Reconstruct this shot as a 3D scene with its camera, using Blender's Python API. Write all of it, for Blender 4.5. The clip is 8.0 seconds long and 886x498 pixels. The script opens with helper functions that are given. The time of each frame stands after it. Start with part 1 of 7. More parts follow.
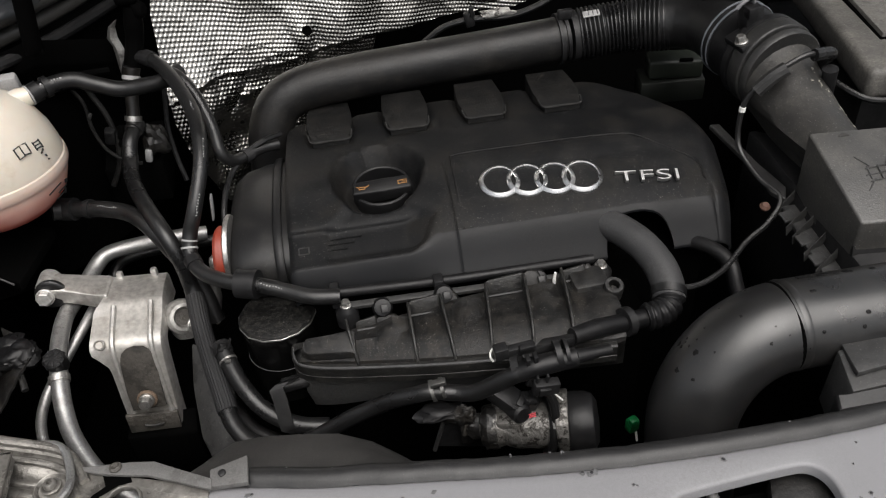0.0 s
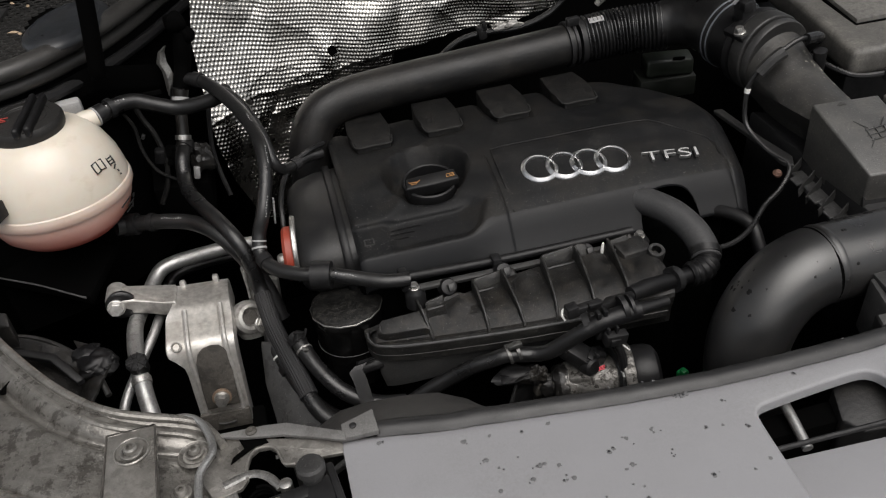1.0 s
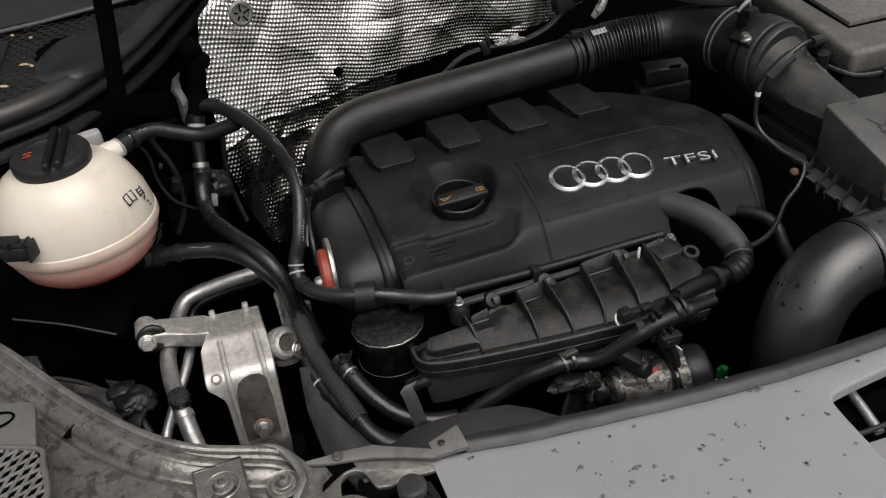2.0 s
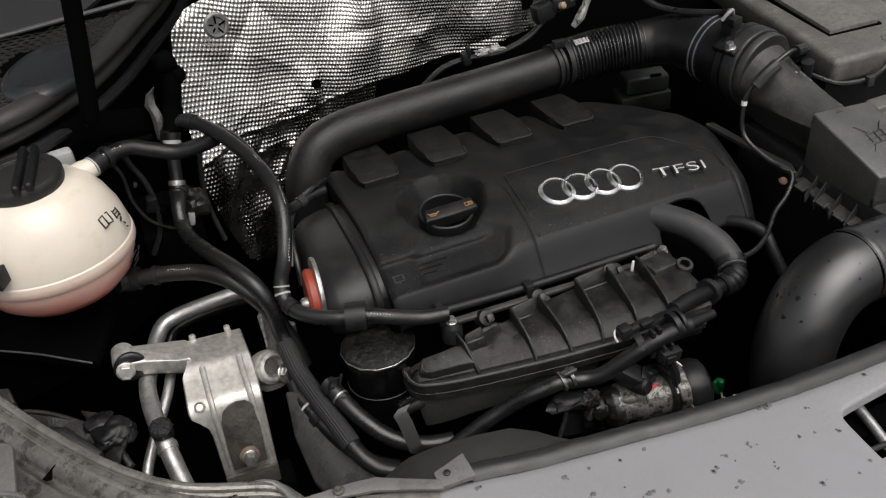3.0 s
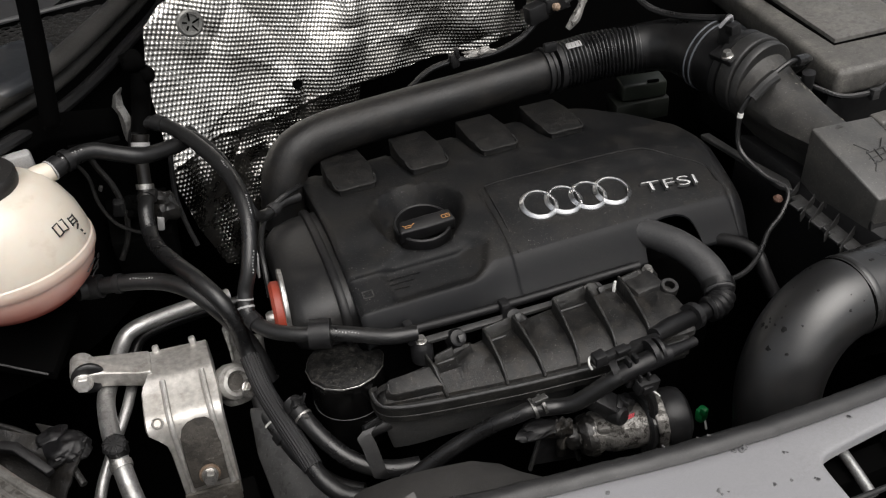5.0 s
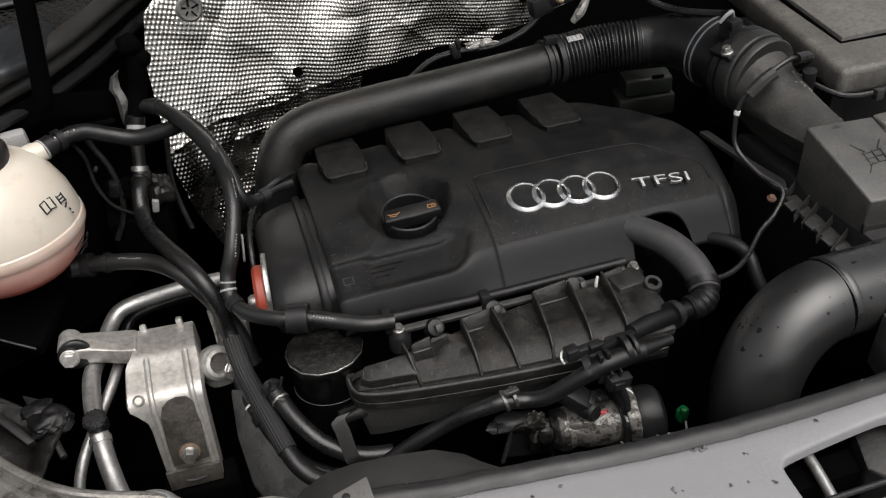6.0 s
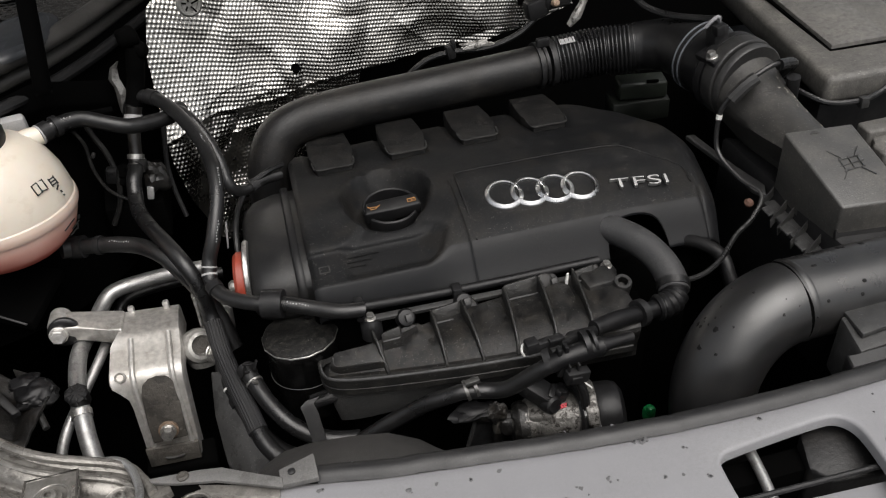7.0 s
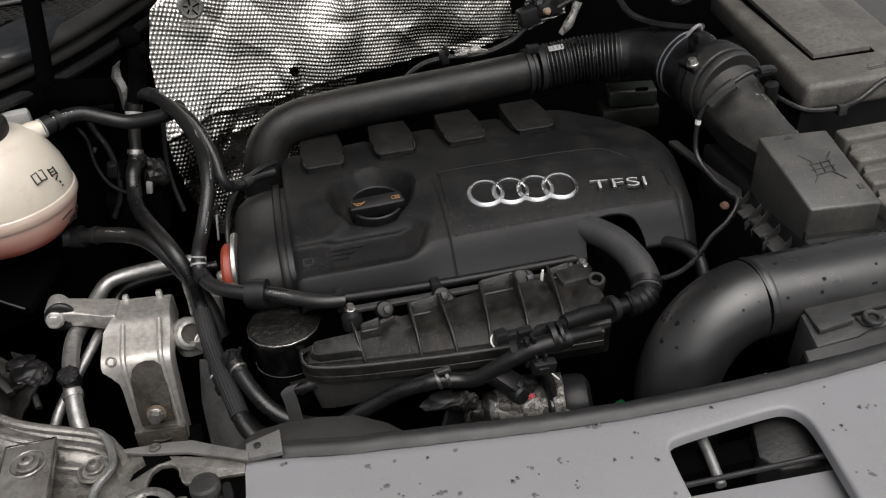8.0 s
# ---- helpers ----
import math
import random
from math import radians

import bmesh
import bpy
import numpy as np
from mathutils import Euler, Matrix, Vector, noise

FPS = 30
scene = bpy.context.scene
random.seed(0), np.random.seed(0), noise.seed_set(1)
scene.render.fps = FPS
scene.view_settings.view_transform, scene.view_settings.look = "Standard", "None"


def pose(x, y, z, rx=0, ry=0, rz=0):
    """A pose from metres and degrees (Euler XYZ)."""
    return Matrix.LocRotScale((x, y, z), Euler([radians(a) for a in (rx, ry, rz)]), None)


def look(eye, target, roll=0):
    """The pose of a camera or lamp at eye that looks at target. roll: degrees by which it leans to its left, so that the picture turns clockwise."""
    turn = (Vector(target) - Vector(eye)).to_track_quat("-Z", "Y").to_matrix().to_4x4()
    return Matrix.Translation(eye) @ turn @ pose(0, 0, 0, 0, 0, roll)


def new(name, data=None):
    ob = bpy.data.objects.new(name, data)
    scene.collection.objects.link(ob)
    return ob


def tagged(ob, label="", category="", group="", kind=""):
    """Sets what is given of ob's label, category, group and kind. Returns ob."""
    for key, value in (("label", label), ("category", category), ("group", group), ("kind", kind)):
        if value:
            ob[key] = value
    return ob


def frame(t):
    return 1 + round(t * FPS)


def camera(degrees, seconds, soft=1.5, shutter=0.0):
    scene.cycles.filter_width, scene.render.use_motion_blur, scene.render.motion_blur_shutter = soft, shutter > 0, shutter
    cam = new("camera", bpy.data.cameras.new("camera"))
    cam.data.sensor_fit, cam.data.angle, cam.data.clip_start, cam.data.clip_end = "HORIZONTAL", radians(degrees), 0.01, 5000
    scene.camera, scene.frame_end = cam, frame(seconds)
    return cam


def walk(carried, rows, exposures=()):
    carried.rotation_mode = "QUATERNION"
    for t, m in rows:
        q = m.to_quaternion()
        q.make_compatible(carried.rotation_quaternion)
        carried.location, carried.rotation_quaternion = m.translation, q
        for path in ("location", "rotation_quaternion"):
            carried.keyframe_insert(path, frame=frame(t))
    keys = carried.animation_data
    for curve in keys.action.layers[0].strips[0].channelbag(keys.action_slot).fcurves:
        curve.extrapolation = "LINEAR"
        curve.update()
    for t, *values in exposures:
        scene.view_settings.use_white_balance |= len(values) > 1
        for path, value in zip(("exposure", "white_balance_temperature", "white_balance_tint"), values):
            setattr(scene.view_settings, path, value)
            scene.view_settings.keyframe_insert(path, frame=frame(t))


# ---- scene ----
import itertools

cam = camera(58.5, 8.0, 1.2)
METRES, EYE, TILT, LEAN, TURN = 0.56, 1.36, -39.0, 4.2, -8.6
ROWS = [
    (0.0, 0.0, 0.0, 0.0, -0.0, 0.0, -0.0),
    (0.5, -0.0797, -0.0852, -0.1007, -1.69, 1.63, 1.97),
    (1.0, -0.2142, -0.114, -0.1032, -3.93, 2.92, 4.31),
    (1.5, -0.3327, -0.118, -0.097, -6.16, 3.6, 6.35),
    (3.0, -0.4442, -0.0504, -0.0593, -10.82, 3.85, 9.09),
    (3.5, -0.4386, -0.0324, -0.0395, -11.27, 3.66, 9.08),
    (4.0, -0.423, -0.0121, -0.0238, -11.28, 3.47, 8.88),
    (4.5, -0.3926, -0.0038, -0.0185, -10.83, 3.28, 8.44),
    (6.0, -0.2604, -0.0163, -0.0408, -7.37, 3.16, 5.75),
    (6.5, -0.2108, -0.0305, -0.0545, -6.15, 3.37, 4.77),
    (7.0, -0.1575, -0.0588, -0.0751, -4.94, 3.8, 3.72),
    (7.5, -0.1141, -0.0806, -0.1016, -4.0, 4.33, 2.88),
    (8.0, -0.0843, -0.1087, -0.1196, -3.42, 4.98, 2.43),
]
walk(cam, [(t, pose(0, 0, EYE, TILT, LEAN, TURN) @ pose(METRES * x, METRES * y, METRES * z, 90 + pitch, roll, yaw)) for t, x, y, z, yaw, pitch, roll in ROWS], [(0.0, 0.0), (0.5, -0.12), (1.5, -0.24), (3.0, -0.06), (4.0, 0.0), (7.0, 0.0), (8.0, -0.12)])

# ---- light: a soft overcast sky in front of the open bonnet ----
SUN_EL, SUN_AZ = 62.0, 165.0
world = bpy.data.worlds.new("sky")
scene.world = world
world.use_nodes = True
wn = world.node_tree.nodes
wl = world.node_tree.links
sky = wn.new("ShaderNodeTexSky")
sky.sky_type = "NISHITA"
sky.sun_disc = False
sky.sun_elevation = radians(SUN_EL)
sky.sun_rotation = radians(SUN_AZ)
sky.dust_density = 4.0
grey = wn.new("ShaderNodeHueSaturation")
grey.inputs["Saturation"].default_value = 0.18
wl.new(sky.outputs[0], grey.inputs["Color"])
wl.new(grey.outputs[0], wn["Background"].inputs["Color"])
wn["Background"].inputs["Strength"].default_value = 0.13
sun = new("sun", bpy.data.lights.new("sun", "SUN"))
sun.data.energy, sun.data.angle, sun.data.color = 3.2, radians(60), (1.0, 0.944, 0.898)
sun.matrix_world = look((0.45, -1.0, 4.2), (0.0, 0.7, 0.9))


# ---- materials ----
def ramp(nt, src, a, b, lo, hi):
    n = nt.nodes.new("ShaderNodeMapRange")
    n.inputs["From Min"].default_value, n.inputs["From Max"].default_value = a, b
    n.inputs["To Min"].default_value, n.inputs["To Max"].default_value = lo, hi
    nt.links.new(src, n.inputs["Value"])
    return n.outputs["Result"]


def mixed(nt, fac, a, b):
    n = nt.nodes.new("ShaderNodeMix")
    n.data_type = "RGBA"
    for sock, v in ((n.inputs[0], fac), (n.inputs[6], a), (n.inputs[7], b)):
        if isinstance(v, (tuple, float, int)):
            sock.default_value = (*v, 1) if isinstance(v, tuple) else v
        else:
            nt.links.new(v, sock)
    return n.outputs[2]


def noisy(nt, scale, detail=4.0, rough=0.6):
    c = nt.nodes.new("ShaderNodeTexCoord")
    n = nt.nodes.new("ShaderNodeTexNoise")
    n.inputs["Scale"].default_value, n.inputs["Detail"].default_value, n.inputs["Roughness"].default_value = scale, detail, rough
    nt.links.new(c.outputs["Object"], n.inputs["Vector"])
    return n.outputs["Fac"]


def times(nt, a, b):
    n = nt.nodes.new("ShaderNodeMath")
    n.operation = "MULTIPLY"
    nt.links.new(a, n.inputs[0])
    nt.links.new(b, n.inputs[1])
    return n.outputs[0]


def surface(name, base, rough, metal=0.0, dust=(0.2, 0.19, 0.17), dusty=0.25, grain=900.0, blotch=25.0, bump=0.15, specks=0.0, spec=0.5, coat=0.0, stains=0.0, stain_scale=14.0, stain=None, wear=0.0, pits=0.0):
    """Base colour broken by two scales of noise, gritty dust, specks, stains, worn edges and a fine relief."""
    m = bpy.data.materials.new(name)
    m.use_nodes = True
    nt = m.node_tree
    bs = nt.nodes["Principled BSDF"]
    big, fine = noisy(nt, blotch), noisy(nt, grain, 2.0)
    col = mixed(nt, ramp(nt, fine, 0.3, 0.7, 0.0, 1.0), tuple(c * 0.8 for c in base), tuple(min(1.0, c * 1.2) for c in base))
    if dusty > 0:
        grit = ramp(nt, noisy(nt, 420.0, 6.0, 0.75), 0.42, 0.62, 0.15, 1.0)
        col = mixed(nt, times(nt, ramp(nt, big, 0.45, 0.75, 0.0, dusty), grit), col, dust)
    if stains > 0:
        st = noisy(nt, stain_scale, 7.0, 0.72)
        col = mixed(nt, ramp(nt, st, 0.52, 0.57, 0.0, stains), col, stain or tuple(c * 0.12 for c in base))
    if specks > 0:
        sp = noisy(nt, 700.0, 3.0, 0.6)
        col = mixed(nt, ramp(nt, sp, 0.655, 0.70, 0.0, specks), col, (0.3, 0.29, 0.27))
    if wear > 0:
        geo = nt.nodes.new("ShaderNodeNewGeometry")
        col = mixed(nt, times(nt, ramp(nt, geo.outputs["Pointiness"], 0.53, 0.62, 0.0, wear), ramp(nt, noisy(nt, 150.0, 4.0), 0.35, 0.6, 0.2, 1.0)), col, tuple(min(0.8, c * 2.2 + 0.04) for c in base))
    nt.links.new(col, bs.inputs["Base Color"])
    nt.links.new(ramp(nt, big, 0.3, 0.75, max(0.05, rough - 0.07), min(1.0, rough + 0.15)), bs.inputs["Roughness"])
    bs.inputs["Metallic"].default_value = metal
    bs.inputs["Specular IOR Level"].default_value = spec
    bs.inputs["Coat Weight"].default_value = coat
    bp = nt.nodes.new("ShaderNodeBump")
    bp.inputs["Strength"].default_value, bp.inputs["Distance"].default_value = bump, 0.0006
    nt.links.new(fine, bp.inputs["Height"])
    if pits > 0:
        b2 = nt.nodes.new("ShaderNodeBump")
        b2.inputs["Strength"].default_value, b2.inputs["Distance"].default_value = pits, 0.0022
        nt.links.new(noisy(nt, 170.0, 3.0, 0.65), b2.inputs["Height"])
        nt.links.new(b2.outputs[0], bp.inputs["Normal"])
    nt.links.new(bp.outputs[0], bs.inputs["Normal"])
    return m


COVER = surface("black_cover_plastic", (0.0062, 0.0065, 0.0071), 0.46, dusty=0.35, dust=(0.062, 0.057, 0.050), specks=0.42, grain=1300.0, bump=0.6, spec=0.16, stains=0.4, stain_scale=16.0, stain=(0.017, 0.0155, 0.0135), pits=0.1)
INTAKE = surface("dusted_black_plastic", (0.0060, 0.0060, 0.0063), 0.44, dusty=0.55, dust=(0.045, 0.040, 0.033), blotch=18.0, specks=0.15, spec=0.36, stains=0.25, stain_scale=30.0, stain=(0.02, 0.017, 0.014), pits=0.22)
# smoother, lighter copy of COVER: reflected sky is put into its colour
BAND = surface("smooth_lit_cover_plastic", (0.0070, 0.0074, 0.0083), 0.43, dusty=0.12, dust=(0.07, 0.066, 0.06), grain=1300.0, bump=0.3, spec=0.24)
FCAP = surface("gritty_black_steel", (0.005, 0.005, 0.005), 0.5, dusty=0.5, dust=(0.10, 0.095, 0.08), specks=0.45, blotch=160.0, bump=0.9, grain=600.0, spec=0.3, pits=0.4)
PAD = surface("dusty_black_plastic", (0.0055, 0.0055, 0.0055), 0.55, dusty=0.4, dust=(0.085, 0.078, 0.064), specks=0.6, blotch=90.0, bump=0.7, spec=0.22, wear=0.6)
PADT = surface("brown_dusted_plastic", (0.0042, 0.0042, 0.0042), 0.5, dusty=0.35, dust=(0.05, 0.043, 0.034), specks=0.4, blotch=70.0, bump=0.6, spec=0.26, wear=0.3, pits=0.4)
BLACK = surface("black_plastic", (0.0062, 0.0062, 0.0067), 0.42, dusty=0.08, dust=(0.10, 0.095, 0.085), spec=0.30, wear=0.3, pits=0.12)
# near-black base: the shade deep in the bay is put into this colour
DEEP = surface("bay_shade_black", (0.0011, 0.0011, 0.0011), 0.85, dusty=0.04, dust=(0.012, 0.011, 0.010), spec=0.03)
RUBBER = surface("rubber_hose", (0.0085, 0.0085, 0.0088), 0.30, dusty=0.12, dust=(0.1, 0.1, 0.095), grain=1500.0, bump=0.3, spec=0.5, pits=0.12)
CLOTH = surface("woven_sleeve", (0.008, 0.008, 0.009), 0.55, dusty=0.1, grain=2600.0, bump=0.6)
MESHP = surface("faded_mesh_plastic", (0.026, 0.0255, 0.0245), 0.5, dusty=0.5, dust=(0.055, 0.050, 0.044))
MANI = surface("dusty_manifold_plastic", (0.0036, 0.0036, 0.0036), 0.40, dusty=0.6, dust=(0.055, 0.048, 0.039), specks=0.55, blotch=90.0, grain=1100.0, bump=0.6, spec=0.36, wear=0.8, stains=0.25, stain_scale=50.0, stain=(0.040, 0.034, 0.027), pits=0.22)
GREYP = surface("grey_panel_plastic", (0.235, 0.235, 0.246), 0.5, dusty=0.6, dust=(0.165, 0.163, 0.162), blotch=9.0, grain=3500.0, bump=0.08, specks=0.10)
DARKP = surface("dark_grey_plastic", (0.0125, 0.0125, 0.0124), 0.5, dusty=0.35, dust=(0.085, 0.08, 0.07), specks=0.4, wear=0.5, pits=0.25)
PIPE = surface("satin_black_pipe", (0.0125, 0.0125, 0.0128), 0.30, dusty=0.3, dust=(0.04, 0.038, 0.036), blotch=22.0, grain=2500.0, bump=0.06, spec=0.75, stains=0.18, stain_scale=40.0, stain=(0.028, 0.025, 0.022), specks=0.08)
AIRLID = surface("sun_dulled_lid", (0.032, 0.0311, 0.0294), 0.42, dusty=0.9, dust=(0.115, 0.107, 0.092), specks=0.6, blotch=26.0, bump=0.6, grain=500.0, wear=0.7, spec=0.75, pits=0.05)
LIDGREY = surface("dusty_box_lid", (0.064, 0.061, 0.056), 0.55, dusty=1.0, dust=(0.19, 0.18, 0.157), specks=0.7, blotch=26.0, bump=0.9, grain=500.0, wear=0.8, stains=0.3, stain_scale=90.0, stain=(0.025, 0.0243, 0.0225), pits=0.15)
ALU = surface("cast_aluminium", (0.44, 0.425, 0.40), 0.42, metal=0.65, dusty=0.2, dust=(0.22, 0.20, 0.165), blotch=25.0, bump=0.10, grain=160.0, stains=0.28, stain_scale=22.0, stain=(0.17, 0.145, 0.11), wear=0.7, pits=0.10)
ALUD = surface("dirty_cast_aluminium", (0.42, 0.41, 0.39), 0.42, metal=0.5, dusty=0.8, dust=(0.10, 0.09, 0.08), blotch=120.0, bump=0.8, grain=420.0, stains=0.9, stain_scale=85.0, stain=(0.03, 0.027, 0.024), pits=0.7)
ALUP = surface("aluminium_pipe", (0.38, 0.38, 0.375), 0.40, metal=0.8, dusty=0.4, dust=(0.2, 0.195, 0.185), blotch=50.0, bump=0.25, stains=0.4, stain_scale=60.0, stain=(0.15, 0.145, 0.135), pits=0.15)
STEEL = surface("steel", (0.5, 0.49, 0.47), 0.35, metal=0.9, dusty=0.3, stains=0.35, stain_scale=180.0, pits=0.2)
CHROME = surface("satin_chrome", (0.78, 0.78, 0.78), 0.28, metal=1.0, dusty=0.05, bump=0.02)
FOIL = surface("aluminium_foil_shield", (0.50, 0.485, 0.455), 0.24, metal=1.0, dusty=0.35, dust=(0.30, 0.26, 0.20), blotch=16.0, bump=0.05)
PAINTM = surface("dirty_painted_metal", (0.170, 0.163, 0.150), 0.30, metal=0.5, dusty=0.75, dust=(0.040, 0.034, 0.027), blotch=22.0, bump=0.2, grain=120.0, specks=0.4, stains=0.6, stain_scale=75.0, stain=(0.024, 0.020, 0.016), wear=0.9, pits=0.35)
RED = surface("red_plastic", (0.24, 0.035, 0.018), 0.45, dusty=0.2)
ORANGE = surface("orange_print", (0.36, 0.175, 0.055), 0.6, dusty=0.0)
INK = surface("black_print", (0.01, 0.01, 0.01), 0.6, dusty=0.0)
GREEN = surface("green_plastic", (0.004, 0.13, 0.035), 0.4, dusty=0.05)
REDINK = surface("red_print", (0.35, 0.05, 0.04), 0.6, dusty=0.0)
LIGHTINK = surface("pale_print", (0.30, 0.30, 0.30), 0.6, dusty=0.1)
WATER = surface("water_mark", (0.03, 0.03, 0.032), 0.25, dusty=0.0, bump=0.0)
WHITEW = surface("white_wire", (0.75, 0.75, 0.72), 0.5, dusty=0.1)
REDW = surface("red_wire", (0.6, 0.08, 0.1), 0.5, dusty=0.05)
ASPH = surface("asphalt", (0.05, 0.05, 0.05), 0.9, dusty=0.3)
# blacker than DEEP, so shade between the rear parts is in the colour
SHADE_BLACK = surface("shaded_black", (0.0013, 0.0013, 0.0013), 0.8, dusty=0.0, spec=0.03)
LIPR = surface("weathered_rubber", (0.034, 0.033, 0.0315), 0.34, dusty=0.35, dust=(0.09, 0.085, 0.08), grain=1500.0, bump=0.3, spec=0.5, pits=0.2)
SEALM = surface("grey_rubber_seal", (0.020, 0.020, 0.0205), 0.40, dusty=0.5, dust=(0.052, 0.051, 0.049), blotch=60.0, spec=0.4, specks=0.12, pits=0.06)
MIDGREY = surface("mid_grey_plastic", (0.052, 0.052, 0.053), 0.45, dusty=0.4, dust=(0.10, 0.10, 0.097), wear=0.5)
GRIME = surface("caked_grime", (0.06, 0.055, 0.048), 0.6, dusty=0.7, dust=(0.02, 0.018, 0.016), blotch=60.0, grain=250.0, specks=0.4, bump=0.6, stains=0.6, stain_scale=35.0, stain=(0.012, 0.011, 0.010), pits=0.8)
PUMPM = surface("corroded_aluminium", (0.15, 0.145, 0.136), 0.40, metal=0.5, dusty=0.9, dust=(0.055, 0.050, 0.043), blotch=260.0, bump=1.0, grain=300.0, stains=0.95, stain_scale=130.0, stain=(0.025, 0.022, 0.019), specks=0.8, pits=0.5)
# lighter copy of MANI: dust and edge highlights are both in its colour
MANIE = surface("dusty_lit_manifold_edge", (0.0135, 0.0134, 0.013), 0.40, dusty=0.5, dust=(0.075, 0.07, 0.06), specks=0.4, blotch=90.0, bump=0.5, spec=0.38, pits=0.4)
SATIN = surface("satin_silver", (0.56, 0.56, 0.555), 0.42, metal=0.9, dusty=0.1, bump=0.02)
MARK = surface("wet_mark", (0.004, 0.004, 0.004), 0.5, dusty=0.0, spec=0.2)
BELLOW = surface("ribbed_black_plastic", (0.0080, 0.0080, 0.0086), 0.28, dusty=0.08, dust=(0.1, 0.1, 0.095), spec=0.8)
CLIPM = surface("spring_steel", (0.16, 0.16, 0.155), 0.4, metal=0.8, dusty=0.5, stains=0.4, stain_scale=120.0)
SPLASH = surface("oily_splash_plastic", (0.0075, 0.0072, 0.0070), 0.38, dusty=0.5, dust=(0.036, 0.032, 0.027), blotch=45.0, specks=0.3, spec=0.4, stains=0.3, stain_scale=60.0, stain=(0.03, 0.026, 0.021), wear=0.6, pits=0.4)
STRIP = surface("weathered_strip", (0.115, 0.113, 0.110), 0.5, dusty=0.6, dust=(0.07, 0.067, 0.062), blotch=40.0, specks=0.3, stains=0.3, stain_scale=40.0, stain=(0.04, 0.038, 0.035), pits=0.2)


def milky(name):
    m = bpy.data.materials.new(name)
    m.use_nodes = True
    nt = m.node_tree
    bs = nt.nodes["Principled BSDF"]
    c = nt.nodes.new("ShaderNodeTexCoord")
    s = nt.nodes.new("ShaderNodeSeparateXYZ")
    nt.links.new(c.outputs["Object"], s.inputs[0])
    # coolant stands inside the lower half and shows pink through the wall
    level = ramp(nt, s.outputs[2], 0.026, 0.082, 1.0, 0.0)
    col = mixed(nt, ramp(nt, noisy(nt, 30.0), 0.4, 0.7, 0.0, 0.35), (0.63, 0.578, 0.50), (0.55, 0.48, 0.39))
    col = mixed(nt, ramp(nt, noisy(nt, 45.0, 6.0, 0.7), 0.56, 0.74, 0.0, 0.35), col, (0.45, 0.36, 0.27))
    col = mixed(nt, level, col, (0.56, 0.12, 0.09))
    nt.links.new(col, bs.inputs["Base Color"])
    bs.inputs["Roughness"].default_value = 0.24
    bs.inputs["Subsurface Weight"].default_value = 0.25
    bs.inputs["Subsurface Radius"].default_value = (0.02, 0.012, 0.008)
    bs.inputs["Subsurface Scale"].default_value = 0.5
    return m


MILK = milky("milky_polyethylene")

glassy = bpy.data.materials.new("dark_glass")
glassy.use_nodes = True
glassy.node_tree.nodes["Principled BSDF"].inputs["Base Color"].default_value = (0.035, 0.035, 0.036, 1)
glassy.node_tree.nodes["Principled BSDF"].inputs["Roughness"].default_value = 0.08

# ---- mesh tools ----
BASES = {}


def finish(name, bm, material, base, angle=35.0):
    me = bpy.data.meshes.new(name)
    bmesh.ops.recalc_face_normals(bm, faces=bm.faces[:])
    bm.to_mesh(me)
    bm.free()
    me.transform(Matrix.Translation(-Vector(base)))
    me.materials.append(material)
    me.shade_smooth()
    me.set_sharp_from_angle(angle=radians(angle))
    return me


def thing(name, label, category, base, bm=None, material=None, group="", kind="", angle=35.0):
    """A top-level thing: one mesh, or an Empty at its base that parents its parts."""
    ob = new(name, finish(name, bm, material, base, angle) if bm else None)
    ob.location = base
    BASES[ob.name] = Vector(base)
    return tagged(ob, label, category, group, kind)


def part(name, bm, material, parent, label="", angle=35.0, mods=()):
    base = BASES[parent.name]
    ob = new(name, finish(name, bm, material, base, angle))
    ob.parent = parent
    BASES[ob.name] = base
    if label:
        tagged(ob, label)
    return ob


def joined(*bms):
    out = bmesh.new()
    for b in bms:
        me = bpy.data.meshes.new("tmp")
        b.to_mesh(me)
        out.from_mesh(me)
        bpy.data.meshes.remove(me)
        b.free()
    return out


def moved(bm, m):
    bmesh.ops.transform(bm, matrix=m, verts=bm.verts[:])
    return bm


def box(centre, size, rot=(0, 0, 0), bevel=0.002, seg=2, taper=1.0):
    bm = bmesh.new()
    bmesh.ops.create_cube(bm, size=1.0)
    for v in bm.verts:
        k = taper if v.co.z > 0 else 1.0
        v.co = Vector((v.co.x * size[0] * k, v.co.y * size[1] * k, v.co.z * size[2]))
    if bevel > 0:
        bmesh.ops.bevel(bm, geom=bm.edges[:], offset=bevel, segments=seg, profile=0.5, affect="EDGES")
    return moved(bm, pose(*centre, *rot))


def block(corners, depth, bevel=0.003, seg=2):
    """A solid whose upper face has the given corners, extruded by the vector depth."""
    bm = bmesh.new()
    top = [bm.verts.new(c) for c in corners]
    low = [bm.verts.new(Vector(c) + Vector(depth)) for c in corners]
    n = len(corners)
    bm.faces.new(top)
    bm.faces.new(low[::-1])
    for i in range(n):
        bm.faces.new([top[i], low[i], low[(i + 1) % n], top[(i + 1) % n]])
    bmesh.ops.recalc_face_normals(bm, faces=bm.faces[:])
    if bevel > 0:
        bmesh.ops.bevel(bm, geom=bm.edges[:], offset=bevel, segments=seg, profile=0.5, affect="EDGES")
    return bm


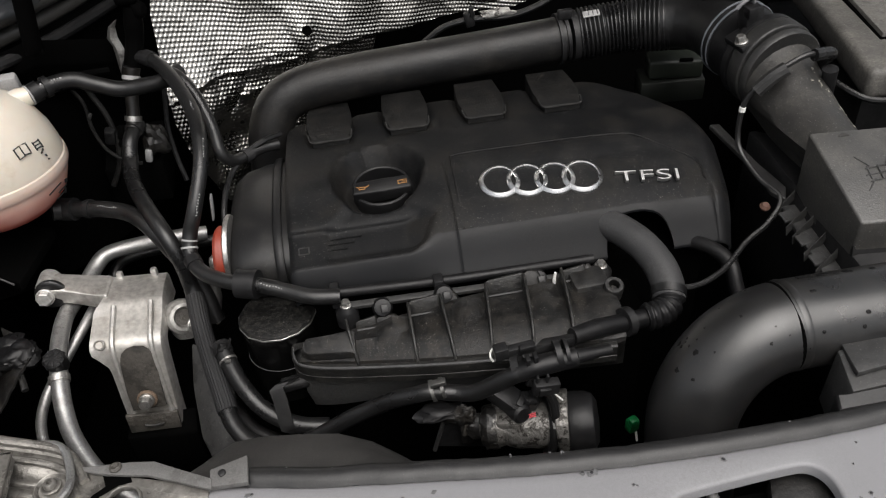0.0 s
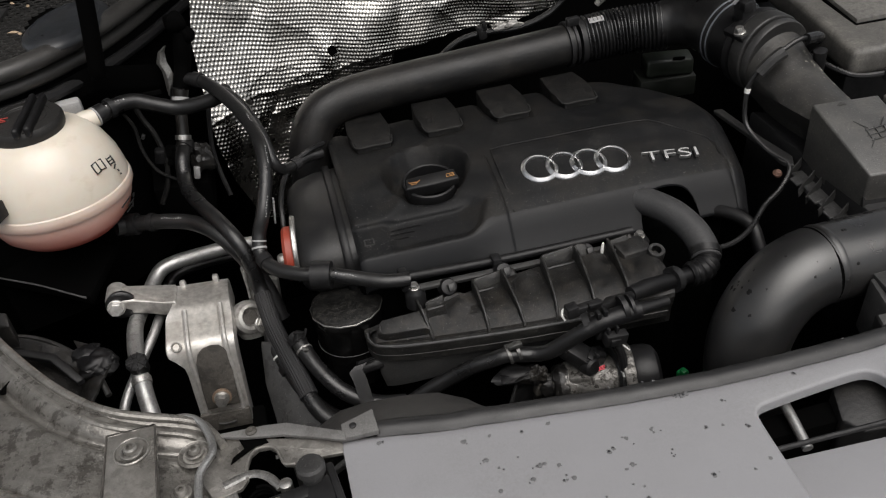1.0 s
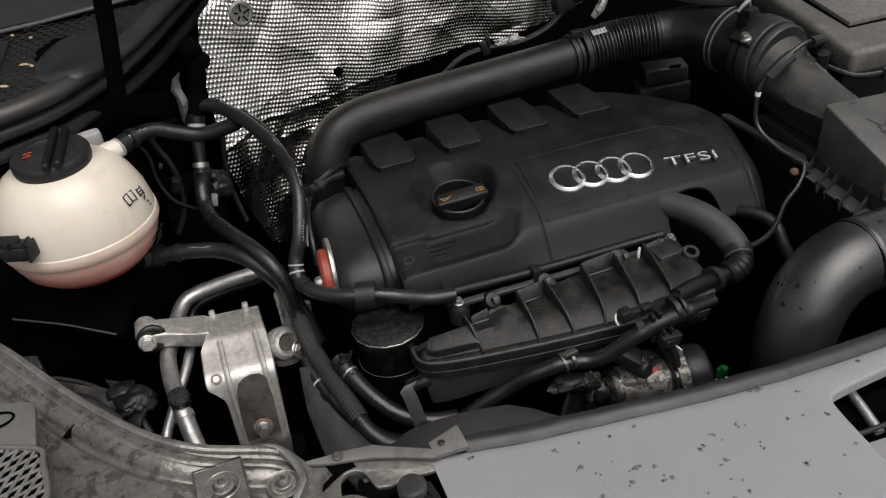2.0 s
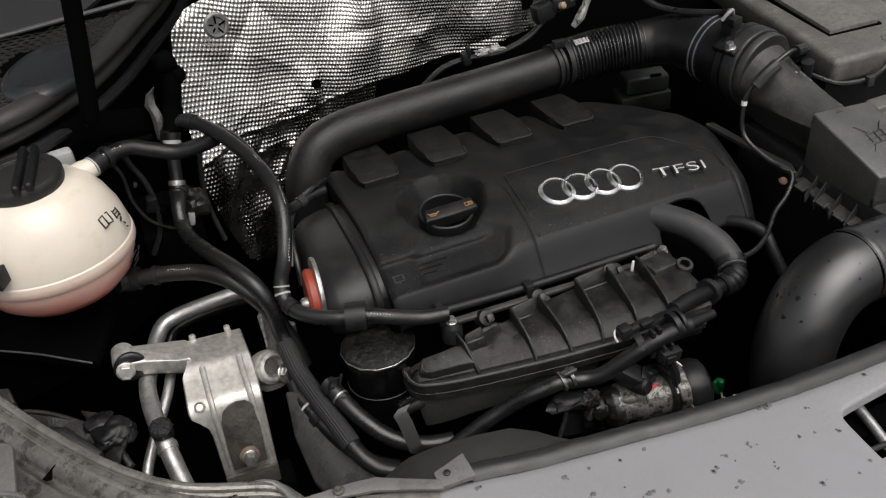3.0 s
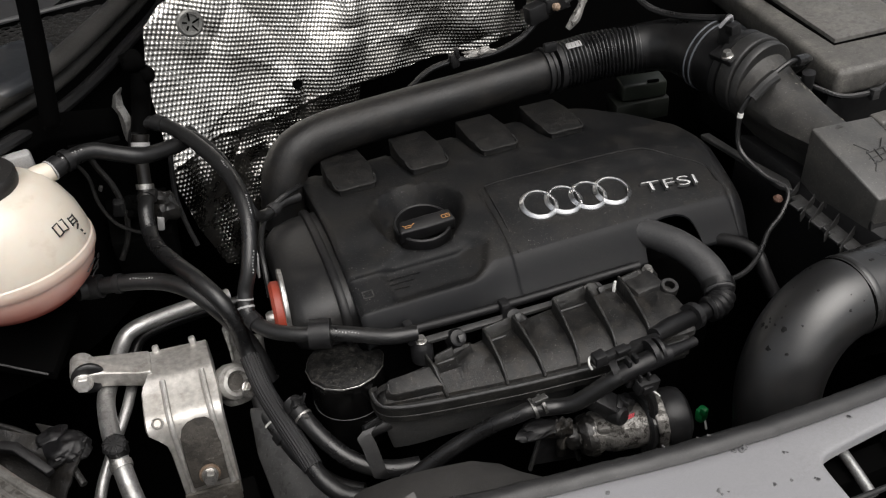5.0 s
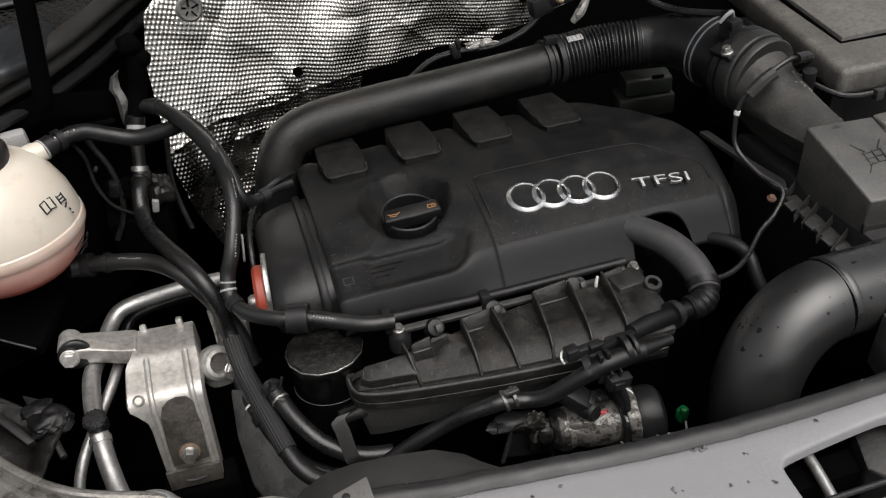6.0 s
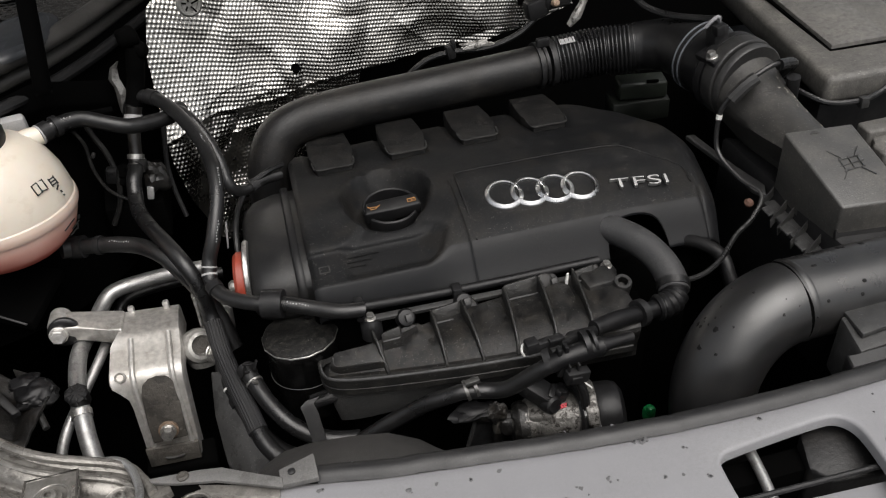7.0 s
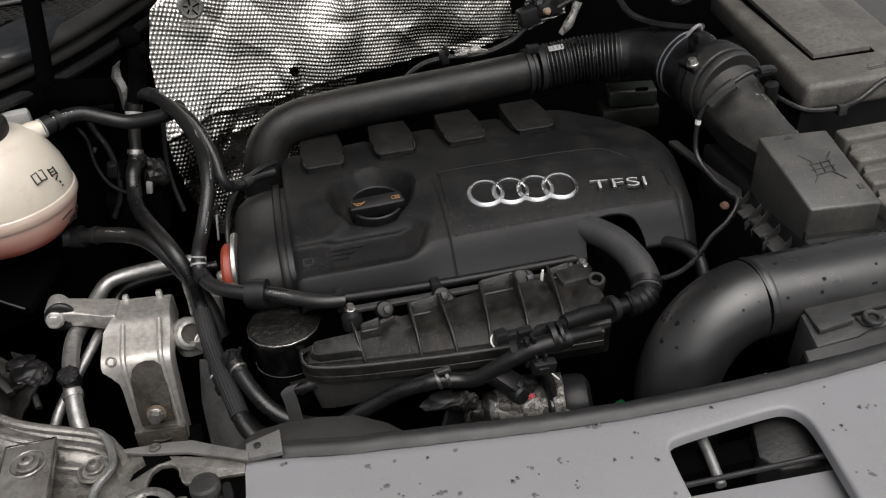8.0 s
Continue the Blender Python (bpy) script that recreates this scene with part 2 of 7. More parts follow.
def smooth_path(pts, sub=8):
    p = [Vector(q) for q in pts]
    p = [2 * p[0] - p[1]] + p + [2 * p[-1] - p[-2]]
    out = []
    for i in range(1, len(p) - 2):
        a, b, c, d = p[i - 1:i + 3]
        for k in range(sub):
            s = k / sub
            out.append(0.5 * (2 * b + (c - a) * s + (2 * a - 5 * b + 4 * c - d) * s * s + (3 * b - a - 3 * c + d) * s ** 3))
    out.append(p[-2])
    return out


def tube(pts, r, seg=14, sub=8, caps=True, flat=1.0, up=None, flute=0.0):
    """A hose or pipe along a smooth line; r: a radius, a list of radii at the points, or a function of the length run."""
    path = smooth_path(pts, sub) if sub > 1 else [Vector(q) for q in pts]
    n = len(path)
    run = [0.0]
    for a, b in zip(path, path[1:]):
        run.append(run[-1] + (b - a).length)
    if callable(r):
        rad = [r(s) for s in run]
    elif isinstance(r, (list, tuple)):
        rad = [float(np.interp(i / max(1, sub), range(len(r)), r)) for i in range(n)]
    else:
        rad = [r] * n
    d = (path[1] - path[0]).normalized()
    side = Vector(up) if up else (d.cross(Vector((0, 0, 1))) if abs(d.z) < 0.9 else d.cross(Vector((1, 0, 0))))
    side = (side - d * side.dot(d)).normalized()
    bm = bmesh.new()
    rings = []
    for i, q in enumerate(path):
        d = (path[min(i + 1, n - 1)] - path[max(i - 1, 0)]).normalized()
        side = (side - d * side.dot(d)).normalized()
        top = d.cross(side)
        rings.append([bm.verts.new(q + rad[i] * (1 + flute * (k % 2)) * (math.cos(a) * side + flat * math.sin(a) * top)) for k, a in enumerate(2 * math.pi * j / seg for j in range(seg))])
    for A, B in zip(rings, rings[1:]):
        for k in range(seg):
            bm.faces.new([A[k], A[(k + 1) % seg], B[(k + 1) % seg], B[k]])
    if caps:
        bm.faces.new(rings[0][::-1])
        bm.faces.new(rings[-1])
    return bm


def lathe(profile, origin, axis, seg=32, caps=True):
    """Revolves (radius, height) pairs about the axis through origin."""
    z = Vector(axis).normalized()
    x = z.orthogonal().normalized()
    y = z.cross(x)
    o = Vector(origin)
    bm = bmesh.new()
    rings = [[bm.verts.new(o + h * z + r * (math.cos(a) * x + math.sin(a) * y)) for a in (2 * math.pi * k / seg for k in range(seg))] for r, h in profile]
    for A, B in zip(rings, rings[1:]):
        for k in range(seg):
            bm.faces.new([A[k], A[(k + 1) % seg], B[(k + 1) % seg], B[k]])
    if caps:
        bm.faces.new(rings[0][::-1])
        bm.faces.new(rings[-1])
    return bm


def loft(sections, caps=True, closed=True):
    bm = bmesh.new()
    rings = [[bm.verts.new(p) for p in s] for s in sections]
    n = len(rings[0])
    for A, B in zip(rings, rings[1:]):
        for k in range(n if closed else n - 1):
            bm.faces.new([A[k], A[(k + 1) % n], B[(k + 1) % n], B[k]])
    if caps:
        bm.faces.new(rings[0][::-1])
        bm.faces.new(rings[-1])
    return bm


def sheet(fn, us, vs, thick=0.0, drop=0.0):
    """A surface fn(u, v) over two lists of values; thick gives it a second skin below."""
    bm = bmesh.new()
    g = [[bm.verts.new(fn(u, v)) for v in vs] for u in us]
    for i in range(len(us) - 1):
        for j in range(len(vs) - 1):
            bm.faces.new([g[i][j], g[i + 1][j], g[i + 1][j + 1], g[i][j + 1]])
    if thick:
        bmesh.ops.recalc_face_normals(bm, faces=bm.faces[:])
        bmesh.ops.solidify(bm, geom=bm.faces[:], thickness=thick)
    if drop:
        ext = bmesh.ops.extrude_face_region(bm, geom=bm.faces[:])
        bmesh.ops.translate(bm, vec=(0, 0, -drop), verts=[v for v in ext["geom"] if isinstance(v, bmesh.types.BMVert)])
    return bm


def bolt(at, axis, r=0.009, h=0.008, flange=1.35):
    """A hexagon head on a round flange."""
    z = Vector(axis).normalized()
    a = lathe([(r * flange, 0), (r * flange, h * 0.25), (r * flange * 0.92, h * 0.32)], at, axis, 20)
    b = lathe([(r, h * 0.25), (r, h * 0.85), (r * 0.85, h)], at, axis, 6)
    return joined(a, b)


def span(a, b, n):
    return [a + (b - a) * i / (n - 1) for i in range(n)]


def step(e0, e1, x):
    s = min(1.0, max(0.0, (x - e0) / (e1 - e0)))
    return s * s * (3 - 2 * s)


def inside(poly, x, y):
    """Signed distance to a polygon: positive inside."""
    best, odd = 1e9, False
    for (ax, ay), (bx, by) in zip(poly, poly[1:] + poly[:1]):
        dx, dy = bx - ax, by - ay
        s = max(0.0, min(1.0, ((x - ax) * dx + (y - ay) * dy) / (dx * dx + dy * dy)))
        best = min(best, math.hypot(x - ax - s * dx, y - ay - s * dy))
        if (ay > y) != (by > y) and x < ax + (y - ay) * dx / dy:
            odd = not odd
    return best if odd else -best


def cut_corners(poly, n=3):
    for _ in range(n):
        poly = [tuple(a[i] * w + b[i] * (1 - w) for i in (0, 1)) for a, b in zip(poly, poly[1:] + poly[:1]) for w in (0.75, 0.25)]
    return poly


def offset(poly, d):
    """A closed flat outline grown by d along its normals."""
    n, out = len(poly), []
    area = sum(a[0] * b[1] - b[0] * a[1] for a, b in zip(poly, poly[1:] + poly[:1]))
    for i in range(n):
        (ax, ay), (bx, by) = poly[i - 1], poly[(i + 1) % n]
        k = math.hypot(bx - ax, by - ay) * (1 if area > 0 else -1)
        out.append((poly[i][0] + d * (by - ay) / k, poly[i][1] - d * (bx - ax) / k))
    return out


def crumple(centre, size, seed, depth=0.35, crease=0.0):
    """A creased lump of rubber or wrapping."""
    bm = bmesh.new()
    bmesh.ops.create_icosphere(bm, subdivisions=4 if crease else 3, radius=1.0)
    for v in bm.verts:
        k = noise.noise(v.co * 1.3 + Vector((seed, 0, 0)))
        j = noise.noise(v.co * 3.0 + Vector((0, seed, 0)))
        v.co *= 1.0 + depth * k + 0.35 * depth * j - crease * abs(noise.noise(v.co * 4.5 + Vector((seed, seed, 0))))
        v.co = Vector((v.co.x * size[0], v.co.y * size[1], v.co.z * size[2])) + Vector(centre)
    return bm


def splat(x, y, z, r, q):
    """A thin dried mark with an uneven outline."""
    pts = [r * q.uniform(0.55, 1.1) for _ in range(11)]
    ring = [(x + p * math.cos(2 * math.pi * k / 11), y + p * math.sin(2 * math.pi * k / 11), z) for k, p in enumerate(pts)]
    return loft([[(a, b, c - 0.0006) for a, b, c in ring], ring, [(x + 0.6 * (a - x), y + 0.6 * (b - y), c + 0.0003) for a, b, c in ring]])


def lettering(text, size, m, material, name, parent, depth=0.0006, bevel=0.0):
    cu = bpy.data.curves.new(name, "FONT")
    cu.body, cu.size, cu.extrude, cu.bevel_depth = text, size, depth, bevel
    cu.align_x = "CENTER"
    cu.offset = -0.0004
    tmp = bpy.data.objects.new("tmp", cu)
    scene.collection.objects.link(tmp)
    me = bpy.data.meshes.new_from_object(tmp.evaluated_get(bpy.context.evaluated_depsgraph_get()))
    bpy.data.objects.remove(tmp)
    bm = bmesh.new()
    bm.from_mesh(me)
    bpy.data.meshes.remove(me)
    return part(name, moved(bm, m), material, parent)


# ---- structure: ground, bay walls, bonnet ----
def wall(name, corners, depth, material, label, category="wall"):
    return thing(name, label, category, corners[0], block(corners, depth, 0.0), material, kind="structure")


thing("ground", "dark grey asphalt under the parked car", "ground", (0, 0, 0), box((0, 0, -0.05), (60, 60, 0.1), bevel=0), ASPH, kind="structure")
# bay walls are mostly unseen; their near-black colour carries the shade
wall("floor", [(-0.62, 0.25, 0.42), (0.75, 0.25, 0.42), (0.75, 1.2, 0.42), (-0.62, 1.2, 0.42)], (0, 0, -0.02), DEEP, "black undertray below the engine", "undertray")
wall("wall_rear", [(-0.62, 1.15, 0.0), (0.75, 1.15, 0.0), (0.75, 1.15, 1.0), (-0.62, 1.15, 1.0)], (0, 0.02, 0), DEEP, "near-black bulkhead behind the engine, bay shade in its colour", "bulkhead")
# unseen panel added to block the sky past the bulkhead
wall("wall_cowl", [(-0.30, 1.26, 0.9), (0.75, 1.26, 0.9), (0.75, 1.26, 1.14), (-0.30, 1.26, 1.14)], (0, 0.02, 0), DEEP, "added black closing panel below the windscreen", "cowl panel")
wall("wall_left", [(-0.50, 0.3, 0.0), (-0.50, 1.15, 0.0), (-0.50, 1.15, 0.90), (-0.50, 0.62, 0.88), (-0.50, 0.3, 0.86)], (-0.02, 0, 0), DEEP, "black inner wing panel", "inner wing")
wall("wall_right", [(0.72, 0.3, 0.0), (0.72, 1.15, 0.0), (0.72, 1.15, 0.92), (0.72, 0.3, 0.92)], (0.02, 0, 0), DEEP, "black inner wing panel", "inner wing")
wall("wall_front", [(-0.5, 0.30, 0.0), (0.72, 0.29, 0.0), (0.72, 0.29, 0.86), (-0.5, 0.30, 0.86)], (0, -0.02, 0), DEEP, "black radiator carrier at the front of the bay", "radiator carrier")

# raised bonnet above the rear of the bay
bonnet = thing("bonnet", "raised dark bonnet with a black lining on its underside", "bonnet", (0, 1.25, 1.12), kind="structure")
part("bonnet_skin", sheet(lambda u, v: (u, 1.25 - 0.55 * v + 0.05 * v * v, 1.13 + 0.92 * v + 0.05 * math.sin(3.1 * v)), span(-0.72, 0.8, 12), span(0, 1, 10), 0.02), DEEP, bonnet)


# ---- engine cover ----
MID = smooth_path([(0, 0.868, 0.862), (0, 0.865, 0.885), (0, 0.857, 0.896), (0, 0.82, 0.905), (0, 0.76, 0.911), (0, 0.70, 0.915), (0, 0.668, 0.908), (0, 0.652, 0.9035), (0, 0.640, 0.8995), (0, 0.627, 0.8945), (0, 0.617, 0.8890), (0, 0.609, 0.8820), (0, 0.6025, 0.8735), (0, 0.593, 0.859), (0, 0.583, 0.845)], 8)
LEFT = smooth_path([(0, 0.868, 0.850), (0, 0.865, 0.878), (0, 0.857, 0.889), (0, 0.82, 0.899), (0, 0.76, 0.906), (0, 0.70, 0.908), (0, 0.668, 0.8995), (0, 0.6440, 0.8925), (0, 0.6385, 0.8865), (0, 0.625, 0.8820), (0, 0.607, 0.8765), (0, 0.6015, 0.8750), (0, 0.5985, 0.8722), (0, 0.593, 0.862), (0, 0.586, 0.846)], 8)
SUNK = [(-0.060, 0.6400), (-0.047, 0.648), (-0.038, 0.658), (-0.028, 0.671), (-0.015, 0.682), (0.020, 0.665), (0.055, 0.634), (0.043, 0.611), (0.020, 0.594), (-0.060, 0.592)]
PN = len(MID) - 1
ARCH_X, ARCH_W = 0.2515, 0.0345


def cover_right(y):
    return float(np.interp(y, [0.58, 0.62, 0.68, 0.74, 0.80, 0.87], [0.347, 0.354, 0.362, 0.359, 0.330, 0.275]))


def cover_at(x, f):
    """Height line of the cover at x; f runs from its rear edge (0) to its front edge (1)."""
    f = min(PN - 1e-6, max(0.0, f * PN))
    i = int(f)
    a, b = MID[i].lerp(MID[i + 1], f - i), LEFT[i].lerp(LEFT[i + 1], f - i)
    w = step(0.10, -0.10, x) if i < 46 else step(0.062, 0.018, x)
    if 40 <= i < 60:
        k = (i - 40 + f - int(f)) / 20
        w = step(0.10, -0.10, x) * (1 - k) + step(0.062, 0.018, x) * k
    p = a.lerp(b, w)
    p.z -= 0.006 * step(0.24, 0.35, x) * step(0.86, 0.90, p.z)
    return p


def cover_top(x, y):
    pts = [cover_at(x, k / 112) for k in range(12, 112)][::-1]
    return float(np.interp(y, [p.y for p in pts], [p.z for p in pts]))


def cover_point(x0, v):
    t = abs(x0 - ARCH_X) / ARCH_W
    v_end = 1.0
    if t < 1:
        top = 0.800
        v_end = top + (1 - top) * (1 - (1 - t ** 2.4) ** 0.5)
    p = cover_at(x0, v * v_end)
    y, z = p.y, p.z
    xr = cover_right(y)
    x = x0 if x0 < 0.29 else 0.29 + (x0 - 0.29) / 0.06 * (xr - 0.29)
    if y > 0.79:
        x = min(x, xr)
    dl, dr = x + 0.095, xr - x
    z -= 0.004 * max(0, 1 - dl / 0.005) ** 2 + 0.012 * max(0, 1 - dr / 0.016) ** 2
    for k in range(4):
        cx = -0.043 + 0.088 * k
        if abs(x - cx) < 0.04 and y > 0.75:
            d = inside([(cx - 0.0225, 0.770), (cx + 0.0225, 0.770), (cx + 0.030, 0.805), (cx + 0.029, 0.88), (cx - 0.029, 0.88), (cx - 0.030, 0.805)], x, y)
            z -= 0.0025 * step(-0.001, 0.003, d)
    z -= 0.031 * (1 - step(0.0355, 0.0520, math.hypot(x - 0.002, y - 0.7005)))
    if -0.07 < x < 0.065 and 0.585 < y < 0.69:
        z -= 0.0040 * step(-0.001, 0.007, inside(SUNK, x, y)) * step(0.60, 0.612, y)
    if y < 0.69:
        z -= 0.0012 * max(0, 1 - abs(x - 0.0715) / 0.0016)
        z -= 0.0016 * max(0, 1 - abs(x - 0.334) / 0.002)
    return Vector((x, y, z))


columns = sorted(set(span(-0.095, 0.35, 130) + [ARCH_X + s * ARCH_W * k for s in (-1, 1) for k in (0.3, 0.5, 0.65, 0.78, 0.87, 0.93, 0.97, 0.99, 0.998, 1.0)] + [0.0715 + k * 0.0008 for k in (-2, -1, 0, 1, 2)] + [0.334 + k * 0.001 for k in (-2, -1, 0, 1, 2)]))
lines = span(0, 1, 141)


def cover_sheet(u, v):
    if u < -0.5:
        p = cover_point(-0.095, v)
        return Vector((p.x + 0.002, p.y, p.z - 0.045 if p.z > 0.90 else max(0.85, p.z - 0.03)))
    if u > 0.5:
        p = cover_point(0.35, v)
        return Vector((p.x - 0.003, p.y, min(p.z, 0.85)))
    return cover_point(u, v)


cover = thing("engine_cover", "black dusty plastic engine cover with a ringed badge", "engine cover", (0.13, 0.7, 0.84))
shell = part("shell", sheet(cover_sheet, [-1] + columns + [1], lines, drop=0.0025), COVER, cover, angle=40)
shell.data.materials.append(BAND)
# front-facing cells take BAND, whose colour holds the sky's sheen
for poly in shell.data.polygons:
    if abs(poly.normal.y) > 0.6 and poly.center.y + 0.7 < 0.612:
        poly.material_index = 1
for k in range(4):
    cx = -0.043 + 0.088 * k
    zf = cover_top(cx, 0.778)
    zb = cover_top(cx, 0.85)
    zf, zb = zf - 0.0015, max(zb, zf - 0.004) + 0.008
    pad = block([(cx - 0.0205, 0.774, zf + 0.0075), (cx + 0.0205, 0.774, zf + 0.0075), (cx + 0.0265, 0.806, zf + 0.009), (cx + 0.0262, 0.825, zf + 0.0085), (cx + 0.0235, 0.860, zb + 0.001), (cx - 0.0235, 0.860, zb + 0.001), (cx - 0.0262, 0.825, zf + 0.0085), (cx - 0.0265, 0.806, zf + 0.009)], (0, 0, -0.022), 0.0015, 2)
    part("coil_pad", pad, PADT, cover)
    part("pad_lip", tube([(cx - 0.0245, 0.790, zf + 0.0078), (cx - 0.0205, 0.7745, zf + 0.0064), (cx, 0.7738, zf + 0.0064), (cx + 0.0205, 0.7745, zf + 0.0064), (cx + 0.0245, 0.790, zf + 0.0078)], 0.0013, 8, 4), PAD, cover)
tilt = (0, -0.285, 0.9585)
for k in range(4):
    cx = 0.1237 + 0.0279 * k
    cy = 0.6565 - 0.0028 * k
    z0 = cover_top(cx, cy) - 0.0012
    part("ring", lathe([(0.0163, -0.002), (0.0163, 0.0036), (0.0168, 0.0043), (0.0176, 0.0044), (0.0206, 0.0020), (0.0211, 0.0012), (0.0211, -0.002)], (cx, cy, z0 + 0.0001 * k), tilt, 56, caps=False), CHROME, cover, "satin silver ring")
zt = cover_top(0.275, 0.634) - 0.0012
lettering("TFSI", 0.0195, pose(0.2715, 0.6290, zt + 0.0034, 19, 2.5, -6) @ Matrix.Diagonal((1.95, 0.95, 1, 1)), SATIN, "lettering", cover, 0.002, 0.0002)
edge_pts = [(0.079, 0.612), (0.079, 0.650), (0.080, 0.692), (0.088, 0.7025), (0.15, 0.7025), (0.21, 0.7015), (0.262, 0.6985), (0.281, 0.692), (0.305, 0.674), (0.329, 0.654), (0.331, 0.63)]
part("plate_edge", tube([(x, y, cover_top(x, y) + 0.0003) for x, y in edge_pts], 0.0010, 6, 8), COVER, cover)
# faint moulded lines of print in the sunken panel
for k in range(3):
    y = 0.632 - 0.006 * k
    z = cover_top(-0.04, y) - 0.0001
    part("moulded_print", joined(*[box((-0.068 + 0.0055 * j + 0.003 * k, y, cover_top(-0.068 + 0.0055 * j, y) - 0.0024), (0.0032 + 0.001 * ((j * 5 + k) % 3), 0.0017, 0.0010), (15, 0, -3), 0.0002, 1) for j in range(9 - 2 * k)]), COVER, cover)
mi = Matrix.Translation((-0.080, 0.621, cover_top(-0.08, 0.621) - 0.0002)) @ pose(0, 0, 0, 15, 0, 0)
part("moulded_icon", moved(joined(box((0, 0.004, 0), (0.010, 0.0015, 0.001), bevel=0), box((0, -0.004, 0), (0.010, 0.0015, 0.001), bevel=0), box((-0.005, 0, 0), (0.0015, 0.008, 0.001), bevel=0), box((0.005, 0, 0), (0.0015, 0.008, 0.001), bevel=0)), mi), PAD, cover)

# oil filler cap in the round well of the cover
cap = thing("oil_filler_cap", "black oil filler cap with orange pictograms in the cover's well", "filler cap", (0.005, 0.698, 0.894))
part("cap_disc", lathe([(0.0300, -0.012), (0.0315, 0.004), (0.0310, 0.0068), (0.0295, 0.0080), (0.0280, 0.0072), (0.0272, 0.002), (0.0268, -0.008), (0.001, -0.008)], (0.005, 0.696, 0.888), (0, -0.12, 1), 48), BLACK, cap)
part("grip", block([(-0.026, 0.676, 0.901), (0.005, 0.6735, 0.9025), (0.036, 0.675, 0.903), (0.033, 0.690, 0.908), (0.005, 0.689, 0.9085), (-0.022, 0.691, 0.906)], (0, 0.004, -0.016), 0.002, 3), BLACK, cap)
gm = pose(-0.0155, 0.681, 0.9043, 20, -2, -2)
part("oil_can_print", moved(joined(box((0, 0.0010, 0), (0.006, 0.0006, 0.0006), bevel=0), box((0, -0.0016, 0), (0.006, 0.0006, 0.0006), bevel=0), box((-0.003, -0.0003, 0), (0.0006, 0.003, 0.0006), bevel=0), box((0.003, -0.0003, 0), (0.0006, 0.003, 0.0006), bevel=0), box((0.0055, 0.0012, 0), (0.005, 0.0007, 0.0006), (0, 0, 32), 0), box((-0.0045, 0.0016, 0), (0.003, 0.0006, 0.0006), (0, 0, -35), 0)), gm), ORANGE, cap, "orange oil can pictogram")
gm = pose(0.0265, 0.6805, 0.9060, 20, -1, 2)
part("book_print", moved(joined(*[box((dx, dy, 0), (w, h, 0.0006), bevel=0) for dx, dy, w, h in ((0, 0.0020, 0.009, 0.0006), (0, -0.0020, 0.009, 0.0006), (-0.0043, 0, 0.0006, 0.0045), (0.0043, 0, 0.0006, 0.0045), (0, 0, 0.0006, 0.0045), (0.0022, 0.0, 0.0024, 0.0005))]), gm), ORANGE, cap, "orange book pictogram")


# ---- rounded end housing with the red plug ----
def oval(x, cy, cz, hy, hz, n=40, p=2.6):
    out = []
    for k in range(n):
        a = 2 * math.pi * k / n
        c, s = math.cos(a), math.sin(a)
        out.append((x, cy + hy * math.copysign(abs(c) ** (2 / p), c), cz + hz * math.copysign(abs(s) ** (2 / p), s)))
    return out


drum = thing("end_housing", "black rounded plastic housing at the engine's end with a red plug", "engine housing", (-0.13, 0.71, 0.82))
part("housing", loft([oval(-0.085, 0.715, 0.848, 0.098, 0.045), oval(-0.120, 0.715, 0.848, 0.097, 0.044), oval(-0.142, 0.712, 0.848, 0.092, 0.041), oval(-0.153, 0.708, 0.848, 0.084, 0.036), oval(-0.158, 0.705, 0.848, 0.072, 0.028)]), surface("dusty_housing_plastic", (0.012, 0.012, 0.0125), 0.40, dusty=0.6, dust=(0.055, 0.051, 0.044), blotch=35.0, spec=0.35, specks=0.2, pits=0.08), drum, angle=60)
part("collar", loft([oval(-0.101, 0.715, 0.848, 0.1015, 0.0485), oval(-0.103, 0.715, 0.848, 0.1025, 0.0495), oval(-0.108, 0.715, 0.848, 0.1025, 0.0495), oval(-0.110, 0.715, 0.848, 0.1005, 0.0475)]), BLACK, drum, angle=60)
part("rim", lathe([(0.036, -0.002), (0.037, 0.0), (0.037, 0.002), (0.036, 0.003)], (-0.157, 0.666, 0.862), (-1, 0.06, 0.05), 40), STEEL, drum, "bright metal rim")
part("red_plug", lathe([(0.029, 0.002), (0.030, 0.004), (0.030, 0.010), (0.027, 0.013), (0.012, 0.013)], (-0.158, 0.660, 0.861), (-1, 0.06, 0.05), 40), RED, drum, "red plastic plug")
part("stud", lathe([(0.008, 0), (0.008, 0.006), (0.006, 0.009)], (-0.170, 0.652, 0.860), (-1, 0.06, 0), 16), STEEL, drum)
part("pale_tag", box((-0.172, 0.700, 0.895), (0.002, 0.010, 0.028), (0, 8, 0), 0.0005), LIGHTINK, drum, "pale metal tag")
part("tab", box((-0.100, 0.624, 0.852), (0.010, 0.004, 0.026), (0, 10, 0), 0.001), STEEL, drum, "small metal tab")

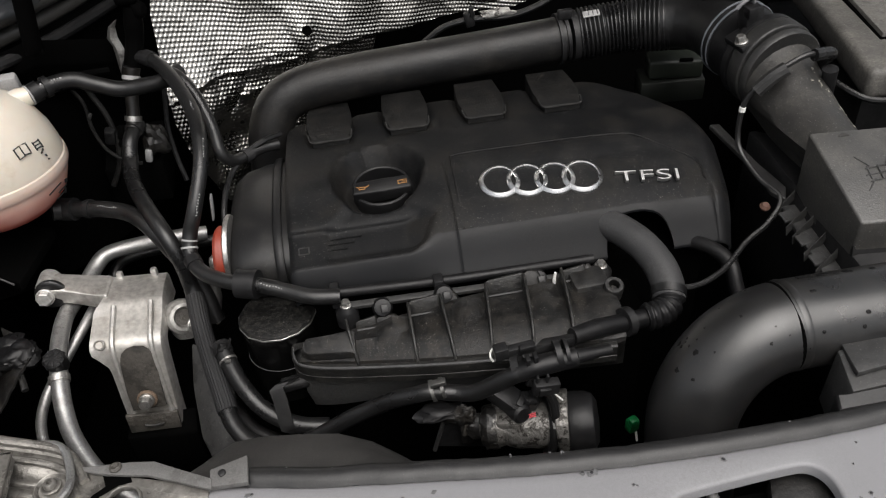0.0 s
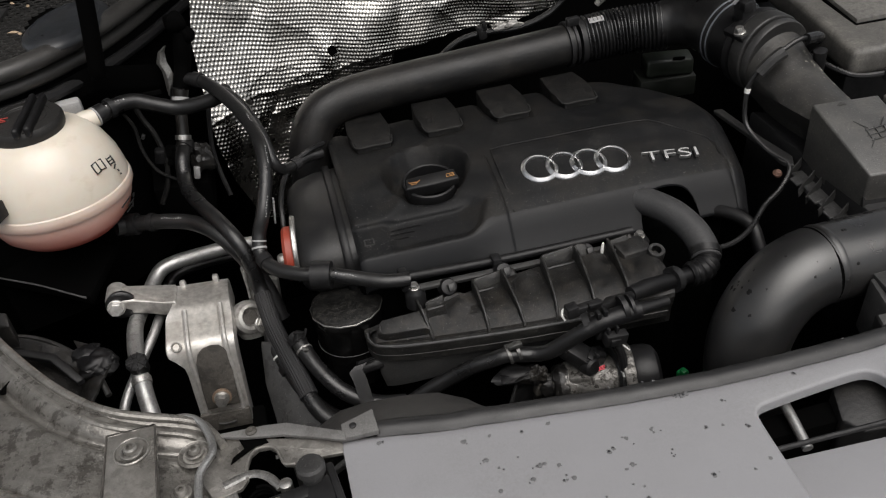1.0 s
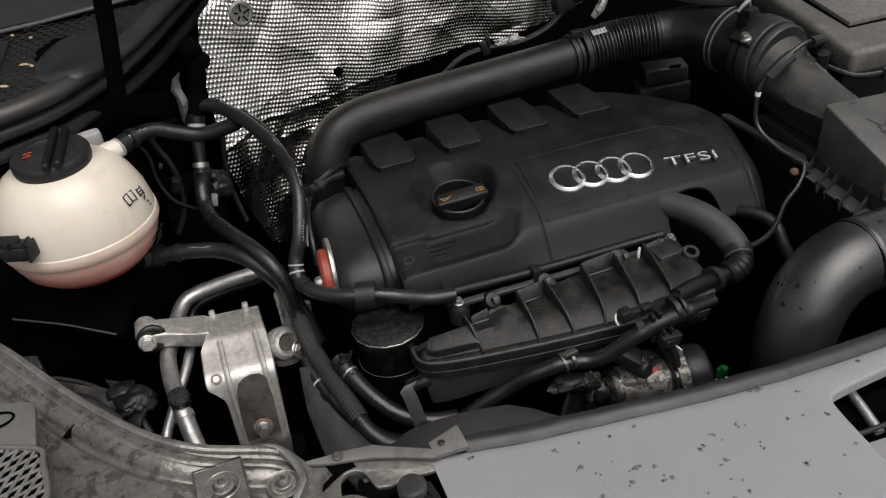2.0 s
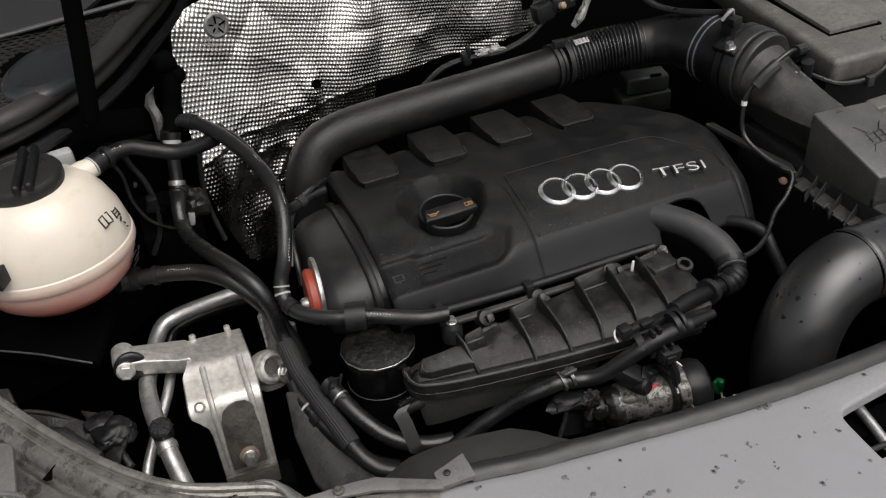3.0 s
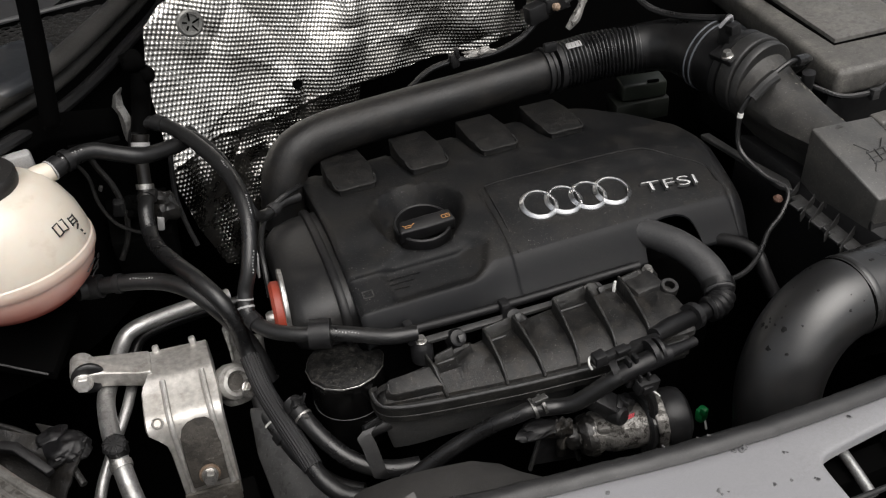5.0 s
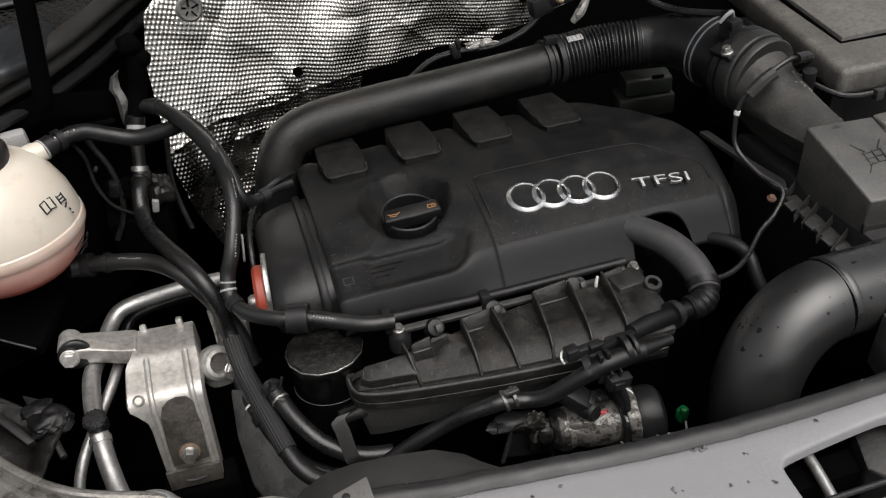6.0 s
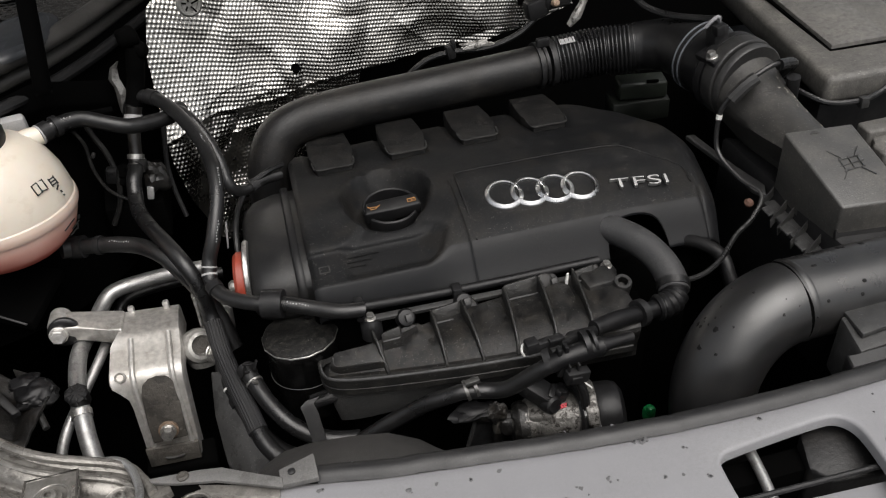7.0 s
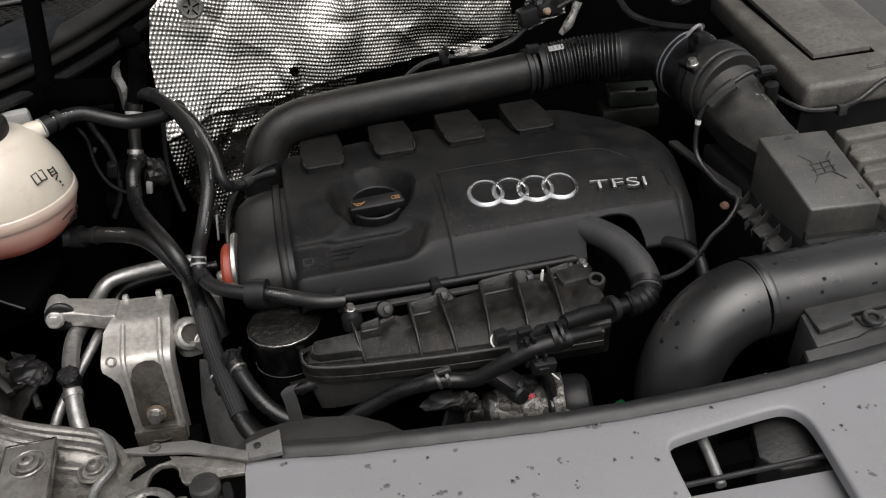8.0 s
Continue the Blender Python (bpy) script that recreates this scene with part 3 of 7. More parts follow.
# ---- rear intake tube ----
intake = thing("intake_tube", "matt black plastic intake tube with a corrugated sleeve", "intake tube", (0.1, 0.88, 0.9))
part("tube", tube([(-0.122, 0.845, 0.84), (-0.116, 0.852, 0.885), (-0.098, 0.862, 0.918), (-0.062, 0.869, 0.932), (0.0, 0.873, 0.936), (0.1, 0.879, 0.938), (0.2, 0.883, 0.941), (0.252, 0.885, 0.943)], 0.0265, 28), INTAKE, intake, angle=50)
part("clamp", joined(*[tube([(x, 0.885, 0.943 + (x - 0.25) * 0.1), (x + w, 0.885, 0.9433 + (x - 0.25) * 0.1)], r, 28, 1) for x, w, r in ((0.243, 0.005, 0.0305), (0.252, 0.004, 0.0285), (0.259, 0.008, 0.031), (0.270, 0.006, 0.0295))] + [box((0.251, 0.878, 0.976), (0.018, 0.008, 0.012), (0, 0, 0), 0.002)]), BLACK, intake)
part("bellows", tube(smooth_path([(0.270, 0.884, 0.945), (0.32, 0.876, 0.951), (0.374, 0.857, 0.957)], 96), lambda s: 0.0280 + 0.0038 * abs(math.sin(math.pi * s / 0.0052)), 28, 1), BELLOW, intake, angle=70)
part("elbow", tube([(0.366, 0.860, 0.957), (0.386, 0.848, 0.961), (0.405, 0.825, 0.965), (0.415, 0.795, 0.966), (0.418, 0.775, 0.966)], [0.030, 0.031, 0.034, 0.038, 0.040], 28), RUBBER, intake, angle=50)
part("pale_plate", box((0.281, 0.871, 0.9755), (0.020, 0.010, 0.001), (20, -6, -8), 0.0003), LIGHTINK, intake, "pale flat piece")

# ---- air filter housing with its duct ----
airbox = thing("air_filter_housing", "black plastic air filter housing with a ringed duct and dusty lid", "air filter housing", (0.43, 0.6, 0.86))
ax = Vector((0.05, -0.30, -0.02)).normalized()
o = Vector((0.419, 0.782, 0.966))
part("hose_ring", lathe([(0.0405, 0), (0.0425, 0.001), (0.0425, 0.013), (0.0405, 0.014)], o, ax, 48), BLACK, airbox)
RINGM = surface("grey_ring", (0.26, 0.28, 0.31), 0.30, metal=0.6)
for d in (0.001, 0.0095):
    part("clamp_wire", lathe([(0.0420, d), (0.0434, d + 0.0006), (0.0434, d + 0.0022), (0.0420, d + 0.0028)], o, ax, 48), RINGM, airbox, "grey spring clamp")
part("sensor_body", lathe([(0.041, 0.014), (0.041, 0.040), (0.044, 0.042), (0.047, 0.046), (0.047, 0.054), (0.043, 0.056), (0.043, 0.070)], o, ax, 48), BLACK, airbox)
cc = o + ax * 0.058
ring_line = [(0.0475 * math.cos(a), 0.0475 * math.sin(a)) for a in span(math.radians(58), math.radians(335), 26)] + [(0.0400, 0.006), (0.0370, 0.0240), (0.0335, 0.0320), (0.0300, 0.0360)]
part("collar", block([cc + Vector((px, 0.164 * px, pz)) for px, pz in ring_line], ax * 0.019, 0.0022, 3), DARKP, airbox)
part("collar_lip", lathe([(0.0420, 0.076), (0.0452, 0.078), (0.0452, 0.085), (0.0438, 0.087), (0.0425, 0.087)], o, ax, 48), DARKP, airbox)

# the duct turns from a round mouth to a box with a hard lower corner under the lid
n_d = 36
mouth, throat = [], []
for k in range(n_d):
    a = 360.0 * k / n_d
    b = math.radians(float(np.interp(a, [0, 150, 160, 360], [0, 193, 202, 360])))
    mouth.append((0.430 + 0.043 * math.cos(b), 0.958 + 0.043 * math.sin(b)))
    throat.append((float(np.interp(a, [0, 30, 50, 75, 95, 120, 140, 150, 160, 180, 215, 270, 325, 360], [0.469, 0.466, 0.456, 0.442, 0.430, 0.415, 0.4065, 0.4025, 0.4140, 0.426, 0.432, 0.440, 0.465, 0.469])),
                   float(np.interp(a, [0, 30, 50, 75, 95, 120, 140, 150, 160, 180, 215, 270, 325, 360], [0.905, 0.932, 0.947, 0.955, 0.957, 0.952, 0.9460, 0.9415, 0.927, 0.905, 0.870, 0.850, 0.870, 0.905]))))
duct_secs = []
for t in span(0, 1, 9):
    w = t ** 0.8
    duct_secs.append([(m[0] + (q[0] - m[0]) * w, 0.709 - 0.135 * t, m[1] + (q[1] - m[1]) * w - 0.004 * math.sin(math.pi * t)) for m, q in zip(mouth, throat)])
DUCTM = surface("dusty_duct_plastic", (0.025, 0.0243, 0.023), 0.46, dusty=0.8, dust=(0.085, 0.079, 0.067), blotch=45.0, specks=0.6, spec=0.5, pits=0.3)
part("duct", loft(duct_secs), DUCTM, airbox, angle=50)
lid = block([(0.402, 0.5835, 0.9590), (0.478, 0.5785, 0.9570), (0.479, 0.4795, 0.9230), (0.405, 0.4855, 0.9255)], (0, 0.0, -0.065), 0.0028, 3)
part("lid", lid, AIRLID, airbox)
part("lower_case", block([(0.402, 0.69, 0.905), (0.50, 0.60, 0.905), (0.50, 0.45, 0.885), (0.404, 0.46, 0.890)], (0, 0, -0.16), 0.006, 2), BLACK, airbox)
part("lid_square", box((0.4693, 0.5017, 0.9312), (0.006, 0.006, 0.0012), (19, 0, 0), 0.0003, 1), DARKP, airbox)
part("front_wall", block([(0.405, 0.4865, 0.900), (0.479, 0.4805, 0.898), (0.500, 0.4705, 0.860), (0.404, 0.4765, 0.862)], (0, 0.004, -0.003), 0.001), BLACK, airbox)
# ridge with fins along the case
part("case_flange", block([(0.3735, 0.7200, 0.8955), (0.3845, 0.7185, 0.8955), (0.3925, 0.6400, 0.8920), (0.4020, 0.5980, 0.8890), (0.3930, 0.5800, 0.8880), (0.3840, 0.5930, 0.8900), (0.3815, 0.6500, 0.8930)], (0, 0, -0.006), 0.001, 1), DARKP, airbox, "dusty edge of the lower case")
part("lower_flange", block([(0.3900, 0.5800, 0.8800), (0.4040, 0.5800, 0.8800), (0.4040, 0.4650, 0.8680), (0.3860, 0.4650, 0.8660)], (0, 0, -0.006), 0.001, 1), DARKP, airbox)
for k, y in enumerate((0.5800, 0.5560, 0.5430, 0.5200, 0.4980)):
    z = 0.8795 - 0.1044 * (0.58 - y)
    part("fin", block([(0.3815, y - 0.004, z - 0.002), (0.4020, y + 0.0020, z + 0.0150), (0.4020, y + 0.0032, z + 0.0150), (0.3815, y - 0.0028, z - 0.002)], (0.002, 0, -0.010), 0.0), DARKP, airbox)
for k, y in enumerate((0.5660, 0.5330, 0.5070)):
    z = 0.8795 - 0.1044 * (0.58 - y)
    part("fin_pocket", block([(0.3830, y + 0.006, z + 0.0006), (0.3960, y + 0.007, z + 0.0020), (0.3970, y - 0.006, z + 0.0006), (0.3840, y - 0.007, z - 0.0008)], (0, 0, -0.003), 0.0006, 1), DARKP, airbox)
# moulded star-shaped mark on the lid
for dx, dy, w, a in ((-0.012, 0.013, 0.016, -50), (0.012, 0.013, 0.016, 50), (-0.012, -0.013, 0.016, 50), (0.012, -0.013, 0.016, -50), (0, 0.006, 0.024, 8), (0, -0.001, 0.028, 8), (0, -0.008, 0.024, 8), (-0.010, 0, 0.014, 90), (0.010, 0, 0.014, 90), (0, 0.0, 0.016, 90)):
    part("mark_stroke", moved(box((dx, dy, 0), (w, 0.0010, 0.0012), (0, 0, a), 0.0003, 1), pose(0.4455, 0.532, 0.9418, 19, 0, -4)), DARKP, airbox)
part("screw", bolt((0.391, 0.713, 0.992), (-0.3, 0.0, 1), 0.0050, 0.009), STEEL, airbox, "bright steel screw")
part("connector", joined(box((0.409, 0.736, 1.006), (0.020, 0.018, 0.030), (0, -8, 8), 0.003), box((0.404, 0.728, 1.018), (0.012, 0.012, 0.012), (0, -8, 8), 0.002), box((0.400, 0.722, 0.992), (0.030, 0.034, 0.008), (0, -22, 8), 0.002)), BLACK, airbox)
part("connector_lever", tube([(0.412, 0.740, 1.022), (0.406, 0.735, 1.030), (0.398, 0.733, 1.028), (0.392, 0.735, 1.020)], 0.0022, 8), GREYP, airbox, "grey lever")

FLECK = surface("pale_dirt", (0.24, 0.23, 0.20), 0.8)
fleck_rng = random.Random(11)
for k in range(46):
    t, ring_k = fleck_rng.betavariate(2.2, 1.6), fleck_rng.gauss(4.6, 1.3)
    i, j = min(7, int(t * 8)), int(ring_k) % n_d
    c = Vector(duct_secs[i][j]).lerp(Vector(duct_secs[i + 1][j]), t * 8 - i).lerp(Vector(duct_secs[i][(j + 1) % n_d]).lerp(Vector(duct_secs[i + 1][(j + 1) % n_d]), t * 8 - i), ring_k % 1.0)
    n = (c - Vector((0.432, c.y, 0.925))).normalized() + Vector((0, -0.1, 0))
    q = fleck_rng.choice((0.0005, 0.0008, 0.0012, 0.0018))
    part("pale_fleck", moved(splat(0, 0, 0, q, fleck_rng), Matrix.Translation(c) @ n.to_track_quat("Z", "Y").to_matrix().to_4x4()), FLECK, airbox)

wire = thing("sensor_cable", "thin black cable clipped to the air duct", "cable", (0.39, 0.6, 0.9))
part("cable", tube([(0.47, 0.70, 0.95), (0.468, 0.676, 0.985), (0.455, 0.664, 0.993), (0.432, 0.660, 0.997), (0.405, 0.658, 0.985), (0.384, 0.660, 0.966), (0.375, 0.660, 0.945), (0.373, 0.650, 0.91), (0.380, 0.615, 0.893), (0.390, 0.585, 0.886), (0.372, 0.568, 0.872), (0.346, 0.556, 0.862), (0.315, 0.533, 0.853), (0.285, 0.520, 0.850), (0.255, 0.520, 0.850)], 0.0028, 8), RUBBER, wire)
part("sleeve", tube([(0.440, 0.660, 0.996), (0.455, 0.664, 0.994), (0.466, 0.672, 0.988), (0.470, 0.69, 0.97)], 0.0062, 10), RUBBER, wire)
part("post", tube([(0.466, 0.662, 0.930), (0.463, 0.660, 0.955), (0.459, 0.657, 0.980)], [0.006, 0.0065, 0.0075], 12, 3), BLACK, wire)
part("wide_clip", tube([(0.385, 0.657, 0.967), (0.398, 0.655, 0.981), (0.410, 0.654, 0.989)], 0.0075, 10), DARKP, wire)
part("white_band", tube([(0.3755, 0.660, 0.949), (0.375, 0.660, 0.944)], 0.0034, 8, 1), WHITEW, wire, "white band")
part("rubber_foot", lathe([(0.0045, 0), (0.0052, 0.003), (0.003, 0.006)], (0.370, 0.577, 0.883), (0, -0.3, 1), 14), surface("brown_rubber", (0.09, 0.045, 0.03), 0.6), wire, "brown rubber foot")

# ---- fuse box and ribbed battery cover ----
fuse = thing("fuse_box", "dusty dark grey fuse box with a raised panel", "fuse box", (0.56, 0.75, 0.87))
part("lid", block([(0.507, 0.660, 0.968), (0.66, 0.645, 0.974), (0.72, 0.96, 1.0), (0.552, 0.97, 0.99)], (0, 0, -0.034), 0.008, 3), LIDGREY, fuse)
part("case", block([(0.520, 0.680, 0.935), (0.66, 0.665, 0.94), (0.71, 0.95, 0.92), (0.552, 0.96, 0.92)], (0, 0, -0.15), 0.004), BLACK, fuse)
part("panel_gap", block([(0.547, 0.7135, 0.9745), (0.6235, 0.7045, 0.9785), (0.6540, 0.935, 0.9995), (0.5690, 0.945, 0.9960)], (0, 0, -0.004), 0.001), DEEP, fuse, "dark joint round the panel")
part("raised_panel", block([(0.550, 0.7165, 0.9800), (0.620, 0.708, 0.9840), (0.650, 0.93, 1.0042), (0.572, 0.94, 1.0005)], (0, 0, -0.012), 0.0015, 2), LIDGREY, fuse)
for k in range(4):
    x = 0.572 + 0.0085 * k
    part("groove", block([(x, 0.742, 0.9833 + 0.0005 * k), (x + 0.0022, 0.742, 0.9835 + 0.0005 * k), (x + 0.0250, 0.915, 0.9998 + 0.0005 * k), (x + 0.0228, 0.915, 0.9996 + 0.0005 * k)], (0, 0, -0.003), 0), DARKP, fuse)
part("lid_seam", block([(0.622, 0.742, 0.9765), (0.70, 0.735, 0.981), (0.70, 0.7365, 0.981), (0.622, 0.7435, 0.9766)], (0, 0, -0.004), 0), DEEP, fuse)
part("moulded_mark", moved(joined(*[box((dx, dy, 0), (w, 0.0012, 0.001), (0, 0, a), 0.0002, 1) for dx, dy, w, a in ((-0.01, 0.004, 0.010, 60), (-0.006, 0.008, 0.008, -20), (0, 0, 0.03, 4), (0.0, -0.004, 0.03, 4), (0.012, 0.004, 0.010, 80))]), pose(0.605, 0.672, 0.9735, 2, -2, -5)), DARKP, fuse)
part("edge_cable", tube([(0.47, 0.69, 0.96), (0.486, 0.655, 0.952), (0.502, 0.640, 0.948), (0.533, 0.633, 0.949), (0.56, 0.638, 0.952), (0.585, 0.645, 0.962), (0.60, 0.648, 0.968)], 0.0032, 8), RUBBER, fuse)
part("edge_clip", box((0.534, 0.630, 0.948), (0.010, 0.008, 0.012), (0, 0, 0), 0.001), DARKP, fuse)

batt = thing("battery_cover", "grey plastic battery cover with rounded ribs", "battery cover", (0.55, 0.53, 0.8))
part("cover_body", block([(0.531, 0.640, 0.906), (0.70, 0.640, 0.906), (0.70, 0.42, 0.868), (0.490, 0.42, 0.868)], (0, 0, -0.12), 0.004), LIDGREY, batt)
# long steps: a high rib, a lower ledge at its foot, a dark gap
for k in range(6):
    y, z, x = 0.6230 - 0.0375 * k, 0.9285 - 0.0065 * k, 0.5250 - 0.0090 * k
    part("rib", block([(x, y, z), (0.70, y + 0.002, z), (0.70, y - 0.018, z - 0.0035), (x + 0.0015, y - 0.0205, z - 0.0035)], (0, -0.002, -0.024), 0.0035, 3), LIDGREY, batt)
    part("rib_foot", block([(x + 0.0080, y - 0.019, z - 0.0105), (0.70, y - 0.017, z - 0.0105), (0.70, y - 0.031, z - 0.0120), (x + 0.0010, y - 0.033, z - 0.0120)], (0, 0, -0.016), 0.0025, 2), LIDGREY, batt)

# ---- front air pipe ----
pipe = thing("air_intake_pipe", "large satin black air intake pipe with water drops", "air pipe", (0.30, 0.415, 0.72))
part("straight", tube([(0.305, 0.4115, 0.897), (0.40, 0.4115, 0.897), (0.52, 0.4115, 0.897), (0.64, 0.4115, 0.897)], 0.0366, 40, 8), PIPE, pipe, angle=60)
part("seam_ring", tube([(0.2985, 0.4112, 0.8967), (0.2995, 0.4112, 0.8967), (0.3005, 0.4113, 0.8968)], [0.0364, 0.0369, 0.0364], 40, 1), DEEP, pipe)
part("seam_lip", tube([(0.3020, 0.4113, 0.8968), (0.3050, 0.4114, 0.8969), (0.3080, 0.4115, 0.8970)], [0.0366, 0.0375, 0.0368], 40, 1), PIPE, pipe)
BEND = [(0.309, 0.4115, 0.897), (0.288, 0.4105, 0.8945), (0.268, 0.408, 0.8865), (0.251, 0.404, 0.8735), (0.238, 0.399, 0.8565), (0.230, 0.394, 0.837), (0.227, 0.389, 0.816), (0.2275, 0.384, 0.79), (0.231, 0.379, 0.75), (0.235, 0.374, 0.70)]
part("elbow", tube(BEND, 0.0366, 40, 8), PIPE, pipe, angle=60)
# dried drops on the elbow
drops = random.Random(23)
bend = smooth_path(BEND[:6], 12)
for k in range(26):
    i = drops.randrange(1, len(bend) - 1)
    d = (bend[i + 1] - bend[i - 1]).normalized()
    out = Vector((drops.uniform(-0.9, 0.2), drops.uniform(-1.0, 0.7), drops.uniform(0.2, 1.0)))
    out = (out - d * out.dot(d)).normalized()
    m = Matrix((d, out.cross(d), out)).transposed().to_4x4()
    m.translation = bend[i] + out * 0.0365
    part("dried_drop", moved(splat(0, 0, 0, drops.choice((0.0009, 0.0012, 0.0016, 0.0022, 0.0030)), drops), m), MARK, pipe)
SNORK = surface("dusty_bracket_plastic", (0.019, 0.019, 0.019), 0.5, dusty=0.5, dust=(0.075, 0.073, 0.069), blotch=50.0, specks=0.4, pits=0.2, wear=0.5)
snorkel = thing("snorkel_bracket", "grey plastic bracket under the air pipe with a screw", "bracket", (0.40, 0.35, 0.86))
part("bracket_body", block([(0.326, 0.3740, 0.9020), (0.52, 0.3750, 0.9045), (0.52, 0.3460, 0.9000), (0.3720, 0.3430, 0.8975), (0.3600, 0.3405, 0.8965), (0.3200, 0.3385, 0.8955)], (-0.006, -0.004, -0.05), 0.002), SNORK, snorkel)
part("ledge", block([(0.3110, 0.3440, 0.8900), (0.3150, 0.3372, 0.8960), (0.3570, 0.3392, 0.8975), (0.3690, 0.3434, 0.8985), (0.52, 0.3480, 0.9030), (0.52, 0.3290, 0.8930), (0.3030, 0.3265, 0.8945)], (0, 0, -0.03), 0.0018), SEALM, snorkel)
part("flap", block([(0.3300, 0.3765, 0.9050), (0.43, 0.3765, 0.9065), (0.43, 0.3620, 0.9060), (0.3625, 0.3590, 0.9055), (0.3615, 0.3516, 0.9050), (0.3275, 0.3486, 0.9035)], (0, 0, -0.005), 0.0012, 2), SNORK, snorkel)
part("step", block([(0.3660, 0.3570, 0.9030), (0.43, 0.3610, 0.9040), (0.43, 0.3500, 0.9030), (0.3680, 0.3470, 0.9010)], (0, 0, -0.01), 0.0015, 2), SNORK, snorkel)
part("screw", lathe([(0.0085, -0.002), (0.0085, 0.0015), (0.0075, 0.0028), (0.0045, 0.0020), (0.0040, -0.001), (0.0004, -0.001)], (0.3765, 0.3490, 0.9045), (0, -0.1, 1), 22), DARKP, snorkel)

# ---- grey front panel with its slot ----
EDGE = smooth_path([(-0.150, 0.357, 0), (-0.11, 0.349, 0), (-0.078, 0.342, 0), (0.008, 0.330, 0), (0.093, 0.319, 0), (0.184, 0.313, 0), (0.278, 0.312, 0), (0.365, 0.316, 0), (0.52, 0.33, 0)], 6)


def panel_edge(x):
    return float(np.interp(x, [p.x for p in EDGE], [p.y for p in EDGE]))


SLOT = [(0.1465, 0.120), (0.152, 0.200), (0.157, 0.272), (0.161, 0.2805), (0.170, 0.284), (0.250, 0.290), (0.262, 0.288), (0.269, 0.279), (0.270, 0.264), (0.259, 0.200), (0.245, 0.120)]


panel = thing("front_panel", "grey textured plastic radiator panel with dried water spots", "front panel", (0.15, 0.2, 0.86))
slot_line = cut_corners(SLOT, 3)
pb = bmesh.new()


def loop_of(pts):
    vs = [pb.verts.new(p) for p in pts]
    return vs, [pb.edges.new((p, q)) for p, q in zip(vs, vs[1:] + vs[:1])]


rings = [loop_of([(x, y, z) for x, y in offset(slot_line, d)]) for d, z in ((0.0032, 0.8935), (0.0016, 0.8931), (0.0004, 0.8921), (0.0, 0.8908), (-0.0003, 0.8835))]
rear_x = span(-0.148, 0.52, 90)
rows_of = [[pb.verts.new((x, panel_edge(x) - d, z)) for x in rear_x] for d, z in ((-0.0002, 0.872), (0.0, 0.8885), (0.0015, 0.8905), (0.005, 0.8925), (0.011, 0.8935))]
for (A, _), (B, _) in zip(rings, rings[1:]):
    for k in range(len(A)):
        pb.faces.new([A[k], A[(k + 1) % len(A)], B[(k + 1) % len(A)], B[k]])
for A, B in zip(rows_of, rows_of[1:]):
    for k in range(len(A) - 1):
        pb.faces.new([A[k], A[k + 1], B[k + 1], B[k]])
border = rows_of[-1] + [pb.verts.new((0.52, 0.02, 0.889)), pb.verts.new((-0.148, 0.02, 0.889))]
outer = []
for p, q in zip(border, border[1:] + border[:1]):
    e = pb.edges.get((p, q))
    outer.append(e or pb.edges.new((p, q)))
bmesh.ops.triangle_fill(pb, use_beauty=True, use_dissolve=False, edges=outer + rings[0][1])
part("panel_skin", pb, GREYP, panel, angle=60)
part("slot_bar", tube([(0.198, 0.300, 0.870), (0.1965, 0.28, 0.866), (0.194, 0.257, 0.861)], 0.0042, 12), ALUP, panel, "metal bar in the slot")
part("slot_duct", block([(0.239, 0.296, 0.874), (0.300, 0.296, 0.880), (0.290, 0.248, 0.868), (0.243, 0.256, 0.862), (0.231, 0.270, 0.866)], (0, 0, -0.05), 0.003), INTAKE, panel)
part("slot_strip", tube([(0.145, 0.2515, 0.880), (0.285, 0.248, 0.880)], 0.0022, 8, 2), BLACK, panel)
part("slot_shelf", block([(0.145, 0.2465, 0.876), (0.285, 0.2385, 0.876), (0.29, 0.12, 0.869), (0.14, 0.12, 0.869)], (0, 0, -0.02), 0.003), GREYP, panel)

seal = thing("bonnet_seal", "dark rubber seal strip along the front panel's rear edge", "seal", (0.1, 0.33, 0.88))
part("seal_strip", sheet(lambda x, v: Vector((x, panel_edge(x) - 0.0015 + 0.0155 * v + 0.0010 * noise.noise((x * 38, 3.0, 0.0)) + 0.0006 * noise.noise((x * 140, 8.0, 0.0)), 0.8893 + 0.0075 * math.sin(math.pi * (0.05 + 0.85 * v)) - 0.004 * v)), span(-0.12, 0.52, 200), span(0, 1, 9), -0.003), SEALM, seal, angle=60)
part("seal_tab", block([(-0.146, 0.361, 0.902), (-0.1195, 0.3675, 0.9035), (-0.1185, 0.345, 0.9025), (-0.1455, 0.3475, 0.9005)], (0, 0, -0.005), 0.0008), STRIP, seal, "grey end tab")
part("rivet", lathe([(0.0028, 0), (0.0028, 0.001), (0.0015, 0.0016)], (-0.137, 0.356, 0.9022), (0, 0, 1), 14), SEALM, seal)

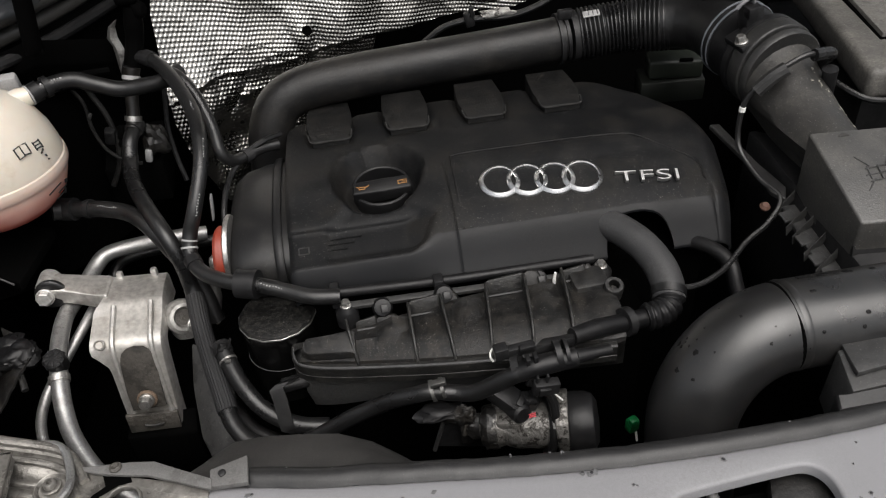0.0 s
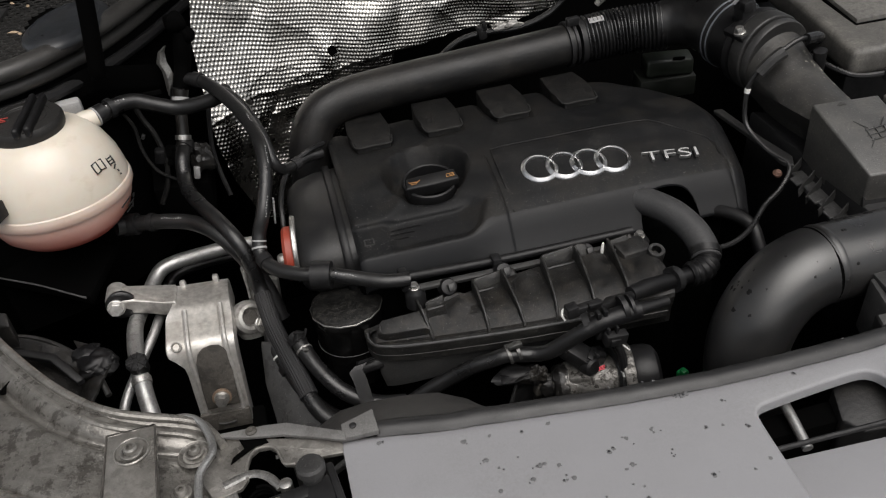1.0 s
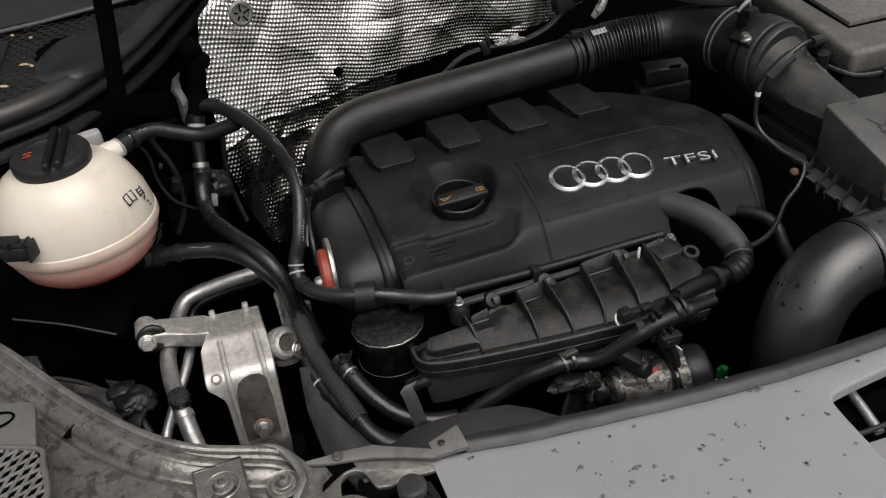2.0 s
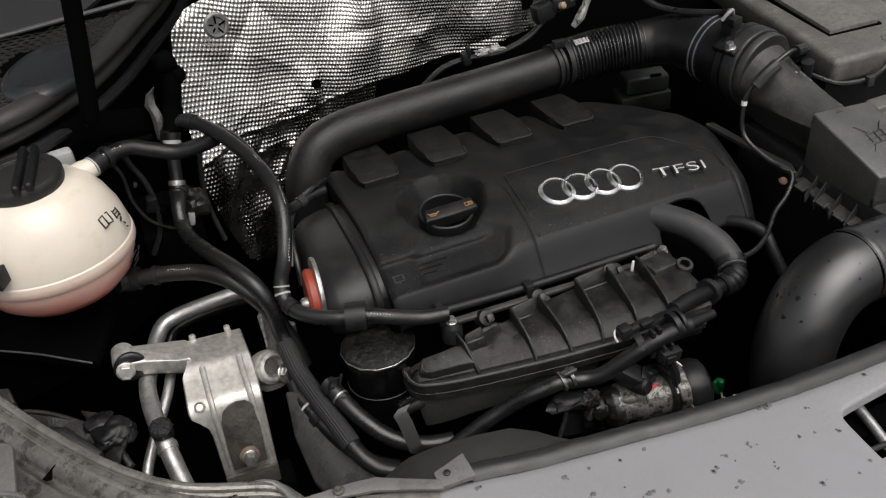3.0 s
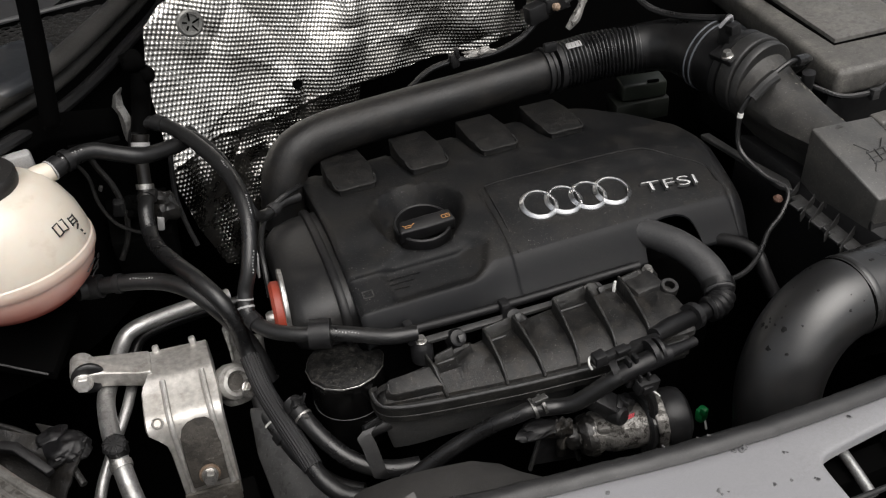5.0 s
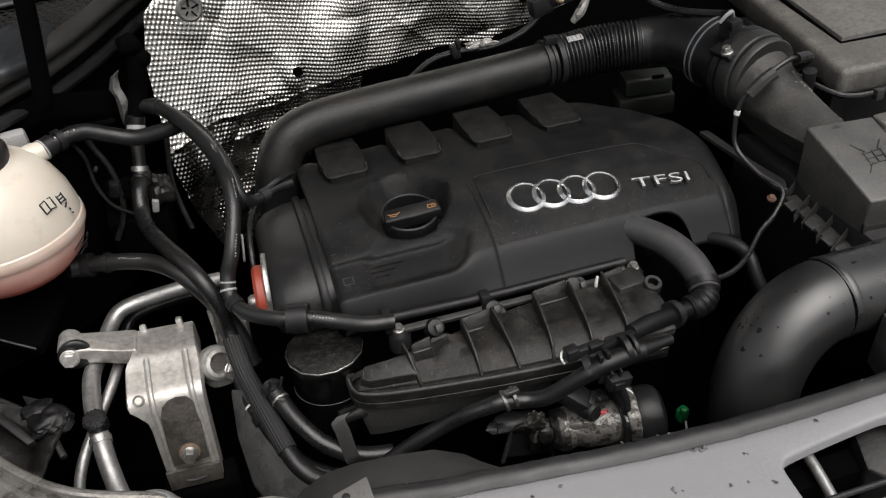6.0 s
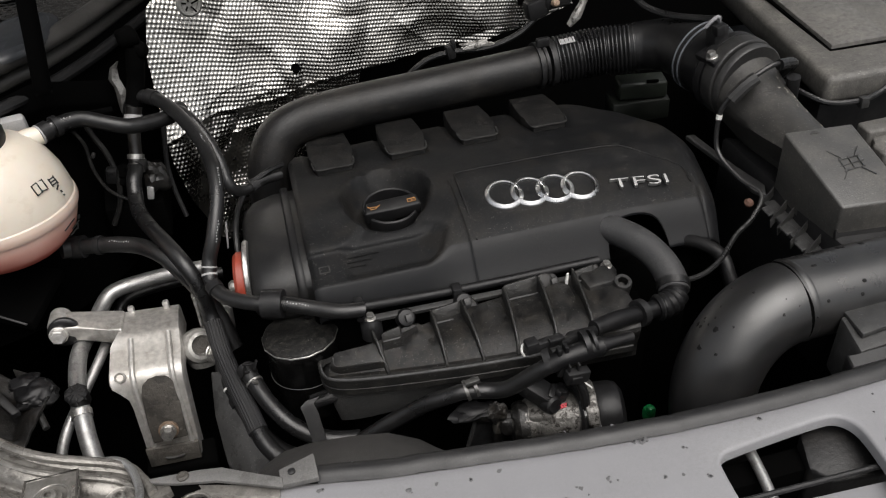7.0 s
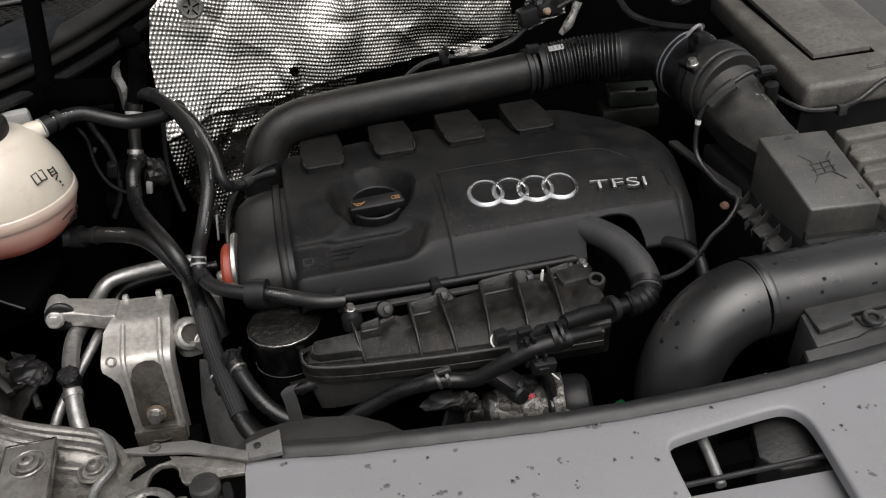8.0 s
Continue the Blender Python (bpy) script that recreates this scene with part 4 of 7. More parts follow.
# water drops and dried spots on the front panel, seal and pipe
rng = random.Random(5)
spots, wet = [], []
for k in range(210):
    x = rng.uniform(-0.13, 0.45)
    y = panel_edge(x) + 0.012 - (rng.random() ** 1.2) * 0.19
    if inside(SLOT, x, y) > -0.010 or panel_edge(x) - 0.006 < y < panel_edge(x) + 0.003:
        continue
    z = 0.8958 if y > panel_edge(x) else 0.8936
    for q in range(rng.choice((1, 1, 1, 2, 3))):
        r = rng.choice((rng.uniform(0.0006, 0.0013), rng.uniform(0.0012, 0.0025)))
        xx, yy = x + rng.uniform(-0.005, 0.005), y + rng.uniform(-0.002, 0.002)
        spots.append(splat(xx, yy, z, r, rng))
        if rng.random() < 0.4:
            wet.append(lathe([(r * 0.5, 0), (r * 0.42, r * 0.2), (r * 0.05, r * 0.3)], (xx, yy, z + 0.0002), (0, 0, 1), 9))
for k in range(46):
    x = rng.uniform(-0.10, 0.48)
    v = rng.uniform(0.2, 0.75)
    spots.append(splat(x, panel_edge(x) - 0.0015 + 0.0155 * v, 0.8895 + 0.0075 * math.sin(math.pi * (0.05 + 0.85 * v)) - 0.004 * v, rng.uniform(0.0008, 0.0022), rng))
thing("dried_marks", "dark dried water marks on the grey front panel", "water marks", (0.1, 0.3, 0.893), joined(*spots), surface("dried_mark", (0.10, 0.10, 0.103), 0.5, dusty=0.7, dust=(0.16, 0.16, 0.16), blotch=900.0), kind="stuff")
thing("water_spots", "small dark water drops on the grey front panel", "water drops", (0.1, 0.3, 0.893), joined(*wet), WATER, kind="stuff")
drops = []
for k in range(34):
    x, a, r = rng.uniform(0.312, 0.50), rng.uniform(-0.7, 1.2), rng.uniform(0.0012, 0.0030)
    if k % 3:
        n = Vector((0, -math.sin(a), math.cos(a)))
        c = Vector((x, 0.4115, 0.897)) + n * 0.0364
    else:
        t = rng.uniform(0.15, 1.0)
        axis = Vector((0.3 - 0.06 * t, 0.4085, 0.8970 - 0.045 * t ** 1.6))
        n = Vector((-0.75 * t, -0.45, 0.8)).normalized()
        c = axis + n * 0.0360
    for q in range(rng.choice((1, 2, 2))):
        drops.append(lathe([(r, -0.0012), (r, 0.0003), (r * 0.6, 0.0007), (r * 0.05, 0.0008)], c + Vector((rng.uniform(-0.002, 0.002), 0, 0)), n + Vector((rng.uniform(-0.1, 0.1), 0, 0)), 9))
thing("pipe_drops", "dark water drops on the black air pipe", "water drops", (0.35, 0.4, 0.93), joined(*drops), MARK, kind="stuff")

# ---- left front carrier: painted metal, flange, screws ----
carrier = thing("headlight_carrier", "dirty grey painted metal carrier with a folded flange and screws", "headlight carrier", (-0.33, 0.40, 0.86))
FL = [(-0.52, 0.665, 0.932), (-0.46, 0.589, 0.930), (-0.403, 0.504, 0.930), (-0.356, 0.444, 0.929), (-0.314, 0.411, 0.923), (-0.259, 0.400, 0.905), (-0.244, 0.387, 0.900), (-0.236, 0.372, 0.898)]
flp = smooth_path(FL, 6)
part("flange_lip", tube(FL, 0.0035, 10), PAINTM, carrier)
part("flange_fold", tube([(x - 0.004, y - 0.010, z - 0.004) for x, y, z in FL], 0.003, 10), PAINTM, carrier)


def carrier_point(i, v):
    """Across the pressed sheet: v runs from the lip over a groove, a wide ridge and a step to the flat and a second ridge."""
    p, q = flp[max(0, i - 1)], flp[min(len(flp) - 1, i + 1)]
    k = (q - p).normalized()
    out = Vector((k.y, -k.x, 0)).lerp(Vector((-0.17, -0.98, 0)), step(-0.36, -0.30, flp[i].x))
    d = 0.17 * v ** 1.5
    z = float(np.interp(d, [0, 0.003, 0.005, 0.014, 0.018, 0.022, 0.027, 0.032, 0.036, 0.070, 0.080, 0.086, 0.093, 0.104, 0.17], [0, -0.003, -0.0022, -0.0032, -0.006, -0.0125, -0.0125, -0.0065, -0.0075, -0.009, -0.011, -0.004, -0.005, -0.020, -0.022]))
    flat = step(-0.34, -0.29, flp[i].x)
    z += flat * step(0.03, 0.05, d) * (-0.006 - z * 0.6) - 0.004 * flat
    return Vector((flp[i].x, flp[i].y, 0)) + out.normalized() * d + Vector((0, 0, flp[i].z + z - 0.001))


part("carrier_skin", sheet(carrier_point, range(len(flp)), span(0, 1, 72), -0.002), PAINTM, carrier, angle=70)


def on_carrier(i, v):
    """A place and frame on the carrier's pressed sheet."""
    c = carrier_point(i, v)
    n = (carrier_point(min(i + 1, len(flp) - 1), v) - c).cross(carrier_point(i, v + 0.01) - c)
    if n.z < 0:
        n = -n
    return Matrix.Translation(c + n.normalized() * 0.0006) @ n.to_track_quat("Z", "Y").to_matrix().to_4x4()


stain_rng = random.Random(41)
for k in range(34):
    i, v = stain_rng.randrange(2, len(flp) - 3), stain_rng.uniform(0.40, 0.95)
    part("oil_spot", moved(splat(0, 0, 0, stain_rng.choice((0.0009, 0.0014, 0.0020, 0.0030)), stain_rng), on_carrier(i, v)), MARK, carrier)
slot_i = min(range(len(flp)), key=lambda i: (carrier_point(i, 0.30) - Vector((-0.3975, 0.4731, 0.917))).length)
slot_v = min(span(0.2, 0.6, 41), key=lambda v: (carrier_point(slot_i, v) - Vector((-0.3975, 0.4731, 0.917))).length)
# near-black block on the sheet; the hole's shade is in its colour
part("square_hole_shade", moved(box((0, 0, 0), (0.014, 0.010, 0.0016), (0, 0, 35), 0.0003, 1), on_carrier(slot_i, slot_v)), SHADE_BLACK, carrier, "near-black patch standing for a square hole")
part("skirt", sheet(lambda i, v: Vector((flp[i].x, flp[i].y + 0.002 - 0.01 * v, flp[i].z - 0.001 - 0.07 * v)), range(len(flp)), span(0, 1, 4)), PAINTM, carrier)
part("screw_plate", block([(-0.317, 0.388, 0.9215), (-0.2825, 0.389, 0.9205), (-0.2765, 0.290, 0.917), (-0.3145, 0.290, 0.918)], (0, 0, -0.008), 0.0012), PAINTM, carrier)
part("plate_outline", tube([(-0.3165, 0.30, 0.9185), (-0.3172, 0.3885, 0.9218), (-0.2822, 0.3898, 0.9208), (-0.2772, 0.30, 0.9178)], 0.0009, 6, 1), GRIME, carrier)
part("screw_ring", lathe([(0.0132, 0), (0.0132, 0.0010), (0.0124, 0.0018), (0.0116, 0.0010), (0.0112, 0.0)], (-0.298, 0.368, 0.9202), (0, 0.02, 1), 28), PAINTM, carrier)
for sx, sy, sz, k in ((-0.298, 0.368, 0.9205, 0.85), (-0.2572, 0.369, 0.902, 0.72), (-0.2660, 0.3330, 0.9020, 0.75)):
    part("screw", joined(lathe([(0.0098 * k, 0), (0.0098 * k, 0.0012), (0.0080 * k, 0.0018), (0.0062 * k, 0.0020)], (sx, sy, sz), (0, 0, 1), 24), lathe([(0.0062 * k, 0.001), (0.0060 * k, 0.0048), (0.0048 * k, 0.0060), (0.0026 * k, 0.0060), (0.0022 * k, 0.0040), (0.0002, 0.0040)], (sx, sy, sz), (0.05, 0, 1), 16)), PAINTM, carrier, "dull dirty screw")
part("pressed_well", lathe([(0.0130, -0.001), (0.0118, 0.0012), (0.0108, 0.0006), (0.0090, -0.0012)], (-0.2572, 0.369, 0.9012), (0, 0, 1), 30), PAINTM, carrier)
part("end_edge", tube([(-0.275, 0.404, 0.9085), (-0.262, 0.404, 0.906), (-0.252, 0.396, 0.905), (-0.2445, 0.377, 0.905), (-0.243, 0.361, 0.906), (-0.251, 0.347, 0.906), (-0.2535, 0.335, 0.905), (-0.2535, 0.29, 0.904)], 0.0030, 10), ALUP, carrier, "worn bright edge")
# solid block whose near-black colour stands for a hole's shade
part("hole_shade", block([(-0.408, 0.474, 0.9212), (-0.396, 0.478, 0.9212), (-0.388, 0.466, 0.9210), (-0.397, 0.460, 0.9210)], (0, 0, -0.002), 0.0004), DEEP, carrier, "near-black patch standing for a square hole")
part("bridge", block([(-0.2433, 0.3830, 0.9015), (-0.2244, 0.3812, 0.9020), (-0.2031, 0.3791, 0.9025), (-0.186, 0.3759, 0.9028), (-0.1689, 0.3662, 0.9028), (-0.1440, 0.3535, 0.9020), (-0.1440, 0.3450, 0.9010), (-0.1687, 0.3558, 0.9018), (-0.1898, 0.3654, 0.9018), (-0.2194, 0.3723, 0.9015), (-0.2388, 0.3796, 0.9012)], (0, 0, -0.003), 0.0006), STRIP, carrier, "weathered grey strip")
part("bridge_pin", lathe([(0.0045, 0), (0.0045, 0.001), (0.0025, 0.002), (0.0005, 0.001)], (-0.214, 0.3765, 0.9020), (0, 0, 1), 14), GRIME, carrier)
part("shelf", block([(-0.2480, 0.3850, 0.8965), (-0.1470, 0.3520, 0.8965), (-0.1480, 0.3395, 0.8945), (-0.1664, 0.3415, 0.8940), (-0.1849, 0.3403, 0.8935), (-0.1925, 0.3430, 0.8935), (-0.1950, 0.3500, 0.8935), (-0.1975, 0.3580, 0.8935), (-0.2024, 0.3630, 0.8938), (-0.2108, 0.3637, 0.8940), (-0.2165, 0.3595, 0.8940), (-0.2195, 0.3500, 0.8940), (-0.2199, 0.3382, 0.8935), (-0.2250, 0.3310, 0.8935), (-0.2450, 0.3260, 0.8935), (-0.2540, 0.3450, 0.8955)], (0, 0, -0.0035), 0.0007), PAINTM, carrier)
part("cut_rim", tube([(-0.2205, 0.3370, 0.8942), (-0.2200, 0.3500, 0.8945), (-0.2170, 0.3598, 0.8945), (-0.2108, 0.3643, 0.8945), (-0.2024, 0.3636, 0.8943), (-0.1970, 0.3584, 0.8940), (-0.1945, 0.3500, 0.8940), (-0.1922, 0.3434, 0.8940), (-0.1849, 0.3408, 0.8940)], 0.0012, 8, 4), PAINTM, carrier)
part("grime_patch", block([(-0.2250, 0.3770, 0.8972), (-0.2050, 0.3720, 0.8972), (-0.2020, 0.3660, 0.8962), (-0.2120, 0.3660, 0.8962), (-0.2240, 0.3590, 0.8960), (-0.2320, 0.3540, 0.8960), (-0.2300, 0.3600, 0.8965), (-0.2210, 0.3660, 0.8968)], (0, 0, -0.0012), 0.0004, 1), DEEP, carrier, "patch of black grime")
part("front_beam", block([(-0.45, 0.34, 0.905), (-0.24, 0.31, 0.893), (-0.24, 0.05, 0.885), (-0.45, 0.05, 0.89)], (0, 0, -0.02), 0.002), PAINTM, carrier)

latch = thing("bonnet_latch", "black latch mechanism beside the grey panel", "latch", (-0.18, 0.31, 0.87))
part("knob", lathe([(0.008, -0.03), (0.008, 0), (0.0105, 0.002), (0.0105, 0.008), (0.009, 0.010), (0.003, 0.0102)], (-0.172, 0.316, 0.909), (0, 0.05, 1), 24), SNORK, latch)
part("lever", joined(box((-0.190, 0.305, 0.899), (0.05, 0.012, 0.010), (0, 0, 8), 0.002), box((-0.168, 0.300, 0.895), (0.02, 0.03, 0.02), (0, 0, 0), 0.003), box((-0.157, 0.305, 0.900), (0.006, 0.040, 0.012), (0, 0, 8), 0.002)), BLACK, latch)
part("lever_plate", block([(-0.2410, 0.3370, 0.8930), (-0.2310, 0.3380, 0.8930), (-0.2270, 0.3220, 0.8930), (-0.2370, 0.3200, 0.8930)], (0, 0, -0.004), 0.001), STEEL, latch, "bright steel lever")
part("lever_arm", tube([(-0.2380, 0.3370, 0.8940), (-0.2190, 0.3420, 0.8940), (-0.2060, 0.3360, 0.8940), (-0.1970, 0.3220, 0.8940)], 0.0035, 8, 5, flat=0.6), STEEL, latch, "bright steel arm")
part("lever_pivot", lathe([(0.005, -0.004), (0.005, 0.004), (0.003, 0.005)], (-0.1930, 0.3230, 0.8930), (0, 0, 1), 14), STEEL, latch)
part("coil_spring", tube([(-0.211 + 0.010 * math.cos(a), 0.318 + 0.010 * math.sin(a), 0.886 + 0.0006 * a) for a in [0.5 * k for k in range(30)]], 0.0014, 6, 2), DEEP, latch)
part("silver_pin", tube([(-0.212, 0.305, 0.900), (-0.197, 0.304, 0.903)], 0.003, 10, 2), STEEL, latch, "bright metal pin")

grille = thing("vent_grille", "grey plastic vent with a diamond mesh on the carrier", "vent", (-0.43, 0.42, 0.925))
GRILLEM = surface("dusty_grille_plastic", (0.085, 0.083, 0.080), 0.5, dusty=0.6, dust=(0.05, 0.046, 0.04), blotch=60.0, specks=0.3, wear=0.5, pits=0.2)
GOUT = [(-0.475, 0.452), (-0.4165, 0.4265), (-0.4095, 0.4085), (-0.4055, 0.375), (-0.420, 0.363), (-0.475, 0.352)]
gp = []
for dx, dy, gap in ((0.96, 0.28, 0.0072), (-0.42, -0.91, 0.0068)):
    for k in range(-14, 15):
        c = Vector((-0.440 - dy * gap * k, 0.405 + dx * gap * k))
        hits = [q for q in span(-0.09, 0.09, 181) if inside(GOUT, c.x + dx * q, c.y + dy * q) > 0]
        if len(hits) > 3:
            gp.append(tube([(c.x + dx * q, c.y + dy * q, 0.9545 + 0.0004 * (dx < 0)) for q in (hits[0], hits[-1])], 0.0012, 6, 1))
part("mesh", joined(*gp), GRILLEM, grille)
part("mesh_frame", tube([(x, y, 0.9555) for x, y in GOUT], 0.0022, 8, 4), GRILLEM, grille)
part("mesh_plate", block([(-0.475, 0.498, 0.957), (-0.4260, 0.4800, 0.957), (-0.4205, 0.4770, 0.956), (-0.4185, 0.4720, 0.956), (-0.4155, 0.4270, 0.955), (-0.475, 0.450, 0.955)], (0, 0, -0.006), 0.0015, 2), GRILLEM, grille)
part("plate_slot", tube([(-0.447 + 0.014 * math.cos(a), 0.4665 + 0.008 * math.sin(a), 0.9568) for a in span(0, 2 * math.pi, 22)], 0.0010, 6, 1), DEEP, grille)
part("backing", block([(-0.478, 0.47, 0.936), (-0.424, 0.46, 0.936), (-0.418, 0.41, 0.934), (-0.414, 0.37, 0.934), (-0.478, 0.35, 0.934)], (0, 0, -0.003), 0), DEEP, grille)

# ---- windscreen cowl with mesh, seal and oval plug ----
CW = [(-0.53, 0.745, 1.068), (-0.47, 0.760, 1.069), (-0.43, 0.775, 1.07), (-0.402, 0.789, 1.07), (-0.376, 0.810, 1.07), (-0.350, 0.840, 1.07), (-0.324, 0.878, 1.07), (-0.293, 0.938, 1.07), (-0.258, 1.022, 1.07), (-0.215, 1.13, 1.07), (-0.19, 1.22, 1.07)]
cowl = thing("windscreen_cowl", "black cowl panel with a hexagonal mesh and thick rubber lip", "cowl", (-0.42, 0.95, 1.03))
cws = smooth_path(CW, 6)
part("rubber_lip", tube(CW, 0.0125, 16, 8, flat=0.8), LIPR, cowl, "thick rubber lip")
part("lower_lip", tube([(x - 0.002, y + 0.010, z - 0.022) for x, y, z in CW], 0.0085, 12, 8), LIPR, cowl)
# added near-black sheet closes the gap under the lip as shade
part("gap_shade_skirt", sheet(lambda i, v: Vector((cws[i].x + 0.004, cws[i].y + 0.020, 1.055 - 0.30 * v)), range(len(cws)), span(0, 1, 3), 0.002), SHADE_BLACK, cowl)
part("gutter", tube([(x + 0.012, y + 0.012, z - 0.042) for x, y, z in CW], 0.007, 10, 8), BLACK, cowl)


def lip_y(x):
    return float(np.interp(x, [p.x for p in cws], [p.y for p in cws]))


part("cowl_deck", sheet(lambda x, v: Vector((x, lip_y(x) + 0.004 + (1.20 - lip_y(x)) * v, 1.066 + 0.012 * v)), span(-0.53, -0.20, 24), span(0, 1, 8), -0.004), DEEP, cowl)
hexes = []
for r in range(28):
    for c in range(24):
        x = -0.50 + 0.0124 * c + (0.0062 if r % 2 else 0)
        y = 0.780 + 0.01074 * r
        ox, oy = x + 0.354, y - 0.890
        if y < lip_y(x) + 0.012 or (ox * 0.97 + oy * 0.22) ** 2 / 0.046 ** 2 + (oy * 0.97 - ox * 0.22) ** 2 / 0.082 ** 2 < 1 or y > 1.02 + 0.15 * (x + 0.40) or x > -0.245:
            continue
        hexes.append(lathe([(0.0072, 0), (0.0072, 0.003), (0.0059, 0.003), (0.0059, 0)], (x, y, 1.0725 + 0.010 * (y - 0.78)), (0, 0, 1), 6, caps=False))
part("mesh", joined(*hexes), MESHP, cowl)
part("oval_plug", moved(lathe([(1, 0), (1, 0.003), (0.97, 0.006), (0.84, 0.0095), (0.81, 0.0100), (0.79, 0.0092), (0.4, 0.0105), (0.02, 0.011)], (0, 0, 0), (0, 0, 1), 48), pose(-0.354, 0.890, 1.0725, 0, 0, -13) @ Matrix.Diagonal((0.042, 0.077, 1, 1))), surface("slate_plastic", (0.022, 0.024, 0.027), 0.33, dusty=0.5, dust=(0.07, 0.067, 0.062), blotch=30.0), cowl, "smooth grey oval cover")
part("corner_frame", block([(-0.455, 0.80, 1.078), (-0.440, 0.80, 1.078), (-0.432, 0.98, 1.081), (-0.450, 0.98, 1.081)], (0, 0, -0.006), 0.001), DARKP, cowl)
wscreen = thing("window_1", "dark windscreen glass above the cowl", "windscreen", (-0.2, 1.2, 1.08), kind="structure")
part("pane", block([(-0.60, 1.005, 1.084), (-0.34, 1.025, 1.086), (-0.31, 1.04, 1.087), (0.7, 1.75, 1.42), (0.7, 1.85, 1.50), (-0.60, 1.60, 1.50)], (0, 0.004, -0.005), 0), glassy, wscreen)
part("pane_edge", tube([(-0.60, 1.000, 1.084), (-0.44, 1.003, 1.085), (-0.34, 1.020, 1.087), (-0.2, 1.06, 1.088)], 0.0028, 8, 6), MIDGREY, wscreen)
debris = []
for x, y, k in ((-0.402, 0.878, 1.2), (-0.431, 0.998, 1.3), (-0.409, 0.976, 0.8), (-0.387, 0.806, 0.7), (-0.410, 0.886, 2.6), (-0.426, 0.832, 2.2)):
    debris.append(moved(lathe([(0.0010, 0), (0.0024, 0.0015), (0.001, 0.003)], (0, 0, 0), (0, 0, 1), 7), pose(x, y, 1.0757 + 0.010 * (y - 0.78), 10, 5, 40 * k) @ Matrix.Diagonal((1.0, k, 1, 1))))
thing("leaf_debris", "small dry seeds and leaf bits on the cowl mesh", "debris", (-0.41, 0.95, 1.075), joined(*debris), surface("dry_seed", (0.40, 0.30, 0.2), 0.8), kind="stuff")

prop = thing("bonnet_stay", "slim black bonnet stay rising from the wing", "bonnet stay", (-0.33, 0.815, 1.0))
part("rod", tube([(-0.323, 0.812, 1.042), (-0.321, 0.81, 1.055), (-0.311, 0.809, 1.114), (-0.303, 0.808, 1.166), (-0.26, 0.80, 1.45), (-0.22, 0.79, 1.7)], 0.0090, 14), DEEP, prop)
part("foot", joined(box((-0.323, 0.813, 1.040), (0.018, 0.014, 0.006), (0, 0, 10), 0.002), box((-0.331, 0.812, 1.043), (0.003, 0.006, 0.014), (0, 0, 10), 0.001)), SHADE_BLACK, prop)
part("wing_rail", block([(-0.50, 0.780, 1.008), (-0.335, 0.835, 1.045), (-0.27, 0.90, 1.01), (-0.26, 0.92, 0.99), (-0.33, 0.86, 1.00), (-0.50, 0.82, 0.99)], (0, 0, -0.03), 0.003), DEEP, prop)

# ---- quilted heat shield ----
FOIL_LINE = smooth_path([(0, 0.910, 0), (0.035, 0.932, 0), (0.08, 0.957, 0), (0.13, 0.975, 0), (0.19, 0.987, 0), (0.30, 0.995, 0), (0.42, 1.002, 0), (0.58, 1.008, 0)], 6)


dent_rng = random.Random(17)
# short sharp folds in the sheet: place, direction, depth and reach
DENTS = [(dent_rng.uniform(0.0, 0.5), dent_rng.uniform(0.90, 1.09), dent_rng.uniform(0, math.pi), dent_rng.choice((-1, 1)) * dent_rng.uniform(0.005, 0.013), dent_rng.uniform(0.022, 0.06)) for k in range(34)]
DENTS += [(dent_rng.uniform(0.01, 0.15), dent_rng.uniform(0.76, 0.90), dent_rng.uniform(0, math.pi), dent_rng.choice((-1, 1)) * dent_rng.uniform(0.008, 0.018), dent_rng.uniform(0.018, 0.045)) for k in range(16)]


def foil_xyz(s, z):
    """s runs along the sheet from its left edge; the sheet bends forward at its left end."""
    x = -0.232 + s
    y = float(np.interp(s, [q.x for q in FOIL_LINE], [q.y for q in FOIL_LINE]))
    fold = float(np.interp(s, [0, 0.055, 0.112, 0.147, 0.167, 0.201, 0.26], [0.918, 0.927, 0.918, 0.918, 0.922, 0.929, 0.930]))
    y += (0.25 + 0.12 * step(0.12, 0.0, s) - 0.22 * step(0.05, 0.38, s)) * (z - 0.95) + (0.30 - 0.10 * step(0.10, 0.18, s)) * max(0.0, fold - z) + 0.0026 * step(fold + 0.001, fold - 0.005, z) - 0.0009 * step(0.23, 0.19, s) * math.exp(-((z - fold) / 0.003) ** 2)
    y += 0.010 * math.exp(-((s - 0.03) / 0.012) ** 2) * step(fold, fold - 0.01, z)
    crease = 0.006 * noise.noise((s * 7, z * 7, 2.0)) + 0.0022 * noise.noise((s * 24, z * 24, 7.0))
    for cs, cz, a, d, w in DENTS:
        u, v = s - cs, z - cz
        near = math.exp(-(u * u + v * v) / (w * w))
        if near > 0.02:
            crease += d * near * abs(u * math.cos(a) + v * math.sin(a)) / w
    return Vector((x, y + crease, z + 0.02 * s))


PITCH = 0.0050


